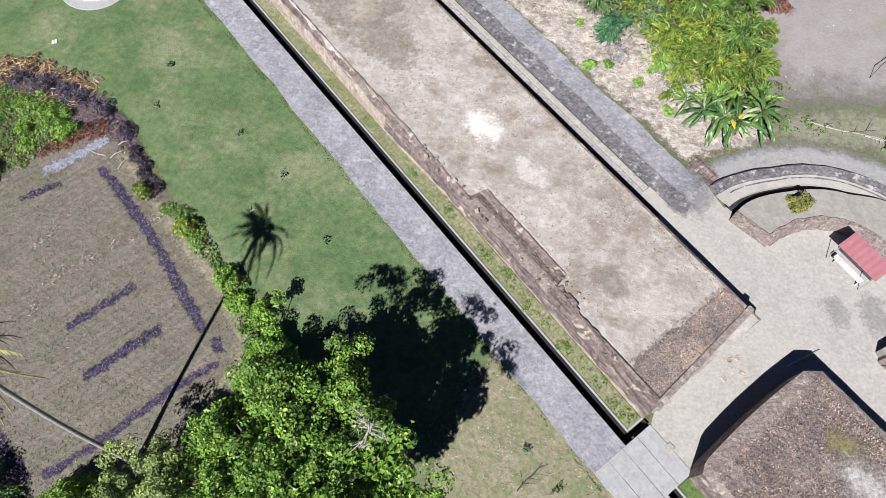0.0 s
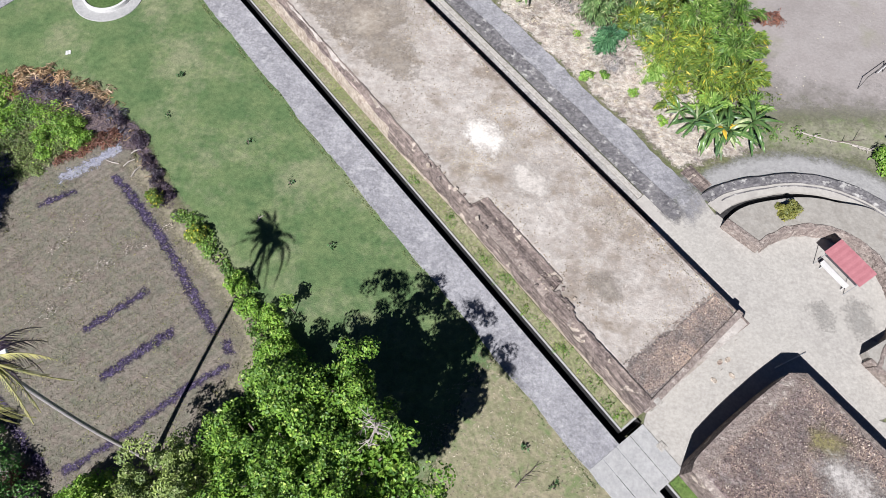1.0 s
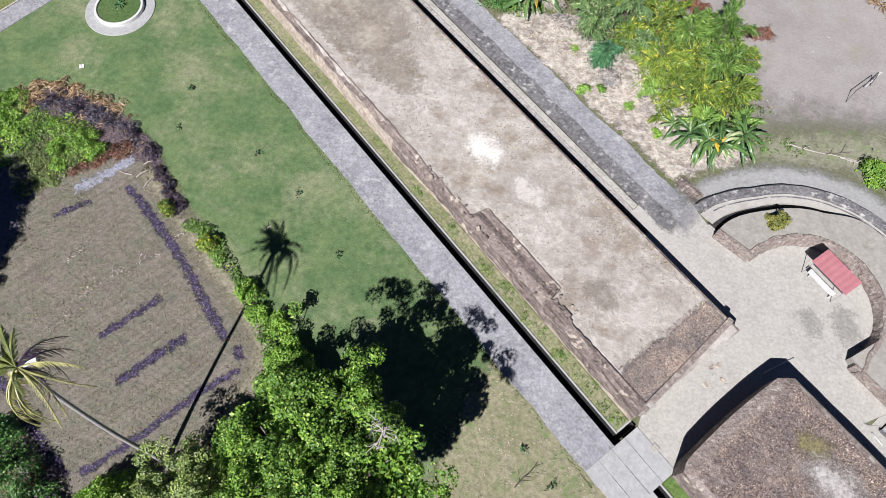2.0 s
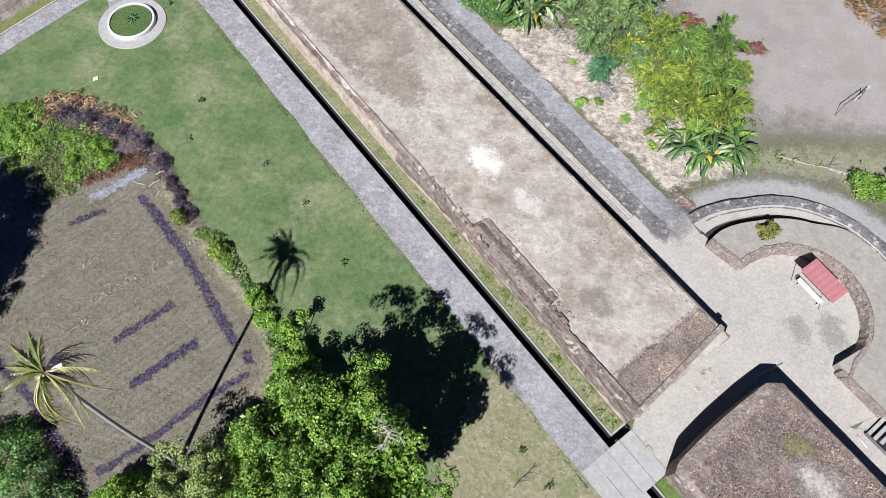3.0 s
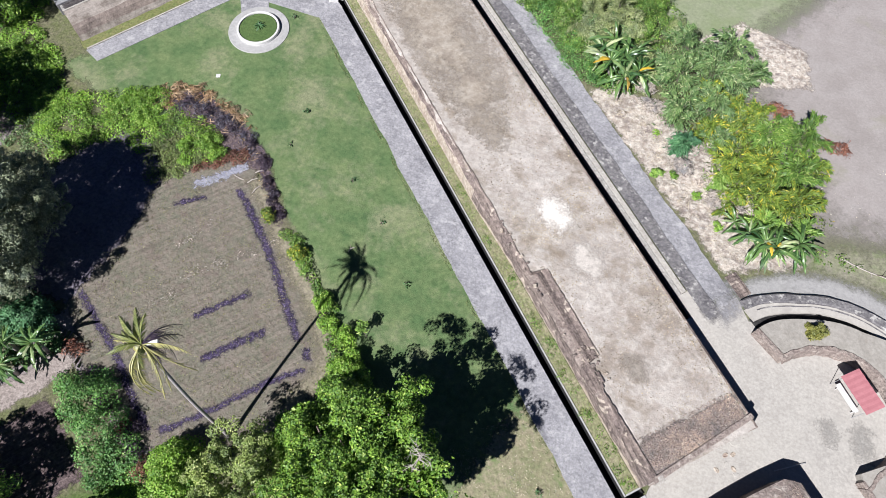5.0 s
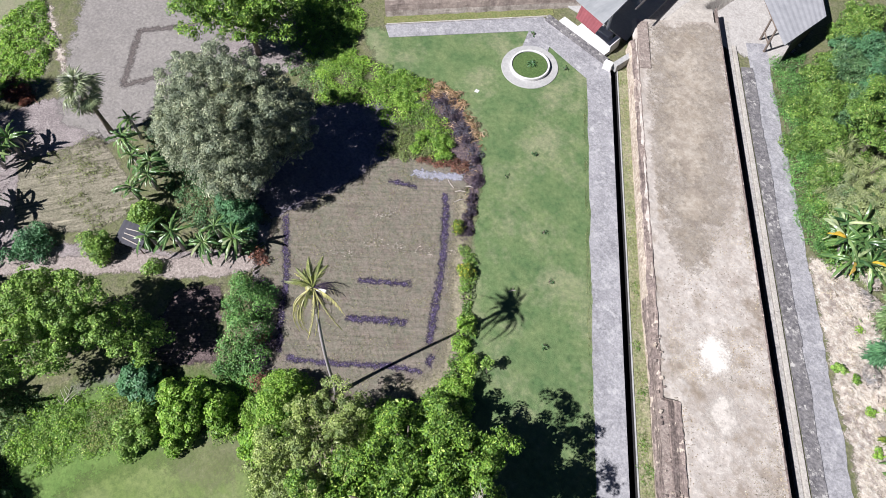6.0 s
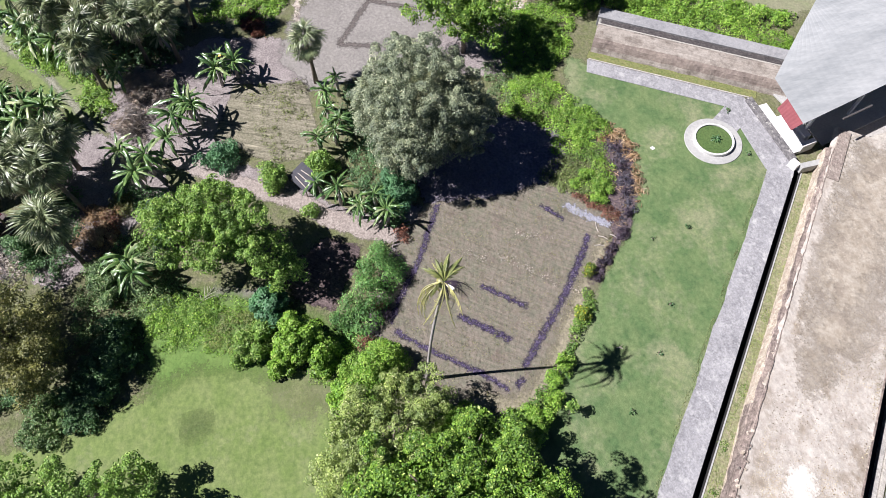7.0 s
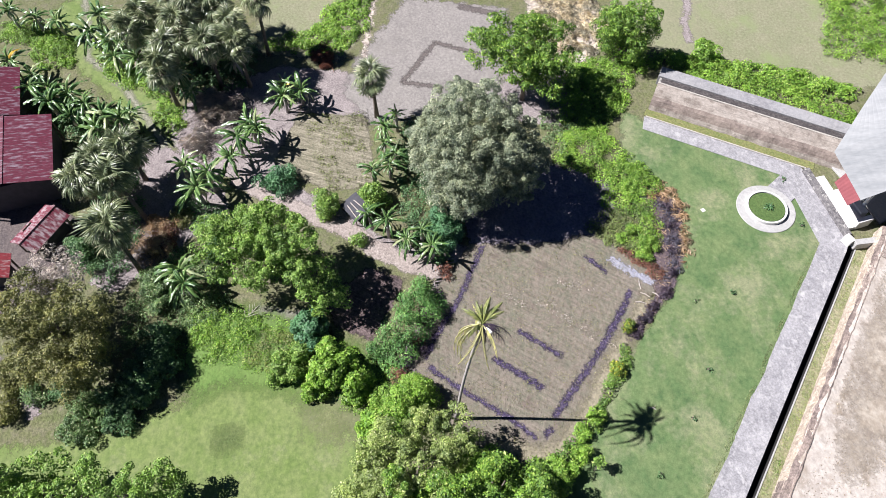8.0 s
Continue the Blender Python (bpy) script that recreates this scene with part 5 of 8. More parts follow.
# ---- pavilion ----
def roof_sheet(corners, ribs, thick, mat, parent, label, rise=0.018):
    """A ribbed roof sheet over four corners a, b, c, d (a to b is the eave)."""
    a, b, c, d = (Vector(p) for p in corners)
    n = ribs * 2
    bm = bmesh.new()
    lay = []
    for side in (0, 1):
        for i in range(n + 1):
            u = i / n
            up = Vector((0, 0, (rise if i % 2 else 0.0) - thick * side))
            lay.append((bm.verts.new(a.lerp(b, u) + up), bm.verts.new(d.lerp(c, u) + up)))
    for i in range(n):
        p, q, r, s = lay[i], lay[i + 1], lay[n + 1 + i], lay[n + 2 + i]
        bm.faces.new((p[0], q[0], q[1], p[1]))
        bm.faces.new((r[0], r[1], s[1], s[0]))
        bm.faces.new((p[0], r[0], s[0], q[0]))
        bm.faces.new((p[1], q[1], s[1], r[1]))
    for k in (0, n):
        p, r = lay[k], lay[n + 1 + k]
        bm.faces.new((p[0], p[1], r[1], r[0]))
    bmesh.ops.recalc_face_normals(bm, faces=bm.faces)
    return part("roof", bm, mat, parent, label)


pav = thing("pavilion", 0, 0, label="open pavilion under a large pale zinc sheet roof", category="pavilion")
pav.matrix_basis = Matrix()
C, L, R, U = (-24.2, 32.45, 4.0), (-28.8, 32.45, 4.25), (-29.9, 59.5, 4.0), (-35.4, 59.25, 4.45)
pav_roof = roof_sheet((C, R, U, L), 40, 0.05, M["roof_white"], pav, "pale zinc sheet roof", 0.005)
roof_sheet((L, U, (-42.5, 48.0, 4.0), (-32.9, 37.0, 4.0)), 40, 0.05, M["roof_white"], pav, "pale zinc sheet roof", 0.005)
roof_sheet(((-26.75, 32.1, 3.0), (-24.5, 32.05, 3.0), (-24.7, 33.1, 3.25), (-27.3, 33.2, 3.25)), 8, 0.04, M["red_awning"], pav, "small dull red awning")
for x, y in ((-25.6, 35.2), (-26.4, 40.0), (-27.4, 45.5), (-29.0, 36.2), (-32.2, 41.0)):
    part("post", box_bm(0.22, 0.22, 4.0, 0.02, pose(x, y, 2.0)), M["white"], pav, "white column")
part("floor", box_bm(9.0, 18.0, 0.16, 0.02, pose(-30.2, 44.2, 0.08, 0, 0, 11)), M["slab"], pav)
part("gutter", box_bm(0.12, 3.0, 0.14, 0.02, pose(-24.15, 37.2, 3.9, 0, 0, 11)), M["metal"], pav_roof, "dark eave gutter")
low_wall = run_box("parapet", (-30.2, 32.62), (-23.3, 33.0), 0.5, 0.0, 0.45, M["weathered"], None, "", 0.04)
tagged(low_wall, "low parapet with a dark weathered top", "wall", "", "structure")
landing = thing("landing", 0, 0, label="white tiled landing and steps before the pavilion", category="steps", kind="structure")
landing.matrix_basis = Matrix()
for i, (x0, y0, x1, y1, h) in enumerate(((-29.2, 33.35, -23.9, 33.65, 0.40), (-27.6, 34.1, -24.3, 34.3, 0.58), (-27.0, 34.8, -24.9, 35.0, 0.76))):
    run_box("step", (x0, y0), (x1, y1), 0.8 - 0.08 * i, 0.0, h, M["white"], landing, "", 0.02)
run_box("cheek", (-24.1, 33.8), (-24.3, 35.2), 0.45, 0.0, 1.0, M["white"], landing, "white cheek wall", 0.03)
run_box("cheek", (-23.2, 32.55), (-22.5, 32.8), 0.5, 0.0, 0.75, M["white"], landing, "white end block", 0.04)
run_box("cross_wall", (-22.4, 32.9), (-22.35, 34.7), 0.5, 0.0, 0.75, M["slab"], landing, "low wall across the grass strip", 0.03)
# sandy bank that runs from the rampart's end under the pavilion
rows = []
for i, s in enumerate(np.linspace(46.35, 62, 46)):
    w0 = 1.4 + max(0, s - 44.8) * 1.05 + 0.5 * noise.noise((s * 0.6, 2, 1)) + 0.25 * noise.noise((s * 1.8, 4, 1))
    w1 = 8.95 + 4.2 * min(1.0, max(0.0, (s - 49.0) / 4.0)) + 0.25 * noise.noise((s * 0.9, 7, 1))
    w1 = max(w1 if s > 48.6 else 8.6, w0 + 1.0)
    for j in range(14):
        u = j / 13
        w = w0 + (w1 - w0) * u
        z = (0.0, 0.6, 1.1)[j] if j < 3 else 1.255 - 0.55 * max(0, (w - 9.0) / 4.2) + 0.06 * noise.noise((s, w, 3))
        z *= 1 - 0.8 * ease((s - 48.0) / 6.0)
        z *= min(1.0, (w1 - w) / 0.9) if s > 48.6 else 1.0
        rows.append((*fw(s, w), z + (0.02 if j else 0)))
faces = [(i * 14 + j, i * 14 + j + 1, i * 14 + j + 15, i * 14 + j + 14)[::-1] for i in range(45) for j in range(13)]
tagged(link("sandy_bank", rows, faces, soil("bank_sand", (0.45, 0.415, 0.37), (0.37, 0.335, 0.295), (0.51, 0.475, 0.43), 0.4, 5.0, grain=0.3, bump=0.7, flakes=0.25), smooth=True), "pale grey-brown earth bank at the rampart's end", "bank", "", "structure")

# ---- open shed north of the rampart's end ----
shed = thing("open_shed", 0, 0, label="open shed with a grey sheet roof on timber posts", category="shed")
shed.matrix_basis = Matrix()
SA, SB, SC, SD = (-14.4, 43.3), (-14.35, 48.6), (-20.0, 54.0), (-23.2, 48.8)
roof_sheet(((*SA, 2.7), (*SB, 2.7), (*SC, 3.0), (*SD, 3.0)), 10, 0.05, M["grey_sheet"], shed, "weathered pale grey sheet roof")
for k in range(12):
    a, b = Vector((-14.35, 44.3)).lerp(Vector((-14.95, 49.0)), k / 12), Vector((-14.35, 44.3)).lerp(Vector((-14.95, 49.0)), (k + 0.95) / 12)
    run_box("wall_board", tuple(a), tuple(b), 0.04 + 0.01 * (k % 3), 0.02, 2.45 + 0.04 * (k * 5 % 3), M["dark_timber"], shed, "dark weathered wall board" if k == 0 else "", 0.005)
for p, h in (((-16.0, 44.4), 2.7), ((-17.1, 45.3), 2.75), ((-15.0, 48.4), 2.7), ((-22.4, 48.9), 2.95)):
    v, f = tube([(*p, 0), (*p, h * 0.5), (*p, h)], [0.10, 0.09, 0.08], 8)
    link("post", v, f, M["timber"], shed)
for a, b, z in (((-16.0, 44.4), (-15.0, 48.4), 2.4), ((-16.0, 44.4), (-22.4, 48.9), 2.5), ((-16.0, 44.4), (-17.1, 45.3), 0.9)):
    v, f = tube([(*a, z), (*b, z)], [0.06, 0.06], 6)
    link("rail", v, f, M["timber"], shed)

# ---- house and outbuildings ----
def gable_house(name, cx, cy, turn, lx, ly, eave, ridge, label, mat):
    t = thing(name, cx, cy, 0, turn, label, "house")
    wall = part("wall", box_bm(lx - 0.9, ly - 0.9, eave, 0.03, pose(0, 0, eave / 2)), M["housewall"], t, "plain rendered walls")
    for sgn in (1, -1):
        roof = roof_sheet(((-lx / 2, sgn * ly / 2, eave - 0.1), (lx / 2, sgn * ly / 2, eave - 0.1), (lx / 2, 0, ridge), (-lx / 2, 0, ridge)), int(lx / 0.35), 0.04, mat, t, "weathered corrugated sheet")
    part("ridge_cap", box_bm(lx + 0.1, 0.22, 0.05, 0.02, pose(0, 0, ridge + 0.004)), mat, roof)
    for x in (-lx / 2 + 0.3, lx / 2 - 0.3):
        for y in (-ly / 2 + 0.25, ly / 2 - 0.25):
            part("post", box_bm(0.12, 0.12, eave - 0.05, 0.01, pose(x, y, (eave - 0.05) / 2)), M["timber"], t)
    for y in (-1,):
        part("door", box_bm(0.9, 0.05, 2.0, 0.01, pose(lx * 0.1, y * (ly / 2 - 0.44), 1.0)), M["timber"], wall)
    return t


gable_house("house", -40.3, -32.9, 9, 7.4, 7.0, 2.9, 3.7, "low village house under a purplish rusted corrugated roof", M["rust"])
gable_house("hut", -33.4, -29.9, -34, 3.9, 2.5, 1.75, 2.25, "small hut with a patched red and white corrugated roof", M["rust_patched"])
gable_house("hut", -30.2, -32.9, 5, 2.2, 2.6, 1.8, 2.3, "small hut with a bright red corrugated roof", M["red_sheet"])
gable_house("house", -47.2, -36.2, 9, 6.0, 6.4, 3.0, 4.0, "village house under a faded red corrugated roof", M["rust"])

lean = thing("lean_to", -32.0, -5.5, 0, 30, "low lean-to covered with grey sheets and boards", "shed")
lean_roof = roof_sheet(((-1.1, -0.8, 0.75), (1.1, -0.8, 0.75), (1.1, 0.8, 1.15), (-1.1, 0.8, 1.15)), 6, 0.03, M["shed_roof"], lean, "dull grey sheet")
for x in (-1.0, 1.0):
    for y, h in ((-0.7, 0.75), (0.7, 1.08)):
        part("post", box_bm(0.08, 0.08, h, 0.01, pose(x, y, h / 2)), M["timber"], lean)
for i in range(3):
    part("board", box_bm(1.5, 0.07, 0.03, 0.005, pose(0.2, -0.5 + 0.4 * i, 0.93 + 0.1 * i, 14, 0, 6 * i - 5)), M["dead_wood"], lean_roof)

# ---- pipe frame on the pitch, and dead wood ----
frame_ob = thing("pipe_frame", 22.6, 28.9, 0, 0, "low bent pipe frame standing on the pitch", "frame")
v, f = tube([(-0.9, -0.9, 0), (-0.75, -0.7, 0.95), (0.7, 0.75, 1.0), (0.75, 0.7, 0.0)], [0.028] * 4, 6)
link("pipe", v, f, M["metal"], frame_ob)
v, f = tube([(0.2, 0.2, 0.40), (1.3, 1.5, 0.5)], [0.03, 0.03], 6)
link("cross_pipe", v, f, M["white"], frame_ob, "pale cross pipe")

patch("sandy_ground", [(-24.7, 36.2), (-29.0, 40.9), (-30.8, 50.7), (-27.7, 57.3), (-14.6, 47.6), (-14.2, 43.6), (-18.6, 42.2), (-21.2, 43.4), (-23.3, 40.7)], 0.016, soil("trodden_ground", (0.42, 0.40, 0.38), (0.355, 0.335, 0.315), (0.48, 0.46, 0.44), 0.35, 5.0, fade=0.7, grain=0.3, flakes=0.25), "pale grey trodden ground below the pavilion", "soil", 0.4)

# ---- plants ----
def leaves(centres, normals, length, width, fold=0.25, droop=0.2):
    """Folded leaf blades, one at each centre, lying roughly across its normal. Vertices and quads as arrays."""
    n = len(centres)
    normals = normals / (np.linalg.norm(normals, axis=1, keepdims=True) + 1e-9)
    spin = rng.normal(size=(n, 3))
    a = np.cross(normals, spin)
    a /= np.linalg.norm(a, axis=1, keepdims=True) + 1e-9
    b = np.cross(normals, a)
    ln = (length * rng.uniform(0.6, 1.3, n))[:, None]
    wd = (width * rng.uniform(0.6, 1.3, n))[:, None]
    tip = centres + a * ln * 0.55 - np.array([0, 0, 1]) * ln * droop
    root = centres - a * ln * 0.45
    one = centres + b * wd * 0.5 + normals * wd * fold
    two = centres - b * wd * 0.5 + normals * wd * fold
    verts = np.stack([root, one, tip, two], 1).reshape(-1, 3)
    base = 4 * np.arange(n)[:, None]
    tris = np.concatenate([base + np.array([[0, 1, 2]]), base + np.array([[0, 2, 3]])], 1).reshape(-1, 3)
    return verts, tris


def cloud(name, verts, tris, mat, parent=None, label="", stuff=False, category="", kind=""):
    me = bpy.data.meshes.new(name)
    me.vertices.add(len(verts))
    me.vertices.foreach_set("co", np.asarray(verts, np.float32).ravel())
    me.loops.add(tris.size)
    me.loops.foreach_set("vertex_index", tris.astype(np.int32).ravel())
    me.polygons.add(len(tris))
    me.polygons.foreach_set("loop_start", (3 * np.arange(len(tris))).astype(np.int32))
    me.update(calc_edges=True)
    me.materials.append(mat)
    ob = new(name, me)
    if parent is not None:
        ob.parent = parent
    return tagged(ob, label, category, "", kind)


def on_ball(n, up=0.0):
    d = rng.normal(size=(n, 3))
    d[:, 2] += up
    return d / np.linalg.norm(d, axis=1, keepdims=True)


def clumps(blobs, per_area, radius, seed_up=0.35, apart=0.0):
    """Centres and radii of leaf tufts over ellipsoids given as (x, y, z, rx, ry, rz), kept apart from one another."""
    out = []
    for x, y, z, rx, ry, rz in blobs:
        n = int(per_area * (rx * ry + rx * rz + ry * rz) * 4 / 3) + 1
        d = on_ball(n, seed_up)
        p = np.array([x, y, z]) + d * np.array([rx, ry, rz]) * rng.uniform(0.62, 1.12, (n, 1))
        if apart:
            kept = []
            for q in p:
                if not kept or min(np.linalg.norm(np.array(kept) - q, axis=1)) > apart:
                    kept.append(q)
            p = np.array(kept)
        out.append(np.c_[p, radius * rng.uniform(0.6, 1.35, len(p))])
    return np.concatenate(out)


def crown(blobs, leaf, width, mat, parent, per_area=1.1, radius=0.55, per_clump=42, name="crown", label="", up=0.35, droop=0.2, floor=0.15, apart=1.15, core_share=0.6):
    """Leaves in separate domed tufts over each mass, with shaded gaps between them."""
    c = clumps(blobs, per_area * 4.0, radius * 1.15, up, radius * apart)
    c = c[c[:, 2] > floor]
    n = len(c)
    which = np.repeat(np.arange(n), int(per_clump * 2.6))
    d = on_ball(len(which), 0.75)
    p = c[which, :3] + d * (c[which, 3] * rng.uniform(0.72, 1.06, len(which)))[:, None] * np.array([1, 1, 0.72])
    keep = p[:, 2] > 0.05
    nrm = d[keep] + rng.normal(scale=0.42, size=(keep.sum(), 3)) + np.array([0, 0, 0.3])
    p = p[keep]
    # larger leaves deeper inside close the crown
    core = clumps(blobs, per_area * core_share, radius, 0.0)
    mid = np.array([b[:3] for b in blobs])
    near = mid[np.argmin(((core[:, None, :3] - mid) ** 2).sum(2), axis=1)]
    inner = near + (core[:, :3] - near) * rng.uniform(0.25, 0.68, (len(core), 1))
    inner = np.repeat(inner, 14, axis=0) + rng.normal(scale=radius * 0.6, size=(14 * len(core), 3))
    inner = inner[inner[:, 2] > 0.1]
    v, t = leaves(p, nrm, leaf, width, droop=droop)
    v2, t2 = leaves(inner, rng.normal(size=inner.shape) + np.array([0, 0, 0.6]), leaf * 1.15, width * 1.3, droop=droop)
    v, t = np.concatenate([v, v2]), np.concatenate([t, t2 + len(v)])
    return cloud(name, v, t, mat, parent, label)


def tree(x, y, blobs, mat, label, leaf=0.34, width=0.20, trunk=0.28, bark=None, per_area=1.0, radius=0.6, per_clump=40, lean=(0.0, 0.0), category="tree", bare=(), apart=1.15, core_share=0.6, lobes=None, fill=34.0):
    """A broadleaf tree: tapered trunk, limbs to each mass of foliage, leaves in uneven clumps."""
    t = thing("tree", x, y, 0, 0, label, category)
    own = [(bx - x, by - y, bz, rx, ry, rz) for bx, by, bz, rx, ry, rz in blobs]
    bark = bark or M["bark"]
    low = min(b[2] - 0.55 * b[5] for b in own)
    fork = np.array([lean[0], lean[1], max(1.0, 0.8 * low)])
    v, f = tube([(0, 0, -0.05), (0.25 * lean[0], 0.25 * lean[1], 0.35 * fork[2]), tuple(fork)], [trunk * 1.35, trunk, trunk * 0.8], 9)
    link("trunk", v, f, bark, t, smooth=True)
    for bx, by, bz, rx, ry, rz in own:
        for k in range(3):
            d = on_ball(1, 0.3)[0] * np.array([rx, ry, rz]) * 0.75
            end = np.array([bx, by, bz - 0.45 * rz]) + d * 0.6
            mid = fork * 0.45 + end * 0.55 + rng.normal(scale=0.25, size=3)
            v, f = tube([fork, mid, end], [trunk * 0.55, trunk * 0.32, 0.04], 6)
            link("limb", v, f, bark, t, smooth=True)
    masses = own
    if lobes:
        seat, small, large = lobes
        found = clumps(own, 6.0, 1.0, 0.6, seat)
        size = rng.uniform(small, large, len(found))
        masses = [(q[0], q[1], q[2], r * rng.uniform(0.8, 1.25), r * rng.uniform(0.8, 1.25), r * 0.62) for q, r in zip(found, size)]
    crown(masses, leaf, width, mat, t, per_area, radius, per_clump, apart=apart, core_share=core_share)
    # shaded leaves deep inside close the crown towards the light
    deep = []
    for bx, by, bz, rx, ry, rz in own:
        k = int(fill * (rx * ry + rx * rz + ry * rz))
        deep.append(np.array([bx, by, bz - 0.72 * rz]) + on_ball(k) * rng.uniform(0.1, 1.0, (k, 1)) ** 0.5 * np.array([0.92 * rx, 0.92 * ry, 0.45 * rz]))
    deep = np.concatenate(deep)
    deep = deep[deep[:, 2] > 0.3]
    v, f = leaves(deep, on_ball(len(deep), 0.7), 0.27, 0.18)
    cloud("inner_foliage", v, f, mat, t)
    for bx, by, bz in bare:
        start = np.array([bx - x, by - y, bz])
        pieces = [tube([start - (0, 0, 1.2), start], [0.06, 0.05], 5)]
        for q in range(13):
            end = start + on_ball(1, 0.5)[0] * np.array([0.9, 0.9, 0.6]) * rng.uniform(0.6, 1.2)
            mid = (start + end) / 2 + rng.normal(scale=0.12, size=3)
            pieces.append(tube([start, mid, end], [0.026, 0.02, 0.010], 5))
            for turn in range(2):
                tip = mid + (end - mid) * 0.6 + rng.normal(scale=0.3, size=3)
                pieces.append(tube([mid, (mid + tip) / 2 + rng.normal(scale=0.07, size=3), tip], [0.018, 0.013, 0.006], 4))
        link("bare_branch", *joined(pieces), M["dead_wood"], t, "bleached bare branch")
    return t


def shrub(x, y, rx, ry, h, mat, label, leaf=0.22, width=0.13, per_area=1.9, per_clump=46, category="shrub", name="shrub", turn=0.0, up=0.7, radius=0.42, droop=0.2):
    """A low bush: a few stems and clumps of leaves down to the ground."""
    t = thing(name, x, y, 0, turn, label, category)
    pieces = []
    for k in range(4):
        e = on_ball(1, 0.9)[0] * np.array([rx, ry, h]) * 0.6
        pieces.append(tube([(0, 0, -0.02), e * 0.5 + (0, 0, 0.1), e + (0, 0, 0.15)], [0.05, 0.035, 0.015], 5))
    link("stalk_clump", *joined(pieces), M["bark"], t)
    if width > 0.1:
        leaf, width, per_clump = 0.74 * leaf, 0.74 * width, int(1.35 * per_clump)
    lobes = [(0, 0, h * 0.36, rx * 0.62, ry * 0.62, h * 0.55)]
    for k in range(5):
        a = rng.uniform(0, 6.28)
        lobes.append((rng.uniform(0.35, 0.85) * rx * math.cos(a), rng.uniform(0.35, 0.85) * ry * math.sin(a), h * rng.uniform(0.15, 0.45), rx * rng.uniform(0.25, 0.5), ry * rng.uniform(0.25, 0.5), h * rng.uniform(0.25, 0.5)))
    crown(lobes, leaf, width, mat, t, per_area, radius, per_clump, "foliage", up=up, droop=droop)
    return t


def feathery(x, y, r, h, mat, label, stems=16, leaf=0.36, width=0.075, per=84):
    """A loose shrub of arching stems, each set with narrow leaves that point along it and hang."""
    t = thing("shrub", x, y, 0, 0, label, "shrub")
    canes, pts, ways = [], [], []
    for k in range(stems):
        az, reach, top = rng.uniform(0, 6.283), r * rng.uniform(0.15, 1.15), h * rng.uniform(0.40, 1.2)
        top *= 1 - 0.35 * (reach / (1.15 * r)) ** 2
        way, bend = np.array([math.cos(az), math.sin(az)]), rng.normal(scale=0.12, size=2)

        def at(u):
            u = np.asarray(u)[..., None]
            return np.concatenate([way * reach * u ** 1.5 + bend * u, top * (1.75 * u - 0.85 * u * u)], -1)
        canes.append(tube(at(np.linspace(0, 1, 5)) - (0, 0, 0.02), np.linspace(0.02, 0.006, 5), 4))
        u = 1.06 - 0.55 * rng.uniform(0, 1, per) ** 1.5
        p = at(u)
        d = at(u + 0.03) - p
        d /= np.linalg.norm(d, axis=1, keepdims=True)
        pts.append(p + rng.normal(scale=0.06, size=p.shape) * (1.0 + 1.6 * (1.06 - u))[:, None])
        ways.append(d * 1.0 + rng.normal(scale=0.34, size=p.shape) - (0, 0, 0.30))
    link("stalk_clump", *joined(canes), M["bark"], t)
    k = stems * 22
    low = np.c_[rng.normal(scale=0.42 * r, size=(k, 2)), rng.uniform(0.1, 0.45, k) * h]
    p, d = np.concatenate(pts + [low]), np.concatenate(ways + [rng.normal(size=(k, 3))])
    p[:, 2] = np.maximum(p[:, 2], 0.08)
    d /= np.linalg.norm(d, axis=1, keepdims=True)
    side = np.cross(d, rng.normal(scale=0.5, size=d.shape) + (0, 0, 1.0))
    side /= np.linalg.norm(side, axis=1, keepdims=True) + 1e-9
    ln, wd = (leaf * rng.uniform(0.6, 1.35, len(p)))[:, None], (width * rng.uniform(0.7, 1.3, len(p)))[:, None]
    v = np.stack([p, p + d * ln * 0.45 + side * wd * 0.5, p + d * ln - (0, 0, 0.03), p + d * ln * 0.45 - side * wd * 0.5], 1).reshape(-1, 3)
    v[:, 2] = np.maximum(v[:, 2], 0.015)
    base = 4 * np.arange(len(p))[:, None]
    cloud("foliage", v, np.concatenate([base + np.array([[0, 1, 2]]), base + np.array([[0, 2, 3]])], 1).reshape(-1, 3), mat, t)
    return t


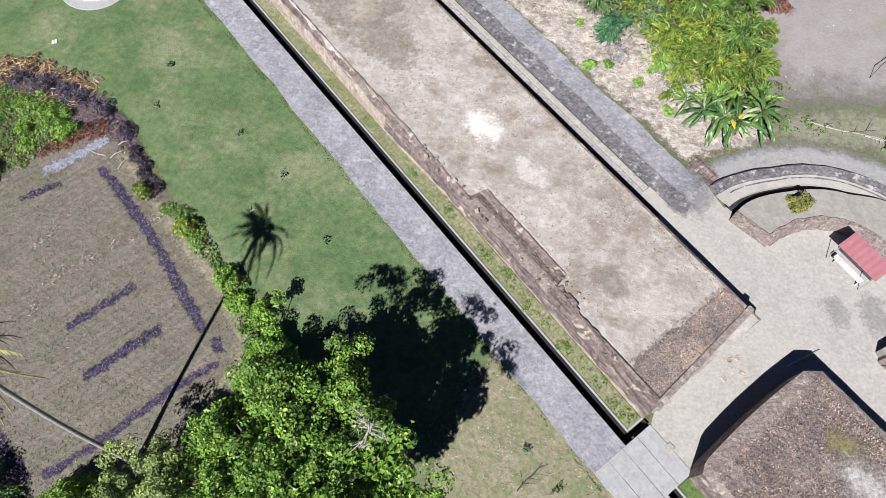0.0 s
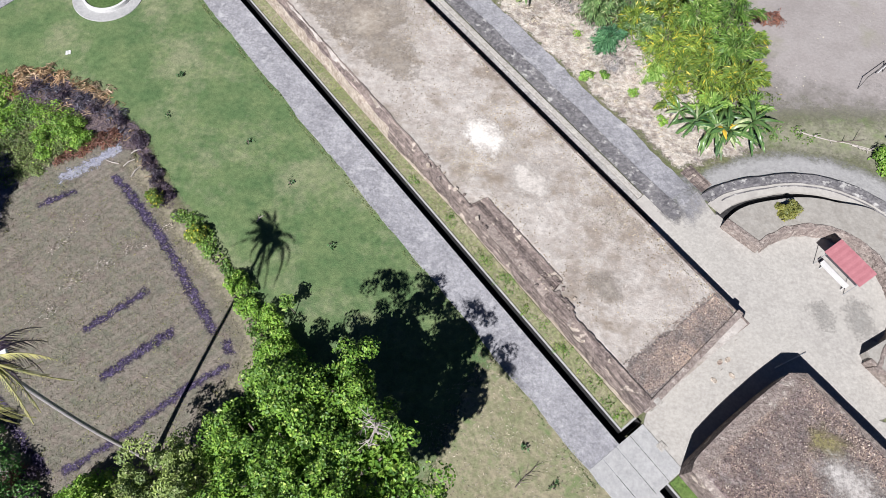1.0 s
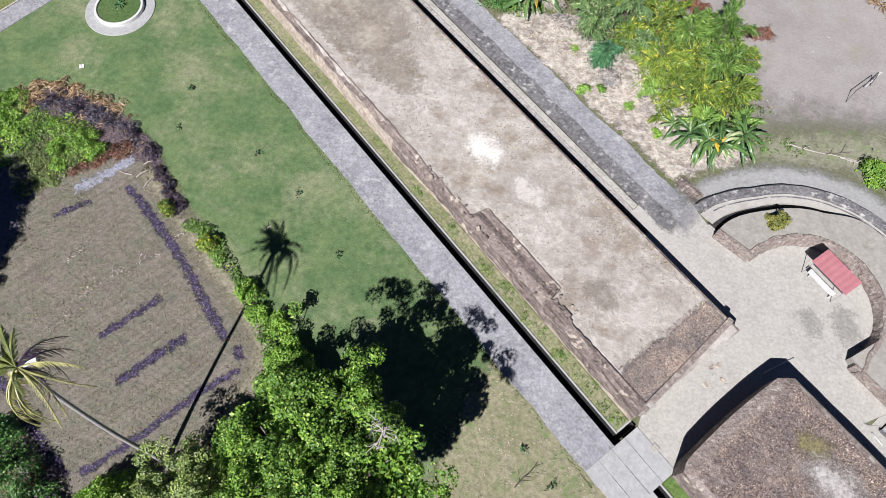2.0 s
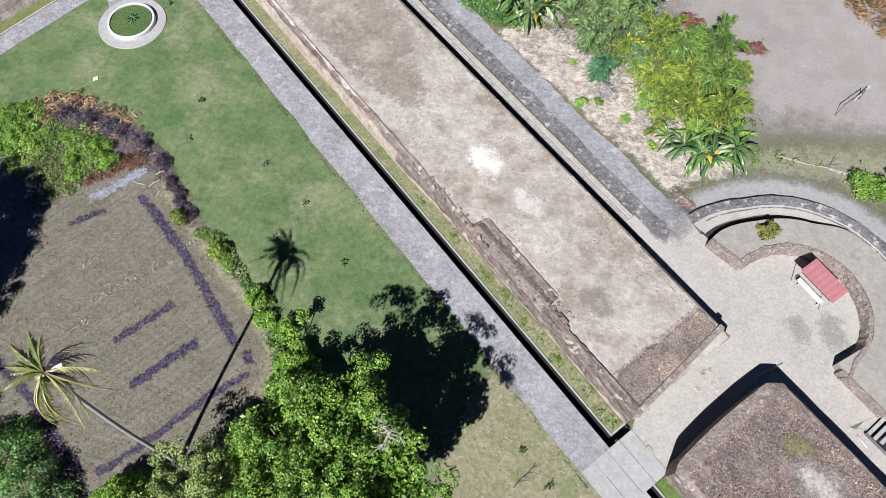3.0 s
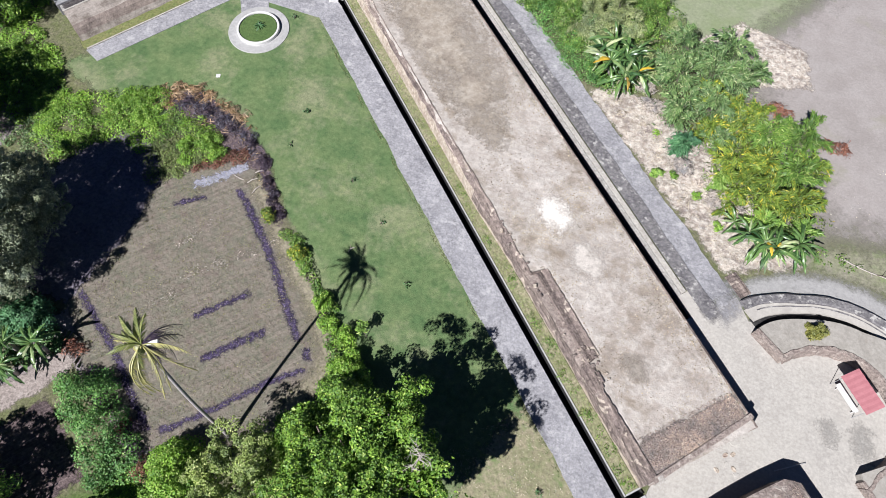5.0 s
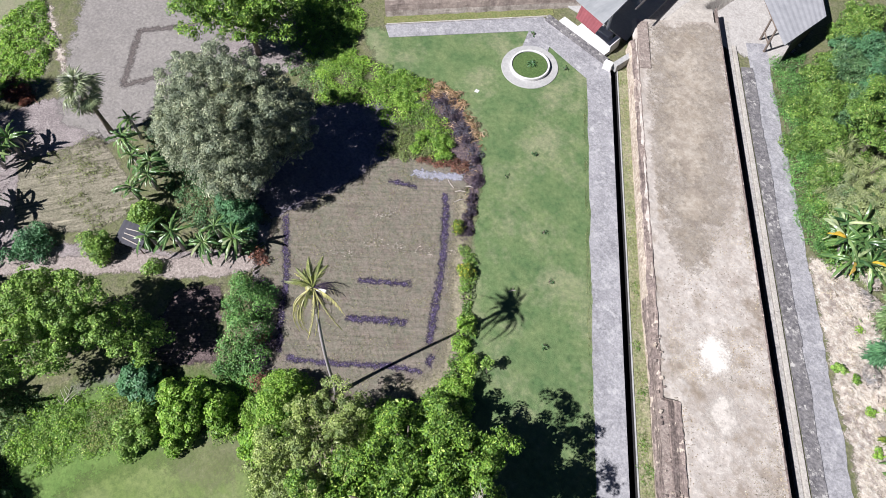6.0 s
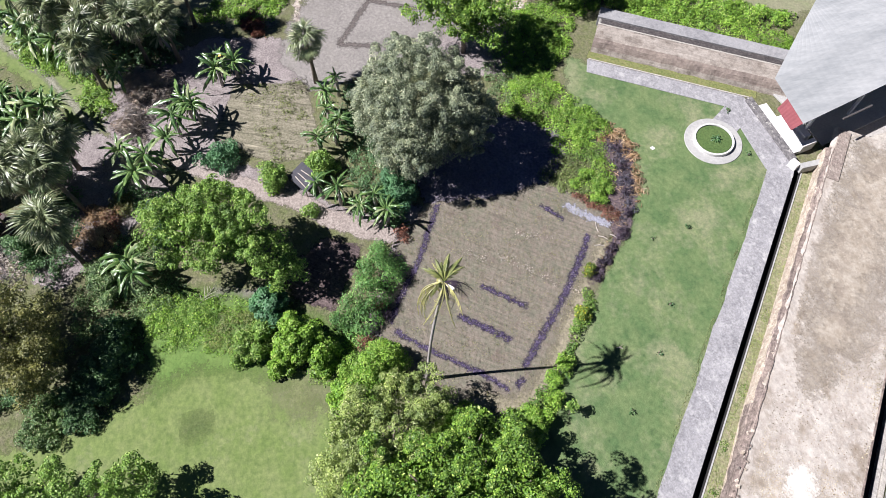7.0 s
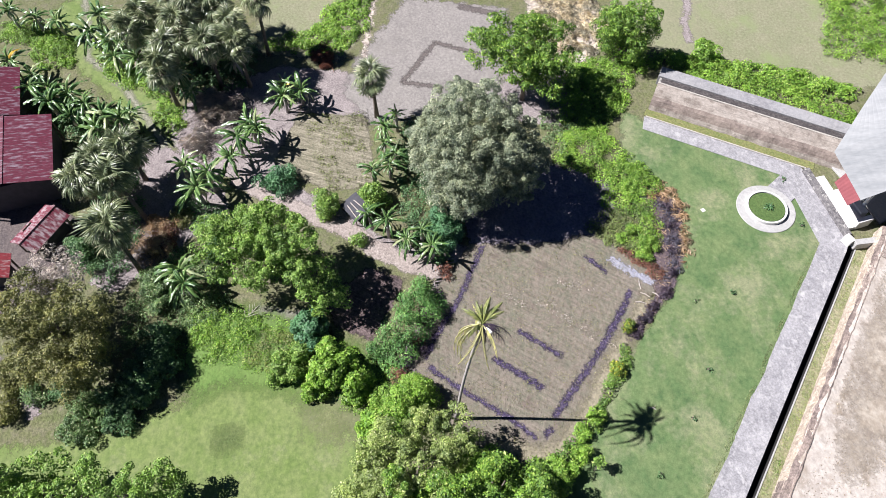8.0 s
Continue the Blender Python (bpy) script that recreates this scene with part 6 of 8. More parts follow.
def thicket(name, poly, h, mat, label, density=9.0, leaf=0.24, width=0.16, category="undergrowth", per_clump=22, radius=0.35, blade=False, lumps=0.5):
    """Undergrowth over a stretch of ground: uncountable leaves in mounds of uneven height."""
    poly = np.asarray(poly, float)
    if width > 0.1:
        leaf, width, per_clump = 0.74 * leaf, 0.74 * width, int(1.35 * per_clump)
    lo, hi = poly.min(0), poly.max(0)
    n = int(np.prod(hi - lo) * density)
    p = rng.uniform(lo, hi, (n, 2))
    sd = signed(p, poly)
    sd = sd + np.array([0.5 * noise.noise((q[0] * 0.9, q[1] * 0.9, 3.3)) for q in p])
    p, sd = p[sd > 0], sd[sd > 0]
    tall = h * np.clip(0.35 + sd * 0.9, 0, 1) * np.array([0.62 + lumps * 1.5 * noise.noise((q[0] * 0.55, q[1] * 0.55, 8.1)) for q in p])
    tall = np.maximum(tall, 0.08)
    which = np.repeat(np.arange(len(p)), per_clump)
    d = on_ball(len(which), 0.4)
    if blade:
        z = rng.uniform(0.1, 0.9, len(which)) * tall[which]
        c = np.c_[p[which] + rng.normal(scale=0.16, size=(len(which), 2)), z]
        nrm = d * np.array([1, 1, 0.25])
    else:
        z = tall[which] * rng.uniform(0.45, 1.0, len(which))
        c = np.c_[p[which], z] + d * radius * np.array([1, 1, 0.45])
        nrm = d + np.array([0, 0, 0.8]) + rng.normal(scale=0.3, size=d.shape)
    c[:, 2] = np.maximum(c[:, 2], 0.04)
    v, t = leaves(c, nrm, leaf, width, droop=0.1 if blade else 0.2)
    v[:, 2] = np.maximum(v[:, 2], 0.012)
    return cloud(name, v, t, mat, None, label, category=category, kind="stuff")


def blade_mesh(name, length, width, arch, mat, segs=10, torn=0.0, fold=0.18, rib=None):
    """A long arching leaf with a midrib, from its root along +x."""
    v, f = [], []
    for i in range(segs + 1):
        u = i / segs
        x = length * (u - 0.22 * arch * u * u)
        z = length * (0.55 * u - (0.35 + 0.55 * arch) * u * u)
        w = width * (math.sin(math.pi * min(1, 0.10 + 0.92 * u)) ** 0.55) * (0.16 if u < 0.15 else 1)
        for side in (-1, -0.5, -0.06, 0.06, 0.5, 1):
            tear = torn * noise.noise((i * 1.7, side * 3, length)) if abs(side) == 1 else 0
            v.append((x + tear * 0.3, side * w * 0.5 * (1 + tear), z + fold * w * abs(side) - 0.10 * w * abs(side) * i / segs))
    for i in range(segs):
        for j in range(5):
            a = i * 6 + j
            f.append((a, a + 1, a + 7, a + 6))
    me = bpy.data.meshes.new(name)
    me.from_pydata(v, [], f)
    me.polygons.foreach_set("use_smooth", np.ones(len(f), dtype=bool))
    me.materials.append(mat)
    me.materials.append(rib or mat)
    me.polygons.foreach_set("material_index", np.array([1 if q % 5 == 2 else 0 for q in range(len(f))], dtype=np.int32))
    return me


BANANA = [blade_mesh("banana_leaf", 2.3, 0.33, a, M["leaf_banana"], 16, torn=w, fold=-0.42, rib=M["leaf_rib"]) for a, w in ((1.0, 0.5), (1.5, 0.9), (2.0, 0.8), (1.3, 1.1))]
BANANA_YELLOW = blade_mesh("yellow_leaf", 1.6, 0.32, 1.5, M["leaf_yellow"], torn=0.4, fold=-0.3)
BANANA_DEAD = blade_mesh("dead_leaf", 1.7, 0.38, 1.7, M["leaf_straw"], torn=0.4)


def banana(x, y, h=2.2, count=9, size=1.0, yellow=0, label="banana plant with broad arching green leaves"):
    t = thing("banana_plant", x, y, 0, 0, label, "banana plant", "banana plants")
    b = rng.normal(scale=0.12, size=2)
    v, f = tube([(0, 0, -0.03), (b[0] * 0.4, b[1] * 0.4, h * 0.5), (b[0], b[1], h)], [0.16, 0.13, 0.09], 8)
    link("stem", v, f, M["palm_bark"], t, smooth=True)
    off, count = rng.uniform(0, 360), count + 7
    for i in range(count):
        tilt = -rng.uniform(5, 55) if i % 3 else -rng.uniform(45, 75)
        m = pose(b[0], b[1], h - 0.02 * i, 0, 0, off + 137.5 * i) @ pose(0, 0, 0, rng.uniform(-30, 30), tilt, 0)
        data = BANANA_YELLOW if i < yellow else BANANA[i % 4]
        share("leaf", data, t, m @ Matrix.Scale(size * rng.uniform(0.6, 1.12), 4))
    for i in range(2):
        share("dead_leaf", BANANA_DEAD, t, pose(b[0], b[1], h - 0.25, 0, 25, off + 90 + 160 * i) @ Matrix.Scale(0.8 * size, 4))
    return t


def fan_mesh(name, mat, droop, ribs=22, r=0.88, stalk=1.0):
    """A fan leaf: stalk and pleated blades that part and hang at their tips."""
    sv, sf = tube([(0, 0, 0), (stalk * 0.5, 0, 0.05), (stalk, 0, 0.02)], [0.035, 0.03, 0.022], 5)
    v, f = list(map(tuple, sv)), list(sf)
    for i in range(ribs):
        a = radians(-140 + 280 * (i + 0.5) / ribs) + rng.normal(scale=0.03)
        da = radians(140 / ribs)
        ln = r * (1 - 0.2 * abs(a) / 2.6) * rng.uniform(0.8, 1.1)
        hang = droop * rng.uniform(0.7, 1.4)
        k = len(v)
        for rr, half, z in ((0.05, 0.6, 0.0), (ln * 0.55, 1.0, -0.06 * hang), (ln * 0.80, 0.5, -0.24 * hang), (ln, 0.05, -0.55 * hang)):
            for q, lift in ((-half, 0.0), (0, 0.035), (half, 0.0)):
                v.append((stalk + rr * math.cos(a + q * da), rr * math.sin(a + q * da), z + lift))
        for s in range(3):
            for j in range(2):
                f.append((k + 3 * s + j, k + 3 * s + j + 1, k + 3 * s + j + 4, k + 3 * s + j + 3))
    me = bpy.data.meshes.new(name)
    me.from_pydata(v, [], f)
    me.materials.append(mat)
    return me


FAN = [fan_mesh("fan_leaf", M["leaf_fan"], d) for d in (0.5, 0.9, 1.3)]
FAN_DEAD = fan_mesh("dead_fan", M["leaf_straw"], 1.8, 18, 1.0, 0.9)


def fan_palm(x, y, h, lean=(0.0, 0.0), size=1.0, count=26, label="fan palm with grey-green stiff leaves and a slim trunk"):
    t = thing("fan_palm", x, y, 0, 0, label, "palm", "fan palms")
    v, f = tube([(0, 0, -0.05), (0.2 * lean[0], 0.2 * lean[1], h * 0.3), (0.6 * lean[0], 0.6 * lean[1], h * 0.7), (lean[0], lean[1], h)], [0.24, 0.17, 0.15, 0.17], 9)
    link("trunk", v, f, M["bark"], t, smooth=True)
    off = rng.uniform(0, 360)
    for i in range(count):
        u = i / count
        tilt = -80 + 120 * u + rng.uniform(-16, 16)
        m = pose(lean[0], lean[1], h + 0.15 - 0.25 * u, 0, 0, off + 137.5 * i) @ pose(0, 0, 0, rng.uniform(-45, 45), tilt, 0)
        share("leaf", FAN[i % 3], t, m @ Matrix.Scale(size * rng.uniform(0.75, 1.15), 4))
    for i in range(8):
        share("dead_leaf", FAN_DEAD, t, pose(lean[0], lean[1], h - 0.25, 0, rng.uniform(55, 80), off + 51 * i) @ Matrix.Scale(size * 0.9, 4))
    return t


def frond_mesh(name, length, arch, mat, pairs=34, width=0.55, gaps=0.10, lateral=0.6):
    """A feather leaf: rachis and two rows of hanging leaflets."""
    def along(u):
        return np.array([length * (u - 0.30 * arch * u * u), 0.0, length * (0.45 * u - (0.30 + 0.62 * arch) * u * u)])
    pts = [along(u) for u in np.linspace(0, 1, 9)]
    v, f = tube(pts, np.linspace(0.045, 0.008, 9), 5)
    v, f = [tuple(p) for p in v], list(f)
    for i in range(pairs):
        u = 0.16 + 0.82 * i / pairs
        p, q = along(u), along(min(1, u + 0.02))
        d = (q - p) / (np.linalg.norm(q - p) + 1e-9)
        ln = width * math.sin(math.pi * min(1.0, 0.18 + 0.80 * u)) ** 0.7 * rng.uniform(0.8, 1.15)
        for sgn in (-1, 1):
            if rng.uniform() < gaps:
                continue
            out = np.array([0.6 * d[0], sgn * lateral, 0.6 * d[2] - 0.6])
            out /= np.linalg.norm(out)
            k = len(v)
            a, b, c = p, p + d * 0.055, p + out * ln * 0.6
            tip = p + out * ln + np.array([0, 0, -0.22 * ln])
            v += [tuple(a), tuple(b), tuple(c + d * 0.035), tuple(tip), tuple(c - d * 0.01)]
            f += [(k, k + 1, k + 2, k + 4), (k + 4, k + 2, k + 3)]
    me = bpy.data.meshes.new(name)
    me.from_pydata(v, [], f)
    me.materials.append(mat)
    return me


def coconut(bx, by, tx, ty, h):
    t = thing("coconut_palm", bx, by, 0, 0, "tall leaning coconut palm with sparse yellowing drooping fronds", "palm")
    dx, dy = tx - bx, ty - by
    pts = [(dx * (u + 0.22 * math.sin(math.pi * u) * (1 - u)), dy * (u - 0.10 * math.sin(math.pi * u)), h * u) for u in np.linspace(0, 1, 11)]
    v, f = tube(pts, [0.19, 0.13, 0.11, 0.10, 0.10, 0.095, 0.095, 0.09, 0.09, 0.095, 0.12], 10)
    link("trunk", v, f, M["palm_bark"], t, smooth=True)
    yellow = [frond_mesh("frond", 3.1, a, M["leaf_coco"], 40, 0.44, 0.34, 0.24) for a in (0.7, 1.1, 1.6)]
    dead = frond_mesh("dead_frond", 2.4, 1.5, M["leaf_purple"], 22, 0.5, 0.3)
    green = frond_mesh("young_frond", 2.15, 0.8, M["leaf_palm"], 40, 0.44, 0.2, 0.5)
    # long thin ones hang all round, short green ones stand in the middle, a few are burnt
    for az, tilt, kind, sc in ((275, 16, 1, 0.95), (294, 14, 1, 0.92), (340, 6, 1, 0.85), (354, 8, 1, 0.95), (330, 34, 2, 0.8), (20, 4, 0, 0.72), (190, 6, 0, 0.66), (205, 40, 2, 0.7), (250, 52, 2, 0.7), (117, -38, 3, 1.0), (140, -20, 3, 0.9), (160, -34, 3, 0.95), (172, -12, 3, 0.85), (95, -52, 3, 0.85), (185, -48, 3, 0.8), (210, -30, 3, 0.7), (50, 2, 4, 0.95), (68, -14, 4, 0.9), (34, 14, 4, 0.85), (350, 30, 4, 0.95), (8, 24, 4, 0.8), (285, 34, 0, 0.9), (262, 22, 1, 0.85), (330, 0, 1, 0.9), (128, -8, 1, 0.7), (78, 6, 4, 0.8), (150, -46, 3, 0.95), (225, -44, 3, 0.85), (300, -30, 3, 0.7)):
        data = yellow[kind] if kind < 3 else green if kind == 3 else dead
        share("frond", data, t, pose(dx, dy, h, 0, 0, az) @ pose(0, 0, 0, rng.uniform(-25, 25), tilt, 0) @ Matrix.Scale((0.92 if kind == 3 else 1.1) * sc, 4))
    for k in range(5):
        a = k * 1.26
        bm = bmesh.new()
        bmesh.ops.create_icosphere(bm, subdivisions=2, radius=0.13)
        bmesh.ops.scale(bm, vec=(1, 1, 1.25), verts=bm.verts)
        part("coconut", bm, M["leaf_sage"], t, smooth=True).matrix_basis = pose(dx + 0.22 * math.cos(a), dy + 0.22 * math.sin(a), h - 0.2)
    part("spathe", box_bm(0.5, 0.14, 0.10, 0.045, pose(dx - 0.4, dy + 0.2, h + 0.3, 0, -35, 160)), M["white"], t, "pale dry flower sheath")
    part("spathe", box_bm(0.55, 0.16, 0.10, 0.04, pose(dx + 0.4, dy + 0.25, h + 0.05, 0, -15, 30)), M["white"], t, "pale dry flower sheath")
    return t


coconut(-13.8, -0.43, -14.8, 0.95, 12.5)

# large trees
tree(-5.2, -1.2, [(-1.3, -1.0, 8.0, 1.3, 1.6, 1.0), (-5.5, 1.3, 6.6, 2.5, 2.7, 2.3), (-4.6, 3.2, 5.6, 1.6, 1.9, 1.4), (-2.3, 1.0, 8.6, 1.3, 1.2, 1.0), (-2.9, -2.9, 8.4, 1.7, 1.9, 1.5), (-6.0, -3.6, 6.6, 3.2, 3.0, 2.4), (-8.0, 3.4, 3.2, 1.3, 1.6, 1.3), (-4.4, -0.2, 5.6, 1.7, 1.6, 1.2), (-3.3, 1.0, 6.0, 1.4, 1.4, 1.0), (-8.5, 0.9, 4.8, 1.6, 1.6, 1.3), (-9.5, 1.7, 3.6, 1.0, 1.1, 1.0), (-7.9, -1.2, 5.6, 1.3, 1.4, 1.2)], M["leaf_big"],
     "large broad-crowned tree with glossy green foliage", leaf=0.16, width=0.11, trunk=0.42, per_area=1.3, radius=0.34, per_clump=42, apart=1.2, core_share=0.2, lobes=(2.05, 0.50, 1.0), fill=280.0, bare=((-2.3, 1.4, 9.5), (-2.6, -2.2, 9.8)))
tree(-9.6, -3.6, [(-10.4, -3.6, 3.9, 2.9, 2.9, 2.0), (-8.6, -6.0, 3.6, 2.4, 2.0, 1.8), (-11.8, -1.8, 3.2, 1.6, 1.7, 1.5)], M["leaf_sagegreen"], "rounded tree with dull yellow-green foliage", leaf=0.16, width=0.09, trunk=0.25, per_area=1.3, radius=0.36, per_clump=48, lobes=(1.3, 0.45, 0.8))
tree(-32.2, 4.8, [(-33.0, 4.2, 6.4, 4.4, 4.2, 3.6), (-30.4, 3.0, 4.6, 2.6, 2.8, 2.6), (-31.2, 6.8, 4.8, 2.6, 2.6, 2.6), (-34.2, 1.6, 4.6, 2.4, 2.2, 2.4)], M["leaf_grey"], "big round-crowned tree with dense grey-green foliage", leaf=0.17, width=0.085, trunk=0.4, per_area=1.9, radius=0.42, per_clump=62)
tree(-42.3, 10.7, [(-43.0, 10.4, 5.4, 3.1, 3.1, 2.1), (-41.4, 12.2, 4.8, 2.0, 2.0, 1.5), (-44.2, 8.5, 5.0, 2.0, 2.0, 1.6), (-44.6, 12.2, 5.4, 1.8, 1.8, 1.4)], M["leaf_big"], "tree with a fresh green spreading crown on a forked trunk", leaf=0.22, width=0.12, trunk=0.2, per_area=1.1, radius=0.42, per_clump=34, lobes=(1.5, 0.5, 1.0), fill=18.0)
tree(-27.0, -11.6, [(-27.4, -13.6, 4.6, 3.0, 3.0, 2.0), (-26.2, -9.9, 4.4, 2.3, 2.2, 1.9), (-27.9, -12.0, 5.4, 1.9, 2.2, 1.5), (-23.6, -8.6, 2.6, 1.5, 1.5, 1.4)], M["leaf_lime"], "broad tree with bright green foliage", leaf=0.18, width=0.115, trunk=0.3, per_area=1.2, radius=0.36, per_clump=38, lobes=(1.35, 0.5, 0.9))
tree(-22.4, -25.6, [(-22.6, -26.2, 4.4, 2.8, 3.0, 2.6), (-24.6, -28.0, 4.0, 2.2, 2.4, 2.2), (-20.6, -24.8, 3.2, 1.8, 1.8, 2.0)], M["leaf_brown"], "tree with olive-brown thinning foliage", leaf=0.19, width=0.10, trunk=0.3, per_area=1.2, radius=0.42, per_clump=38, lobes=(1.4, 0.5, 1.0), fill=18.0)
tree(-12.2, -25.0, [(-12.4, -25.4, 3.8, 2.4, 2.8, 1.6), (-11.4, -20.0, 3.4, 1.8, 2.2, 1.4), (-12.0, -29.0, 4.0, 2.4, 2.4, 1.8)], M["leaf_lime"], "leafy green tree at the edge of the meadow", leaf=0.18, width=0.115, trunk=0.25, per_area=1.2, radius=0.36, per_clump=36, lobes=(1.4, 0.5, 0.9))
tree(-45.5, 21.4, [(-45.5, 21.6, 3.6, 2.0, 2.2, 2.6), (-47.0, 20.2, 3.0, 1.5, 1.5, 2.2)], M["leaf_big"], "leafy clump of trees beside dry bamboo", leaf=0.28, width=0.10, trunk=0.2, per_area=1.3, radius=0.5)
tree(-4.6, 42.0, [(-5.0, 43.4, 3.2, 2.6, 2.6, 2.0), (-2.4, 45.0, 3.4, 2.3, 2.3, 2.0)], M["leaf_mid"], "dense green tree among shrubs", leaf=0.19, width=0.11, trunk=0.22, per_area=1.3, radius=0.42, per_clump=48, lobes=(1.4, 0.5, 0.95))

# shrubs by space
shrub(-14.9, -3.7, 2.2, 2.6, 3.0, M["leaf_vine"], "bright yellow-green leafy shrub beside the plot", 0.24, 0.15)
shrub(-13.6, -6.0, 1.5, 1.6, 2.2, M["leaf_vine"], "bright yellow-green leafy shrub beside the meadow", 0.30, 0.2)
shrub(-10.2, 0.3, 1.2, 1.7, 2.2, M["leaf_vine"], "bright green shrub at the plot's corner", 0.32, 0.2)
shrub(-9.0, 4.2, 1.1, 1.6, 1.7, M["leaf_big"], "green shrub at the plot's corner", 0.28, 0.17)
shrub(-18.2, -8.6, 2.0, 2.0, 2.8, M["leaf_vine"], "leafy green shrub at the meadow's edge", 0.30, 0.2)
shrub(-17.0, -6.9, 1.3, 1.3, 2.3, M["leaf_vine"], "leafy green shrub at the meadow's edge", 0.30, 0.2)
shrub(-19.4, -11.3, 1.5, 1.6, 1.6, M["leaf_lime"], "low leafy shrub at the meadow's edge", 0.28, 0.17)
shrub(-21.6, -9.6, 1.5, 1.5, 1.9, M["leaf_teal"], "blue-green shrub under the bright tree", 0.30, 0.2)
shrub(-29.0, 1.0, 2.2, 1.6, 2.6, M["leaf_teal"], "blue-green bush below the big grey tree", 0.24, 0.15)
shrub(-36.2, -11.5, 1.6, 1.5, 1.5, M["leaf_teal"], "small blue-green shrub on bare earth", 0.24, 0.13)
shrub(-33.0, -7.9, 1.2, 1.2, 1.9, M["leaf_lime"], "round yellow-green citrus bush", 0.22, 0.14)
shrub(-29.0, -5.8, 0.6, 0.6, 0.8, M["leaf_lime"], "small yellow-green bush on bare earth", 0.2, 0.12)
shrub(-33.0, -4.0, 1.2, 1.2, 2.0, M["leaf_lime"], "green shrub beside the lean-to", 0.28, 0.18)
shrub(-21.2, -20.8, 2.4, 2.2, 1.8, M["leaf_dark"], "dark green shrub in the shade", 0.28, 0.18)
shrub(-18.6, -22.6, 2.0, 2.4, 1.3, M["leaf_dark"], "dark low shrub in the shade", 0.26, 0.16)
shrub(-17.6, -25.6, 1.6, 1.8, 1.0, M["leaf_blue"], "grey-green low shrub beside the meadow", 0.22, 0.1)
shrub(-27.0, -20.8, 1.7, 1.7, 1.6, M["leaf_blue"], "grey-green shrub below the palms", 0.26, 0.12)
shrub(-31.0, -21.0, 1.5, 1.3, 1.0, M["leaf_tan"], "tan dry bush on bare earth", 0.28, 0.07)
shrub(-30.0, -16.6, 1.0, 1.0, 1.5, M["leaf_dark"], "dark green upright shrub", 0.24, 0.14)
shrub(-31.6, -27.0, 1.4, 1.2, 1.8, M["leaf_dark"], "dark green shrub beside the hut", 0.28, 0.18)
shrub(-45.0, -17.0, 2.0, 2.0, 1.9, M["leaf_twig"], "leafless grey twiggy shrub", 0.7, 0.035, 0.6, 14)
shrub(-42.0, -18.6, 1.8, 1.8, 1.1, M["leaf_twig"], "leafless grey twiggy shrub", 0.7, 0.035, 0.6, 14)
shrub(-50.6, -6.9, 2.2, 0.9, 0.5, M["leaf_rust"], "dark reddish dry bush beside the far field", 0.5, 0.05)
shrub(-44.6, 28.9, 0.9, 0.9, 2.3, M["leaf_vine"], "upright green sapling in the hedge", 0.3, 0.18)
shrub(16.55, 18.0, 0.60, 0.60, 1.65, M["leaf_olivebush"], "round clipped olive-green bush on the terrace", 0.11, 0.08, 14.0, 50, radius=0.2, up=0.4)
shrub(15.6, 17.4, 0.28, 0.22, 0.75, M["leaf_purple"], "small dry brown plant on the terrace", 0.2, 0.05, 8.0, 20, radius=0.15)
shrub(5.0, 26.1, 0.45, 0.4, 0.4, M["leaf_lime"], "small bright green weed beside the path", 0.16, 0.1, 6.0, 24, radius=0.2)
shrub(-18.6, 13.2, 0.55, 0.5, 0.7, M["leaf_bamboo"], "small yellow-green bush at the plot's edge", 0.2, 0.12, 5.0, 30, radius=0.25)
shrub(-15.4, 11.4, 0.5, 0.6, 0.7, M["leaf_bamboo"], "small yellow-green bush at the plot's edge", 0.2, 0.12, 5.0, 30, radius=0.25)
shrub(-12.3, 9.0, 0.6, 0.6, 0.7, M["leaf_vine"], "green bush at the plot's edge", 0.2, 0.12, 4.0, 30, radius=0.3)

for x, y, r, h in ((-10.2, 7.2, 0.6, 1.0), (-9.1, 5.8, 1.0, 1.6), (-9.1, 4.2, 1.0, 1.6), (-11.4, 7.9, 0.5, 0.7), (-9.6, 5.6, 0.6, 0.9), (-8.1, 4.6, 1.1, 2.0), (-10.9, 0.2, 0.9, 1.2), (-9.5, -0.5, 1.1, 1.6)):
    shrub(x, y, r, r, h, M["leaf_vine"], "bright green creeper-covered bush at the plot's corner", 0.2, 0.13, 2.6, 40, radius=0.32)

for x, y, r, h, m in ((-12.4, 50.4, 1.5, 2.4, "leaf_mid"), (-12.4, 52.8, 2.0, 2.4, "leaf_mid"), (-10.2, 50.0, 2.2, 2.8, "leaf_teal"), (-10.2, 47.2, 1.8, 2.6, "leaf_dark"), (-7.4, 47.0, 2.2, 2.8, "leaf_teal"), (-6.8, 44.6, 1.8, 2.4, "leaf_mid"), (-12.0, 47.4, 1.0, 1.4, "leaf_mid"), (-11.2, 45.4, 1.3, 1.6, "leaf_mid"), (-9.4, 43.4, 1.3, 1.7, "leaf_mid"), (-8.0, 50.4, 2.2, 3.0, "leaf_dark")):
    shrub(x, y, r, r, h, M[m], {"leaf_teal": "dense blue-green bush outside the path", "leaf_dark": "dense dark green bush outside the path"}.get(m, "bright green leafy bush outside the path"), 0.26, 0.14, 2.0, 44)

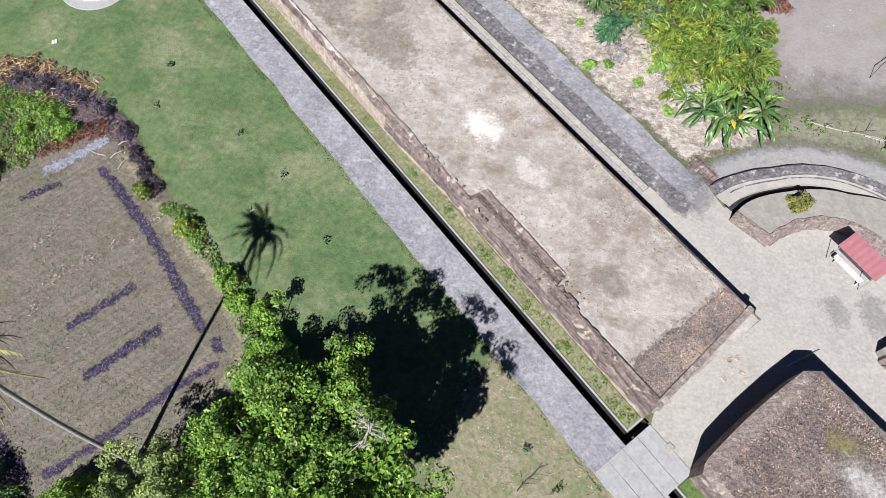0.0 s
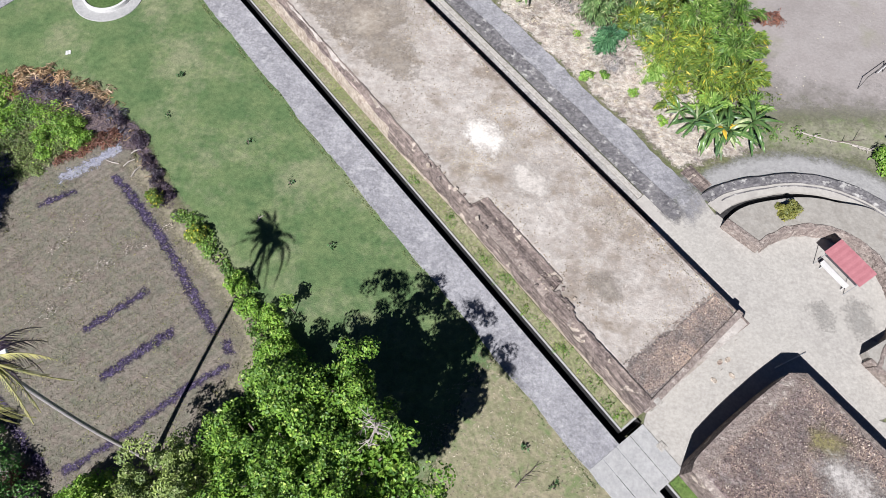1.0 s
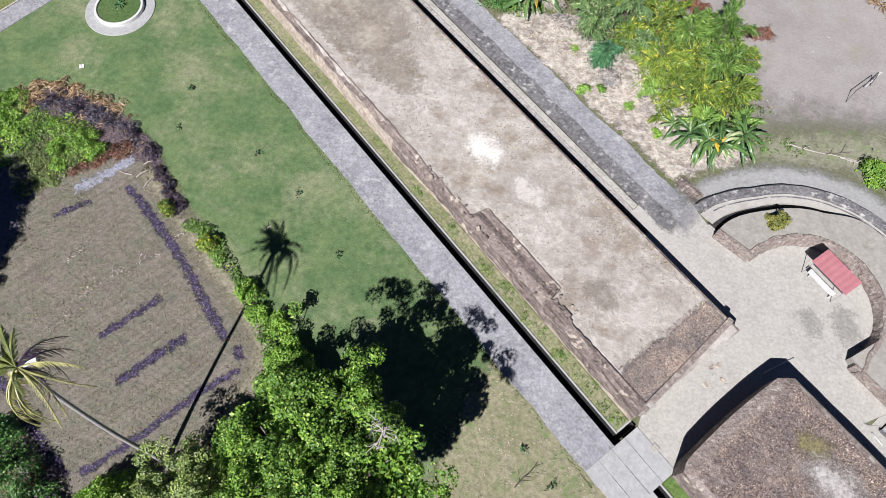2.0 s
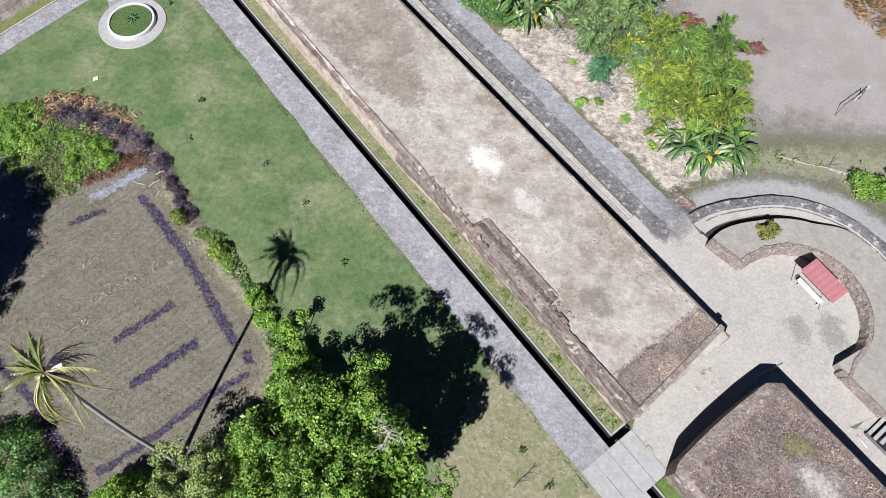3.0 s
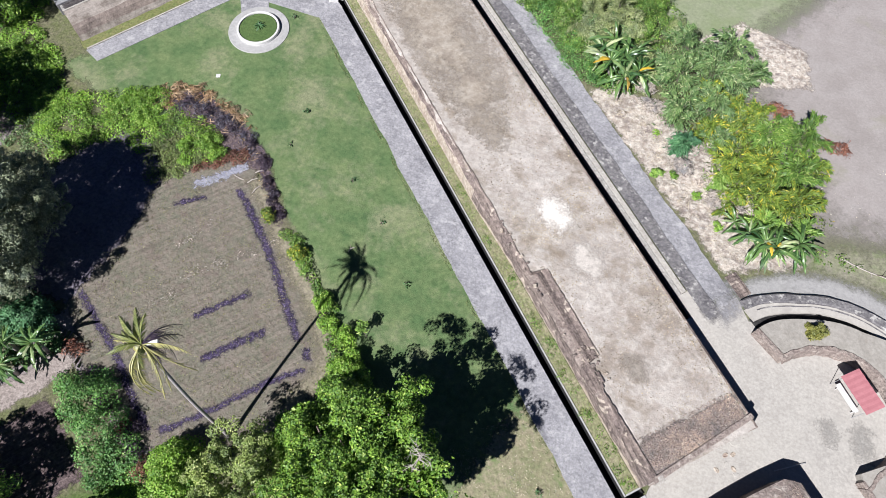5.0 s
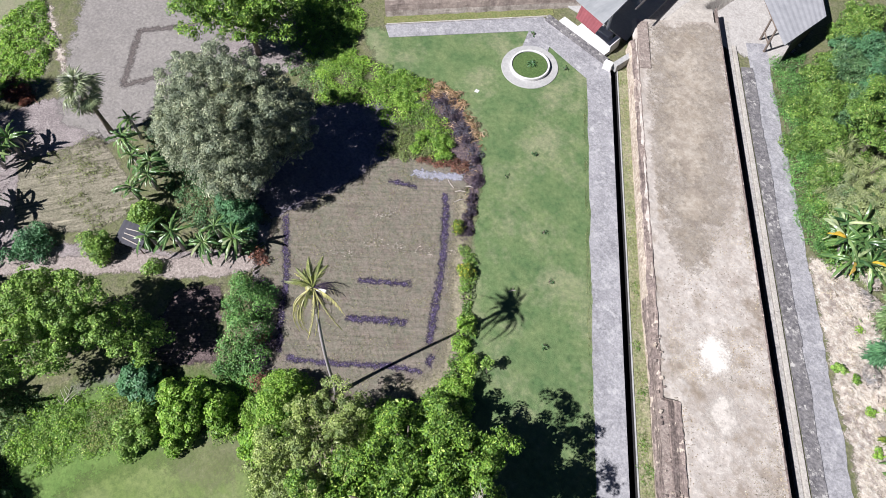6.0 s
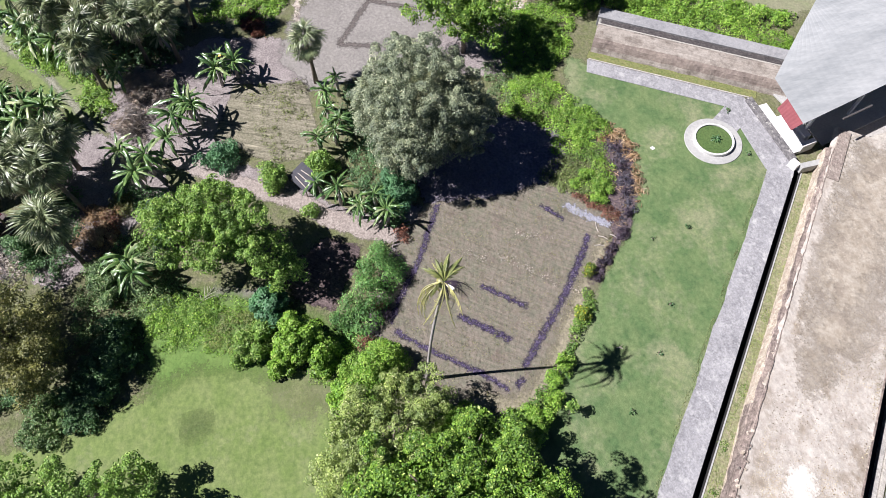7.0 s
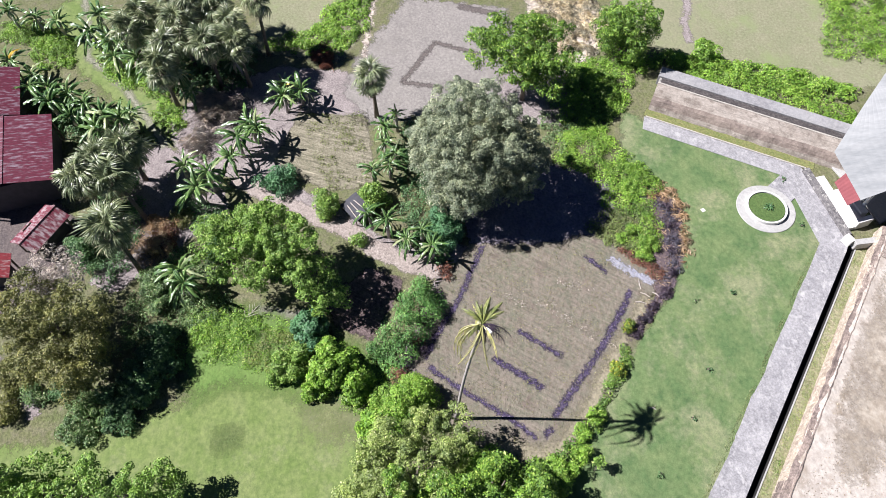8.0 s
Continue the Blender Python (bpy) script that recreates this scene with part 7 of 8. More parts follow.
# bamboo and feathery shrubs outside the east path
for x, y, r, h, m in ((4.4, 33.4, 1.5, 2.4, "leaf_blue"), (6.6, 34.4, 1.8, 2.8, "leaf_blue"), (8.4, 34.9, 1.5, 2.5, "leaf_blue"), (5.2, 30.9, 1.5, 2.3, "leaf_blue"), (7.2, 31.8, 1.7, 2.8, "leaf_blue"), (6.0, 28.7, 1.0, 1.6, "leaf_teal"), (4.4, 36.2, 1.7, 2.4, "leaf_blue"), (7.6, 37.4, 1.8, 2.6, "leaf_blue"), (9.4, 30.7, 1.6, 2.6, "leaf_bamboo"), (11.3, 31.4, 1.6, 2.6, "leaf_bamboo"), (13.4, 31.2, 1.6, 2.2, "leaf_bamboo"), (9.6, 28.3, 1.5, 2.3, "leaf_bamboo"), (11.6, 28.9, 1.7, 2.7, "leaf_bamboo"), (13.6, 28.7, 1.6, 2.3, "leaf_bamboo"), (12.0, 26.3, 1.6, 2.3, "leaf_bamboo"), (13.8, 26.2, 1.3, 1.9, "leaf_bamboo"), (10.3, 26.4, 1.1, 1.6, "leaf_bamboo")):
    feathery(x, y, r * rng.uniform(0.8, 1.1), h * rng.uniform(0.7, 1.6), M["leaf_mid"] if m == "leaf_bamboo" and x + y > 42 else M[m], "feathery bamboo-like shrub, green tinged with yellow" if m == "leaf_bamboo" else "feathery blue-green shrub beside sandy soil", int(17 * r))
for x, y, r, h in ((-4.6, 39.4, 1.3, 1.9), (-3.2, 38.2, 1.4, 2.0), (-2.2, 37.2, 1.3, 1.7), (-3.9, 37.0, 1.1, 1.5), (-1.3, 39.2, 1.3, 2.0), (-2.9, 40.2, 1.2, 2.1), (-0.6, 37.6, 1.1, 1.6), (-5.6, 40.8, 1.0, 1.7)):
    feathery(x, y, r, h, M["leaf_sage"], "tall feathery grey-green grass clump outside the path", int(14 * r), leaf=0.40, width=0.05)
for x, y, r in ((11.9, 34.2, 0.9), (12.6, 33.0, 0.7), (15.4, 32.6, 0.8), (16.6, 32.5, 0.7)):
    shrub(x, y, r, r * 0.7, 0.7, M["leaf_rust"], "low rust-red dry plant on the bare pitch", 0.3, 0.05, 3.0, 12, "plant", "dry_plant", radius=0.3)
for x, y, rx, ry, h, m in ((-2.2, 36.6, 1.8, 1.8, 1.9, "leaf_sage"), (-5.0, 37.6, 1.2, 1.3, 1.5, "leaf_mid"), (-6.8, 40.6, 1.7, 2.2, 1.9, "leaf_mid"), (-9.4, 44.0, 2.0, 2.4, 2.0, "leaf_mid"), (-8.2, 38.9, 1.0, 1.4, 1.3, "leaf_mid"), (-10.2, 41.2, 1.2, 1.5, 1.5, "leaf_mid"), (-1.4, 41.6, 1.5, 1.6, 1.9, "leaf_mid"), (0.9, 38.4, 1.2, 1.3, 1.5, "leaf_mid"), (-0.4, 38.2, 1.7, 1.7, 1.7, "leaf_sage"), (1.2, 35.6, 1.3, 1.2, 1.3, "leaf_sage"), (-7.0, 45.0, 2.4, 2.4, 2.2, "leaf_dark"), (1.0, 42.0, 1.4, 1.6, 1.8, "leaf_mid"), (23.0, 22.5, 0.9, 0.8, 1.2, "leaf_vine"), (25.2, 22.6, 1.7, 1.5, 1.8, "leaf_vine"), (26.8, 36.2, 1.6, 1.6, 1.7, "leaf_vine"), (22.4, 40.0, 1.3, 1.3, 1.3, "leaf_vine")):
    shrub(x, y, rx, ry, h, M[m], {"leaf_sage": "grey-green shrub outside the path", "leaf_mid": "mid-green leafy shrub outside the path", "leaf_vine": "bright green leafy shrub outside the path", "leaf_dark": "dark green dense shrub", "leaf_dry": "brown dry shrub beside the pitch"}[m], 0.24, 0.14)
thicket("dry_stalks", [(20.8, 39.5), (22.8, 38.2), (24.2, 36.8), (25.6, 35.6), (27, 35.2), (27.4, 40), (23, 41)], 0.8, M["leaf_dry"], "tangle of dry brown stalks beside the pitch", 6.0, 0.6, 0.05, "scrub", 16, 0.35)

# undergrowth
thicket("hedge", [(-25.0, -1.2), (-22.6, 0.2), (-18.6, -2.8), (-17.4, -4.4), (-19.4, -5.8), (-21.2, -4.2), (-23.6, -3.0)], 2.3, M["leaf_hedge"], "thick creeper-covered hedge beside the plot", 11.0, 0.2, 0.14, "hedge", 26)
thicket("hedge", [(-16.8, 12.9), (-15.4, 12.1), (-13.0, 10.2), (-11.1, 8.4), (-9.7, 6.8), (-9.3, 5.2), (-9.7, 3.6), (-10.5, 3.8), (-10.2, 5.3), (-10.7, 6.5), (-12.0, 8.0), (-13.9, 9.7), (-16.4, 12.0), (-17.2, 12.6)], 0.75, M["leaf_mid"], "low green hedge along the plot", 11.0, 0.17, 0.10, "hedge", 20, 0.22, lumps=1.0)
thicket("creepers", [(-37.5, 13.0), (-38.5, 16.6), (-34.0, 18.6), (-32.6, 19.2), (-30.6, 20.0), (-29.2, 18.8), (-28.4, 16.0), (-29.4, 14.3), (-31.2, 15.0), (-33.2, 13.8), (-34.8, 11.9)], 0.5, M["leaf_vine"], "bright green creepers over rough ground", 9.0, 0.2, 0.14)
thicket("creepers", [(-29.6, 18.8), (-27.0, 18.5), (-25.2, 17.9), (-23.9, 16.8), (-25.2, 14.9), (-26.8, 13.1), (-27.9, 12.7), (-29.2, 15.2)], 0.3, M["leaf_olive"], "olive-green creepers over rough ground", 9.0, 0.15, 0.08)
for x, y, r, h in ((-25.2, 16.9, 0.9, 0.8), (-24.4, 16.3, 0.6, 0.6), (-26.6, 16.2, 0.7, 0.6), (-26.0, 15.0, 0.5, 0.5), (-31.6, 18.6, 1.0, 0.8), (-30.8, 17.2, 0.8, 0.6), (-32.6, 17.4, 1.0, 0.7)):
    shrub(x, y, r, r, h, M["leaf_vine"], "low bright green shrub among creepers", 0.18, 0.12, 3.0, 30, radius=0.28)
thicket("creepers", [(-29.0, 19.0), (-26.6, 18.5), (-24.6, 17.5), (-24.0, 16.7), (-25.0, 15.6), (-26.2, 15.4), (-27.0, 16.8), (-28.6, 17.2)], 0.5, M["leaf_vine"], "bright green creepers over rough ground", 7.0, 0.18, 0.12)
thicket("creepers", [(-47.0, 15.8), (-44.0, 19.0), (-40.5, 20.6), (-38.0, 18.2), (-39.0, 14.4), (-42.5, 15.2)], 0.6, M["leaf_vine"], "bright green creepers over rough ground", 8.0, 0.26, 0.18)
thicket("burnt_scrub", [(-29.0, 20.3), (-25.5, 19.8), (-22.5, 18.9), (-21.2, 17.6), (-21.8, 17.3), (-22.9, 18.0), (-25.6, 18.7), (-28.9, 19.2)], 0.35, M["leaf_char"], "charred blue-black stalks along the lawn", 9.0, 0.34, 0.05, "scrub", 16, 0.28, lumps=0.9)
thicket("burnt_scrub", [(-21.7, 17.9), (-21.0, 17.6), (-19.5, 15.7), (-17.6, 13.4), (-17.0, 12.5), (-17.5, 12.7), (-18.7, 14.2), (-20.6, 16.5)], 0.5, M["leaf_purple"], "scorched dark scrub along the plot", 22.0, 0.3, 0.05, "scrub", 24, 0.25)
thicket("dry_stalks", [(-30.4, 18.8), (-29.9, 20.4), (-28.2, 21.3), (-25.6, 20.5), (-22.6, 19.3), (-22.8, 18.8), (-25.6, 19.7), (-28.4, 20.2), (-29.2, 19.4), (-29.4, 18.4)], 0.3, M["leaf_dry"], "orange-brown dry stalks at the scrub's edge", 5.0, 0.5, 0.05, "scrub", 12, 0.3, lumps=0.9)
for x, y in ((-28.4, 19.6), (-26.6, 19.5), (-24.3, 18.7), (-22.4, 17.9), (-20.9, 17.0), (-19.8, 15.6), (-18.8, 14.4), (-17.9, 13.3)):
    shrub(x, y, rng.uniform(0.25, 0.5), rng.uniform(0.25, 0.45), rng.uniform(0.3, 0.55), M["leaf_purple"], "clump of standing scorched stalks beside the lawn", 0.30, 0.035, 3.0, 12, "dry plant", "dry_clump", radius=0.22)
thicket("dry_stalks", [(-31.2, 18.6), (-30.6, 20.4), (-28.6, 21.6), (-26.6, 21.2), (-24.0, 20.1), (-22.8, 19.4), (-23.2, 19.0), (-25.6, 20.0), (-28.2, 20.7), (-29.6, 19.7), (-30.0, 18.4)], 0.30, M["leaf_tan"], "pale tan dry stalks heaped along the lawn", 4.2, 0.75, 0.055, "scrub", 12, 0.30, lumps=0.9)
thicket("dry_stalks", [(-29.8, 19.6), (-27.4, 20.0), (-24.2, 18.9), (-21.0, 17.2), (-18.0, 13.6), (-17.3, 12.6), (-20.6, 16.0), (-24.0, 17.9), (-27.0, 18.6)], 0.22, M["leaf_tan"], "scattered pale dry stalks on scorched ground", 1.6, 0.6, 0.045, "scrub", 7, 0.35, lumps=0.9)
thicket("dry_stalks", [(-25.4, 14.0), (-24.5, 14.9), (-23.4, 16.0), (-22.2, 16.7), (-22.0, 17.6), (-23.2, 17.0), (-24.2, 16.0), (-25.4, 14.8)], 0.45, M["leaf_rust"], "rust-brown dry stalks at the plot's edge", 15.0, 0.3, 0.05, "scrub", 20, 0.22)
for a, b, h in (((-21.5, 12.0), (-23.6, 8.6), 0.12), ((-19.1, 10.2), (-21.9, 6.9), 0.12), ((-22.9, 4.8), (-21.4, 6.4), 0.10), ((-17.0, 11.9), (-19.6, 9.0), 0.08)):
    thicket("harvest_row", [(a[0] - 0.18, a[1] + 0.14), (a[0] + 0.18, a[1] - 0.14), (b[0] + 0.18, b[1] - 0.14), (b[0] - 0.18, b[1] + 0.14)], h, M["leaf_twig"], "low row of pale brown harvest stubble", 7.0, 0.16, 0.03, "stubble", 7, 0.25)
thicket("creepers", [(-46.0, 21.5), (-46.2, 25.0), (-44.5, 30.0), (-41.0, 38.0), (-38.0, 42), (-37.0, 39.5), (-40.5, 31.0), (-44.3, 24.4), (-43.5, 22.0)], 1.1, M["leaf_vine"], "overgrown green hedge behind the rampart", 7.0, 0.28, 0.18, "hedge")
thicket("tall_plants", [(-43.0, 40.8), (-50.0, 43.6), (-58, 46), (-58, 54), (-44, 52), (-41, 46)], 1.1, M["leaf_vine"], "dense green crop behind the hedge", 7.0, 0.26, 0.12, "crop")
thicket("bamboo_litter", [(-47.0, 15.6), (-46.8, 19.4), (-52, 21.5), (-60, 20), (-58, 15.0), (-51.5, 14.0)], 0.5, M["leaf_cream"], "pale heap of dry bamboo and straw", 4.5, 0.8, 0.05, "litter", 20, 0.35)
thicket("creepers", [(-52.8, -12.0), (-50.6, -6.0), (-54.0, -2.4), (-60, -1.0), (-60, -4.5), (-55, -8.0), (-53.6, -13)], 0.5, M["leaf_vine"], "bright green low creepers", 7.0, 0.28, 0.18)
thicket("meadow_grass", [(-24.5, -14.5), (-22.2, -9.5), (-19.0, -7.4), (-17.8, -10.5), (-19.4, -14.0), (-20.8, -17.5), (-23.5, -18.5)], 0.3, M["leaf_vine"], "rough green grass along the meadow", 9.0, 0.14, 0.06, "grass", 16, 0.3)
thicket("meadow_grass", [(-17.8, -4.4), (-15.6, -4.6), (-14.6, -6.4), (-16.2, -8.2), (-18.4, -6.6), (-19.4, -5.6)], 0.3, M["leaf_vine"], "rough green grass along the meadow", 9.0, 0.14, 0.06, "grass", 16, 0.3)
thicket("weeds", [(-47.6, -21.4), (-44.4, -19.6), (-42.6, -20.6), (-46, -22.8)], 0.5, M["leaf_vine"], "bright green weeds beside the footpath", 9.0, 0.22, 0.15)
thicket("weeds", [(-58, -31), (-53.5, -30.4), (-53, -33.5), (-58, -35.5)], 0.5, M["leaf_vine"], "bright green weeds beside the footpath", 7.0, 0.24, 0.15)
thicket("weeds", [(-57.0, -28.8), (-53.5, -27.2), (-47.5, -22.2), (-48.6, -20.8), (-53, -23.5), (-58, -27)], 0.5, M["leaf_vine"], "bright green weeds beside the footpath", 7.0, 0.24, 0.15)
thicket("weeds", [fw(26, 13.2), fw(44.0, 13.2), fw(45, 16.2), fw(38, 15.8), fw(30, 15.8), fw(25, 15.2)], 0.9, M["leaf_hedge"], "green weeds along the outer path", 11.0, 0.17, 0.11, lumps=0.8)
thicket("weeds", [(0.8, 33.8), (3.4, 38.6), (6.2, 37.6), (4.6, 34.6), (2.6, 32.2)], 0.8, M["leaf_sage"], "grey-green weeds beside sandy soil", 8.0, 0.26, 0.1)
thicket("litter", [fw(24, 13.9), fw(10.5, 14.2), (14.2, 23.4), (11.0, 25.6), (6.2, 27.8), (1.8, 31.8)], 0.22, M["leaf_straw"], "pale dry twigs and leaves on the sand", 0.5, 0.4, 0.035, "litter", 10, 0.35)
thicket("field_stubble", FIELD, 0.08, M["leaf_brown"], "short grey stubble on the dry plot", 2.5, 0.13, 0.025, "stubble", 8, 0.35)
for a, b in ((0.4, 1.9), (2.5, 4.1), (4.6, 5.6), (6.4, 8.3), (9.0, 10.1), (11.0, 12.6), (14.2, 15.0), (17.0, 18.0), (21.5, 22.6)):
    thicket("strip_weeds", [fw(a, 0.70), fw(b, 0.68), fw(b, 1.35), fw(a, 1.40)], 0.16, M["leaf_mid"], "patch of green weeds in the grass strip", 14.0, 0.12, 0.05, "weeds", 9, 0.14, lumps=0.9)
for i in range(11):
    a = i / 10
    strip_pts = [(-43.6 + 8.6 * a, -9.4 + 1.4 * a + 5.4 * 0), (-42.4 + 7.6 * a, -4.0)]
    (x0, y0), (x1, y1) = strip_pts
    thicket("crop_row", [(x0 - 0.2, y0), (x0 + 0.2, y0), (x1 + 0.2, y1), (x1 - 0.2, y1)], 0.13, M["leaf_grass"], "row of withered vegetable plants", 22.0, 0.16, 0.035, "crop", 8, 0.2)

# bananas and palms
for i, (x, y) in enumerate(((-45.6, -10.6), (-44.7, -9.2), (-44.2, -10.6), (-41.0, -13.4), (-39.6, -14.6), (-40.4, -12.8), (-37.8, -18.8), (-38.1, -15.3), (-35.0, -17.8), (-36.2, -17.0), (-40.3, -1.1), (-39.0, -2.2), (-37.6, -2.4), (-36.2, -1.6), (-35.1, -2.3), (-34.7, -3.7), (-29.3, -3.2), (-30.3, -4.4), (-26.7, 0.0), (-27.7, -1.9), (-28.4, -0.6), (-27.5, -18.8), (-26.2, -18.4), (-52.1, -35.0), (-50.7, -33.0), (-49.0, -31.1), (-47.6, -29.4), (-46.0, -27.8), (-44.3, -26.0), (-43.4, -24.4), (-45.2, -29.1), (-43.1, -26.5), (-44.0, -23.8), (-48.6, -32.6), (-46.6, -30.6), (-59.4, -36.2), (-59.0, -34.0), (-57.8, -31.7), (-58.0, -27.8), (-55.2, -28.0), (-53.2, -25.3), (-50.6, -23.5), (-52.1, -25.7), (-54.2, -26.4), (-49.2, -22.6), (-45.9, -18.6), (-47.6, -19.8), (-49.1, -14.4))):
    banana(x, y, 1.7 + 0.15 * (i * 7 % 6), 8 + i * 5 % 4, (0.6 if 9 < i < 21 else 0.85) + 0.05 * (i * 3 % 5), 1 if i % 23 == 0 else 0)
for x, y, h, n, sc, ye in ((11.6, 23.2, 0.9, 9, 0.72, 0), (12.6, 22.9, 1.1, 13, 0.85, 1), (13.6, 22.7, 1.0, 12, 0.85, 1), (14.5, 23.4, 1.2, 12, 0.85, 0), (10.4, 24.1, 0.8, 5, 0.55, 0), (-0.4, 33.4, 1.3, 12, 1.0, 1), (0.9, 32.6, 1.1, 10, 0.9, 1), (-1.4, 34.4, 1.3, 9, 0.9, 0), (1.5, 33.6, 1.1, 10, 0.9, 1), (-0.6, 35.4, 1.3, 11, 0.95, 0), (1.0, 35.0, 1.0, 9, 0.85, 0), (0.2, 34.4, 1.2, 9, 0.9, 0), (27.0, 38.0, 1.4, 8, 0.9, 0)):
    banana(x, y, h, n, sc, ye)
for x, y, h, lx, ly, sc in ((-42.3, -2.7, 5.0, 0.2, -0.1, 1.0), (-33.8, -22.2, 3.8, -2.0, -1.6, 1.15), (-38.4, -22.8, 4.0, 0.0, 0.0, 1.1), (-37.4, -25.0, 4.0, 0.1, 0.2, 1.15), (-36.0, -26.2, 3.8, 0.0, 0.0, 1.1), (-29.0, -22.4, 3.6, -2.0, -1.2, 1.2),
                            (-52.5, -22.1, 5.5, 0.0, 0.0, 1.05), (-51.0, -18.9, 5.5, 0.1, 0.2, 1.1), (-52.6, -15.7, 5.6, 0.0, 0.0, 1.05), (-50.6, -14.5, 5.4, 0.3, 0.1, 1.05), (-52.0, -12.1, 6.2, -0.2, 0.2, 0.95), (-46.4, -20.4, 4.6, 0.0, 0.0, 1.05), (-48.3, -16.5, 5.2, 0.1, 0.0, 1.1), (-52.4, -17.7, 6.0, 0.0, 0.0, 1.05), (-51.4, -23.3, 5.0, 0.0, 0.0, 1.0), (-48.6, -20.0, 5.0, 0.2, 0.0, 1.05), (-48.0, -13.9, 5.0, 0.0, 0.0, 1.0), (-54.5, -20.0, 5.8, 0.0, 0.0, 1.05), (-56.0, -16.5, 5.8, 0.0, 0.0, 1.05)):
    fan_palm(x, y, h, (lx, ly), sc)
thicket("undergrowth", [(-57, -24.5), (-49, -22.8), (-46.8, -18.0), (-48.0, -14.0), (-52.0, -13.0), (-57.0, -15.0)], 1.4, M["leaf_dark"], "dark undergrowth below the palms", 4.0, 0.4, 0.16)

thicket("undergrowth", [(-38.5, -27.5), (-33.0, -26.5), (-30.5, -28.4), (-28.0, -25.0), (-30.5, -23.0), (-35.5, -22.5), (-40.0, -23.5)], 0.9, M["leaf_dark"], "dark undergrowth below the palms", 6.0, 0.24, 0.14)
thicket("undergrowth", [(-31.0, -19.8), (-28.0, -16.0), (-25.0, -15.2), (-23.0, -19.0), (-20.5, -21.6), (-21.5, -24.0), (-26.5, -23.4)], 0.8, M["leaf_blue"], "tangled grey-green undergrowth", 6.0, 0.24, 0.11)
thicket("undergrowth", [(-22.8, -13.0), (-21.6, -9.4), (-18.2, -7.0), (-16.6, -9.0), (-18.8, -11.6), (-20.6, -15.4)], 0.4, M["leaf_grass"], "rough yellow-green grass along the meadow", 7.0, 0.16, 0.07)
thicket("undergrowth", [(-52.5, -34.5), (-46.0, -26.5), (-42.6, -23.0), (-41.0, -25.0), (-44.5, -31.0), (-50, -37)], 0.8, M["leaf_dark"], "dark undergrowth below the bananas", 5.0, 0.26, 0.15)
thicket("undergrowth", [(-36.5, -19.6), (-33.0, -14.6), (-31.5, -15.6), (-33.4, -20.4)], 0.6, M["leaf_dark"], "dark undergrowth beside bare earth", 6.0, 0.24, 0.13)
thicket("undergrowth", [(-41.0, -0.4), (-33.0, -1.6), (-28.5, -2.6), (-26.0, 1.0), (-29.0, 2.2), (-35.0, 0.6), (-40.5, 1.0)], 0.7, M["leaf_dark"], "dark undergrowth below the bananas", 6.0, 0.24, 0.13)
thicket("dry_weeds", [(-33.5, -22.8), (-30.0, -18.6), (-28.6, -20.6), (-31.0, -24.0)], 0.35, M["leaf_tan"], "tan and rust dry weeds on bare earth", 6.0, 0.26, 0.06, "weeds")
thicket("dry_weeds", [(-46.6, -19.0), (-43.0, -15.0), (-39.6, -17.6), (-42.6, -20.6)], 0.4, M["leaf_twig"], "leafless grey twigs on bare earth", 2.5, 0.45, 0.03, "weeds")

# small plants on the lawn and a sapling
for x, y, r in ((-14.4, 17.9, 0.30), (-8.0, 12.1, 0.26), (-19.8, 19.0, 0.2), (-20.0, 22.0, 0.3), (-11.2, 15.6, 0.3), (-29.6, 30.4, 0.35), (-25.0, 29.9, 0.35), (-9.59, 8.41, 0.2), (3.9, 3.2, 0.3), (5.4, 1.6, 0.4), (5.9, 0.7, 0.35)):
    shrub(x, y, r * 0.8, r * 0.8, 0.2, M["leaf_dark"], "small dark weed on the lawn", 0.14, 0.06, 7.0, 8, "plant", "lawn_plant", radius=0.12)
rosette = thing("rosette_plant", -26.95, 27.85, 0.29, 0, "dark spiky rosette plant in the round bed", "plant")
SPIKE = blade_mesh("spike_leaf", 0.62, 0.11, 1.0, M["leaf_dark"], 6)
for i in range(15):
    share("leaf", SPIKE, rosette, pose(0, 0, 0.02, 0, 0, 137.5 * i) @ pose(0, 0, 0, 0, -8 - 2.6 * i, 0) @ Matrix.Scale(rng.uniform(0.8, 1.1), 4))


def sapling(x, y, dx, dy, h):
    """A thin leaning stem with a small loose head of leaves."""
    t = thing("sapling", x, y, 0, 0, "thin young sapling with a small head of pale green leaves", "sapling")
    v, f = tube([(0, 0, -0.03), (0.4 * dx, 0.4 * dy, 0.45 * h), (dx, dy, h)], [0.03, 0.022, 0.014], 6)
    link("stem", v, f, M["bark"], t)
    crown([(dx, dy, h, 0.34, 0.34, 0.30), (0.75 * dx, 0.75 * dy, 0.7 * h, 0.24, 0.24, 0.2)], 0.22, 0.11, M["leaf_lime"], t, 5.0, 0.2, 7, "foliage", floor=0.3)
    return t


sapling(-8.91, 7.97, -0.31, 0.13, 1.35)
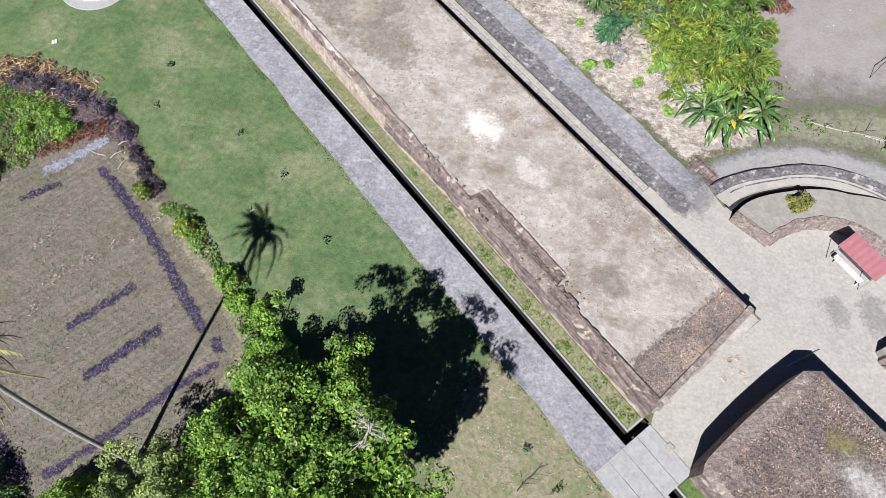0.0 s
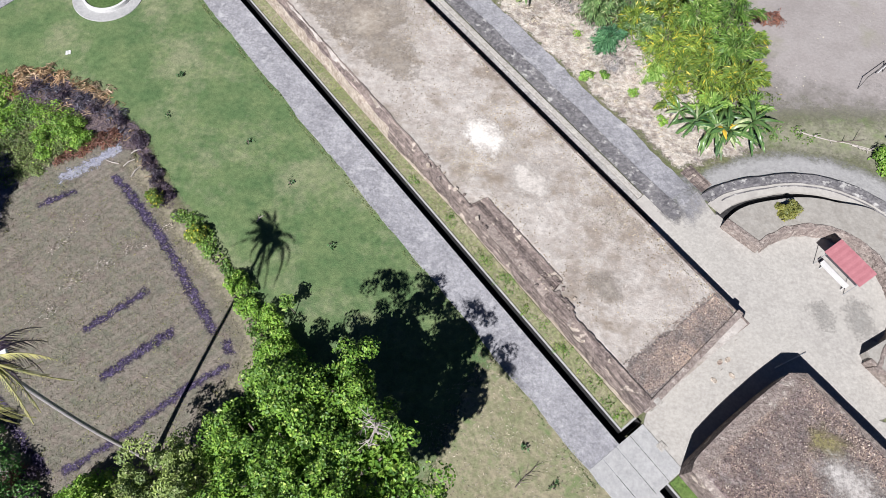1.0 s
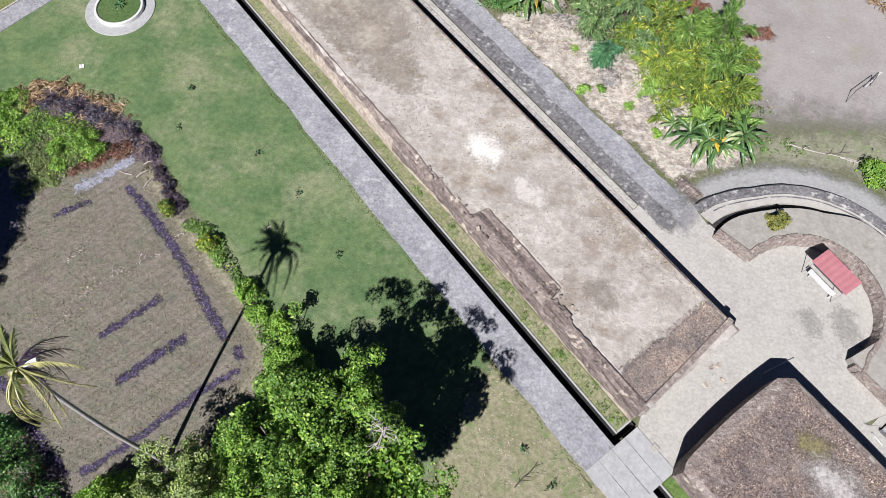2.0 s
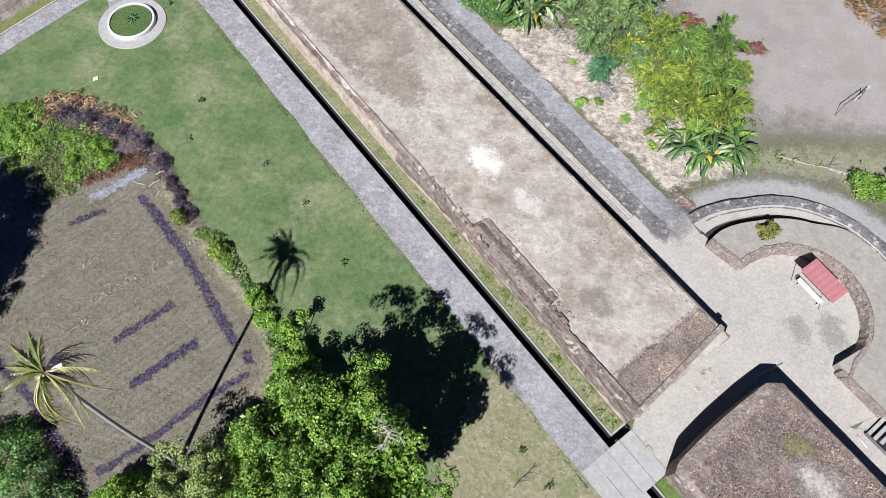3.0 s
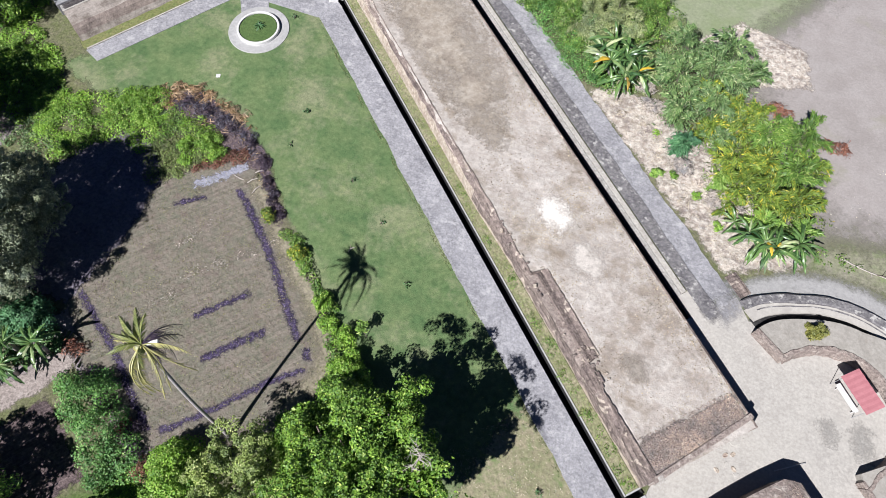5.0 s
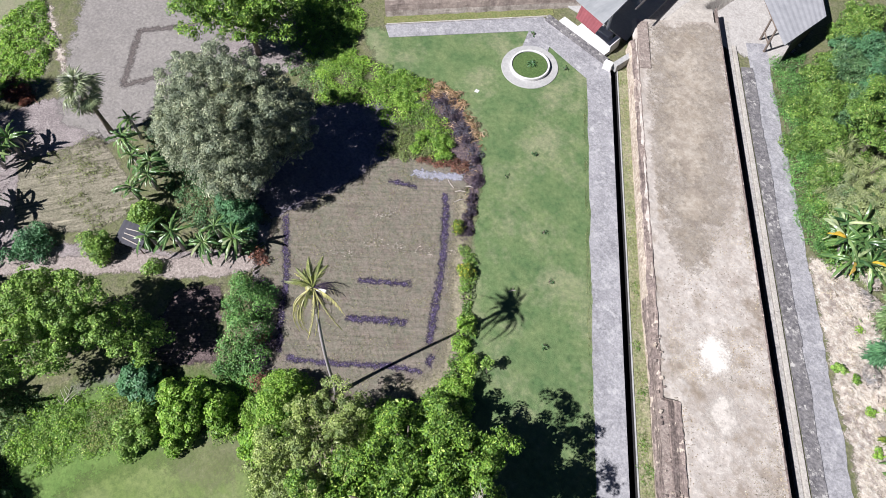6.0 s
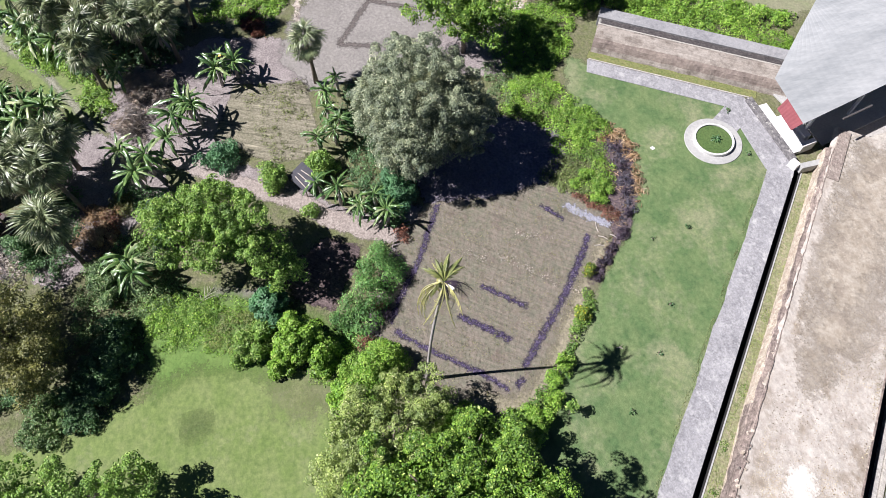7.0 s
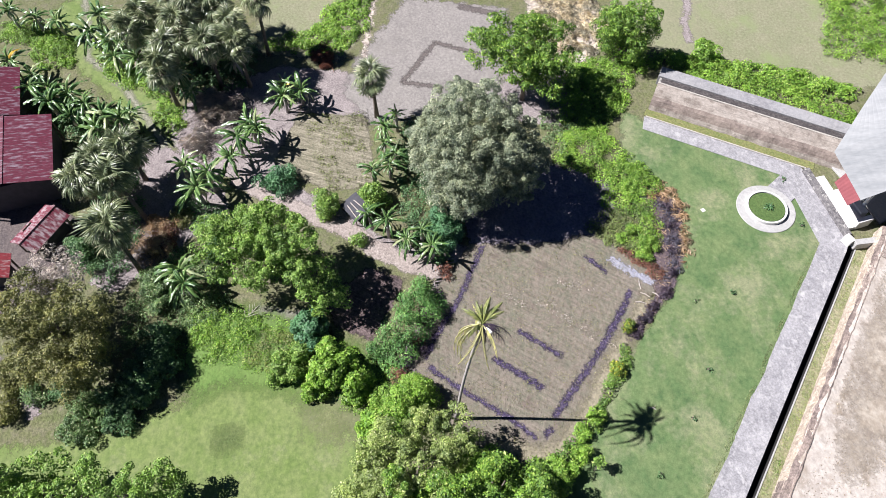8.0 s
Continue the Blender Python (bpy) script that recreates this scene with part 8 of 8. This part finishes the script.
# dead wood
def dead_branch(x, y, turn, length, label, name="dead_branch", thick=0.045, mat=None, twigs=6, spread=1.0):
    t = thing(name, x, y, 0, turn, label, "branch")
    bend = [(u * length, 0.05 * length * noise.noise((u * 3, x, 1.0)), 0.10 + 0.05 * noise.noise((u * 4, y, 2.0))) for u in np.linspace(-0.5, 0.5, 6)]
    link("limb", *tube(bend, np.linspace(thick, 0.4 * thick, 6), 6), mat or M["dead_wood"], t)
    for k in range(twigs):
        p = np.array(bend[1 + k % 4])
        e = p + np.array([rng.uniform(0.2, 0.8), rng.choice([-1, 1]) * rng.uniform(0.25, 0.8), rng.uniform(0.0, 0.4)]) * spread
        e[2] = max(e[2], 0.03)
        link("twig", *tube([p, (p + e) / 2 + (0, 0, 0.05), e], [0.6 * thick, 0.4 * thick, 0.15 * thick], 5), mat or M["dead_wood"], t)
    return t


dead_branch(20.1, 23.75, -7, 4.6, "long bleached fallen branch lying in thin grass", twigs=2, spread=0.7)
dead_branch(20.9, 23.9, 14, 1.7, "dark forked dead branch beside the bleached one", mat=M["bark"], thick=0.04, twigs=3)
dead_branch(21.6, 23.45, -12, 1.3, "short pale broken branch in thin grass", thick=0.06, twigs=5, spread=0.5)
dead_branch(4.1, 1.9, 52, 1.7, "small dark fallen branch on straw-coloured grass", mat=M["bark"], thick=0.03, spread=0.7)

dead_branch(-24.2, -14.2, 130, 1.6, "pale dry stick in the grass")


def dry_stick(x, y, turn, length, label):
    t = thing("dry_stick", x, y, 0, turn, label, "stick")
    v, f = tube([(-length / 2, 0, 0.05), (0, 0.06, 0.08), (length / 2, 0, 0.05)], [0.035, 0.045, 0.02], 5)
    link("stick", v, f, M["dead_wood"], t)
    v, f = tube([(0, 0.06, 0.08), (0.25 * length, 0.3, 0.2)], [0.03, 0.01], 5)
    link("twig", v, f, M["bark"], t)
    return t


for x, y, turn, length in ((-21.9, 15.3, 172, 0.9), (-20.9, 15.4, 50, 0.8), (-20.3, 14.9, 70, 0.9), (-20.8, 16.2, 40, 0.6), (-12.3, 13.1, 60, 0.5)):
    dry_stick(x, y, turn, length, "dry stick lying at the plot's corner")
scrap = thing("paper_scrap", -27.7, 22.6, 0.0, 20, "white crumpled scrap lying on the lawn", "scrap")
bm = bmesh.new()
bmesh.ops.create_grid(bm, x_segments=5, y_segments=4, size=0.16)
for q in bm.verts:
    q.co.z = 0.05 + 0.05 * noise.noise((q.co.x * 14, q.co.y * 14, 2.0))
bmesh.ops.solidify(bm, geom=bm.faces[:], thickness=0.006)
part("sheet", bm, M["white"], scrap)
for x, y, turn, length in ((6.6, -2.2, 100, 1.6), (7.2, -1.6, 20, 1.1)):
    dead_branch(x, y, turn, length, "dark dead twigs on straw-coloured grass")

tree(-27.1, -29.2, [(-27.8, -27.0, 3.8, 1.9, 1.9, 1.5), (-26.5, -28.2, 3.4, 1.6, 1.6, 1.4)], M["leaf_twig"], "thin tree with grey-brown half-bare twigs", leaf=0.24, width=0.05, trunk=0.2, per_area=1.0, radius=0.5, per_clump=26)
shrub(-22.7, -20.8, 0.8, 0.7, 0.9, M["leaf_straw"], "clump of pale dead leaves in the shade", 0.5, 0.07, 3.0, 12, droop=0.4)
shrub(-33.1, -21.3, 1.4, 1.2, 0.8, M["leaf_dry"], "orange-brown dry bush on bare earth", 0.24, 0.07)
shrub(-33.6, -19.6, 1.2, 1.0, 0.7, M["leaf_brown"], "yellow-brown dry bush on bare earth", 0.22, 0.07)
shrub(-32.2, -20.4, 1.5, 0.9, 0.6, M["leaf_rust"], "rust-brown dry bush on bare earth", 0.22, 0.06)
shrub(-45.9, -17.3, 1.8, 1.6, 1.8, M["leaf_twig"], "leafless grey twiggy shrub", 0.55, 0.03, 1.6, 20)
shrub(-44.9, -15.9, 1.5, 1.4, 1.4, M["leaf_twig"], "leafless grey twiggy shrub", 0.55, 0.03, 1.6, 20)
thicket("creepers", [(-48.5, -22.4), (-45.1, -21.2), (-44.3, -20.4), (-46.4, -20.3), (-48.0, -21.6)], 0.6, M["leaf_vine"], "bright green creepers beside the footpath", 9.0, 0.2, 0.13)
thicket("creepers", [(-56.5, -29.0), (-51.9, -27.5), (-48.8, -24.4), (-50.7, -24.3), (-55.0, -27.0), (-56.8, -28.5)], 0.5, M["leaf_vine"], "bright green creepers beside the footpath", 9.0, 0.2, 0.13)
thicket("creepers", [(-61.4, -38.6), (-58.4, -38.1), (-55.4, -31.8), (-56.4, -30.6), (-60.3, -34.1)], 0.5, M["leaf_vine"], "bright green creepers beside the footpath", 9.0, 0.2, 0.13)
thicket("creepers", [(-24.7, -18.7), (-22.0, -18.8), (-20.8, -17.2), (-21.3, -14.8), (-22.8, -13.1), (-24.8, -14.8)], 0.35, M["leaf_vine"], "fresh green creepers at the meadow's edge", 8.0, 0.16, 0.1)


# ---- loose litter, grit and grass ----
def scattered(name, n, inside, height, mat, length, width, label, category, flat=3.0, lift=0.004):
    """Many small flakes strewn over a surface; inside(s, w) tells how likely one lies there."""
    (s0, s1), (w0, w1), chance = inside
    s, w = rng.uniform(s0, s1, n), rng.uniform(w0, w1, n)
    keep = rng.uniform(size=n) < np.array([chance(a, b) for a, b in zip(s, w)])
    s, w = s[keep], w[keep]
    p = ORIGIN + s[:, None] * ALONG + w[:, None] * ACROSS
    v, t = leaves(np.c_[p, np.full(len(p), height + lift + 0.2 * width)], on_ball(len(p), flat), length, width, fold=0.15, droop=0.0)
    v[:, 2] = np.maximum(v[:, 2], height + 0.003)
    return cloud(name, v, t, mat, None, label, category=category, kind="stuff")


scattered("dry_leaves", 42000, ((-24, -3.3), (1.7, 8.6), lambda s, w: (1.0 if s > -12 else 0.4) * (0.75 + 0.6 * noise.noise((s * 0.5, w * 0.5, 1.0)))), HB + 0.03, M["leaf_flake"], 0.11, 0.06, "dry leaf flakes strewn over the block", "litter")
scattered("dry_leaves", 8000, ((0.6, 2.5), (2.4, 8.7), lambda s, w: 0.9 if s < 2.2 else 0.25), TOP + 0.052, M["leaf_flake"], 0.10, 0.055, "dry leaf flakes strewn at the rampart's end", "litter")
scattered("soil_grit", 34000, ((2.3, 46.0), (2.6, 8.6), lambda s, w: max(0.04, 0.2 + 1.5 * noise.noise((s * 0.16, w * 0.25, 6.0)))), TOP + 0.0, M["grit"], 0.075, 0.05, "scattered clods and grit on the soil", "grit")
scattered("strip_tufts", 9000, ((0.4, 41), (0.62, 1.45), lambda s, w: max(0.0, 0.25 + 1.6 * noise.noise((s * 0.8, w * 1.4, 2.0)))), 0.02, M["leaf_grass"], 0.14, 0.04, "tufts of green grass in the strip", "grass", 0.6)
scattered("straw_tufts", 7000, ((-14, 7), (-8.0, -2.2), lambda s, w: max(0.05, 0.3 + 1.2 * noise.noise((s * 0.6, w * 0.6, 3.0)))), 0.014, M["leaf_straw"], 0.16, 0.035, "tufts of pale dry grass beside the path", "grass", 0.8)

scattered("brown_clods", 5000, ((2.4, 46.0), (2.7, 8.7), lambda s, w: max(0.05, 0.22 + 1.3 * noise.noise((s * 0.2, w * 0.3, 11.0)) + (0.25 if s > 20 else 0.0))), TOP + 0.0, M["clod"], 0.10, 0.07, "brown clods and dry dung bits on the soil", "clods")
scattered("edge_stones", 1500, ((0.8, 46.0), (8.45, 8.82), lambda s, w: max(0.0, 0.3 + noise.noise((s * 0.5, w, 8.0)))), TOP + 0.0, M["grit"], 0.13, 0.09, "pale broken stones along the rampart's edge", "stones", 1.5)
scattered("edge_grass", 6000, ((-1.0, 41.0), (-2.35, -1.80), lambda s, w: max(0.0, min(1.0, (-w - 1.80) * 3.0) * (0.5 + 1.3 * noise.noise((s * 0.7, w * 2.0, 4.0))))), 0.03, M["leaf_turf"], 0.13, 0.035, "grass blades creeping over the path's worn edge", "grass", 0.7)
thicket("creepers", [(-43.6, 14.3), (-46.1, 16.4), (-46.7, 22.7), (-44.5, 22.8), (-40.2, 19.6), (-36.9, 16.5), (-36.8, 13.3)], 0.4, M["leaf_vine"], "bright green creepers beside the north rampart", 8.0, 0.22, 0.14)
thicket("creepers", [(-44.9, 25.6), (-44.6, 29.4), (-40.0, 36.0), (-35.4, 40.3), (-33.8, 38.5), (-37.5, 33.7), (-43.2, 26.0)], 0.5, M["leaf_vine"], "bright green creepers along the outer walk", 8.0, 0.22, 0.14)
thicket("undergrowth", [(-41.1, 11.8), (-43.5, 15.1), (-37.7, 15.7), (-34.2, 13.2), (-36.4, 11.2)], 0.4, M["leaf_blue"], "grey-green undergrowth in the shade of trees", 3.5, 0.24, 0.12)

for x, y, r in ((3.6, 31.6, 0.7), (2.4, 33.0, 0.6), (8.6, 26.6, 0.7), (9.4, 25.4, 0.6), (10.6, 24.9, 0.5), (6.6, 27.2, 0.5)):
    shrub(x, y, r * 1.25, r, 0.7, M["leaf_twig"], "tangle of dry grey twigs on pale sand", 0.55, 0.04, 3.6, 14, "twigs", "twig_heap", radius=0.3)
for x, y, r in ((6.2, 26.4, 0.3), (4.2, 29.4, 0.3), (9.8, 23.4, 0.35), (8.0, 25.2, 0.25)):
    shrub(x, y, r, r, 0.3, M["leaf_vine"], "small green weed on pale sand", 0.14, 0.08, 6.0, 14, "weed", "sand_weed", radius=0.16)

thicket("undergrowth", [(-12.0, 42.8), (-8.8, 45.9), (-3.1, 41.5), (0.8, 43.5), (3.7, 40.8), (3.4, 37.3), (1.6, 32.2), (-0.3, 31.5), (-4.9, 35.2)], 0.8, M["leaf_mid"], "tangled green undergrowth outside the path", 7.0, 0.22, 0.13)
for x, y, r, h, m in ((-4.4, 38.9, 0.9, 1.0, "leaf_sage"), (-1.4, 37.0, 1.5, 1.4, "leaf_blue"), (0.6, 39.8, 1.1, 1.4, "leaf_mid"), (-7.5, 39.8, 1.3, 1.2, "leaf_mid"), (3.7, 39.3, 1.1, 0.9, "leaf_sage"), (-3.1, 44.8, 2.0, 2.2, "leaf_dark")):
    shrub(x, y, r, r, h, M[m], "leafy shrub in the tangle outside the path", 0.22, 0.12)

for x, y, r, m in ((-23.4, -0.3, 0.6, "leaf_purple"), (-21.9, -1.4, 0.7, "leaf_purple"), (-20.2, -2.3, 0.7, "leaf_rust"), (-18.5, -3.1, 0.6, "leaf_purple"), (-25.2, 0.8, 0.6, "leaf_rust"), (-17.5, -3.8, 0.6, "leaf_rust"), (-19.2, -2.2, 0.5, "leaf_purple")):
    shrub(x, y, r, r, 0.5, M[m], "dark dry bush on the bank beside the plot", 0.26, 0.05, 2.5, 18, "shrub", "dry_shrub", radius=0.3)
for x, y, r, h, m in ((-19.6, -30.7, 1.2, 1.0, "leaf_brown"), (-20.2, -28.8, 1.1, 0.8, "leaf_blue"), (-20.3, -26.9, 1.2, 0.9, "leaf_dark"), (-22.1, -30.7, 1.3, 1.2, "leaf_brown"), (-18.8, -25.6, 0.9, 0.7, "leaf_blue")):
    shrub(x, y, r, r, h, M[m], "low grey-green shrub beside the meadow", 0.2, 0.1)


def strewn(name, n, outline, height, mat, length, width, label, category, flat=2.0):
    """Many small flakes strewn inside an outline."""
    outline = np.asarray(outline, float)
    p = rng.uniform(outline.min(0), outline.max(0), (n, 2))
    p = p[signed(p, outline) > 0.1]
    thin = np.array([0.5 + 0.9 * noise.noise((q[0] * 0.35, q[1] * 0.35, 4.0)) for q in p])
    p = p[rng.uniform(size=len(p)) < thin]
    v, t = leaves(np.c_[p, np.full(len(p), height + 0.25 * width)], on_ball(len(p), flat), length, width, fold=0.2, droop=0.0)
    v[:, 2] = np.maximum(v[:, 2], height + 0.003)
    return cloud(name, v, t, mat, None, label, category=category, kind="stuff")


thicket("weeds", [(15.4, 24.3), (16.6, 24.6), (18.4, 24.4), (19.3, 23.9), (18.2, 23.4), (16.0, 23.3)], 0.3, M["leaf_mid"], "thin green weeds along the fallen branch", 4.0, 0.16, 0.07, "weeds", 14, 0.25)
thicket("weeds", [(14.8, 26.4), (16.6, 26.9), (17.2, 25.9), (15.2, 25.2)], 0.35, M["leaf_bamboo"], "loose yellow-green sprays beside the pitch", 2.5, 0.22, 0.05, "weeds", 14, 0.3)
strewn("pebbles", 260, [(15.5, 24.5), (15.0, 30), (24, 36), (30, 34), (27, 24.5)], 0.012, M["pebble"], 0.11, 0.07, "pale pebbles and scraps on the bare pitch", "pebbles")
strewn("straw_bits", 1800, [fw(7.0, -2.4), fw(-12, -2.3), (8.5, -8), (2.0, -3.0), (0.0, 1.0)], 0.03, M["leaf_straw"], 0.13, 0.04, "pale straw bits in the thin grass", "straw", 1.2)
strewn("sand_litter", 5200, [fw(25, 13.6), fw(9.5, 13.9), (15.0, 22.6), (12.0, 25.8), (8.0, 29.4), (3.6, 30.6), (1.2, 32.4)], 0.02, M["leaf_straw"], 0.30, 0.035, "dry twigs and leaf bits strewn over sand", "litter", 1.0)
strewn("field_straw", 9000, FIELD, 0.03, M["field_grit"], 0.20, 0.032, "dry straw bits on the plot", "straw", 0.8)
for x, y, r, h, m in ((8.7, 32.7, 1.1, 2.2, "leaf_bamboo"), (8.4, 29.8, 1.0, 1.9, "leaf_blue"), (10.5, 33.0, 1.0, 1.8, "leaf_bamboo"), (15.0, 27.4, 0.8, 1.3, "leaf_bamboo"), (15.0, 30.2, 0.9, 1.3, "leaf_bamboo"), (14.9, 25.0, 0.8, 1.2, "leaf_lime"), (12.4, 24.5, 1.0, 1.4, "leaf_lime"), (9.0, 27.0, 0.8, 1.2, "leaf_lime"), (10.2, 25.0, 0.7, 1.0, "leaf_bamboo"), (6.4, 33.0, 1.2, 2.6, "leaf_bamboo"), (3.4, 35.0, 1.0, 1.6, "leaf_blue"), (9.6, 36.6, 1.0, 1.6, "leaf_blue"), (7.4, 30.2, 1.0, 2.2, "leaf_bamboo"), (12.6, 32.8, 0.8, 1.4, "leaf_lime")):
    feathery(x, y, r, h, M[m], "loose feathery shrub with arching sprays", int(14 * r))
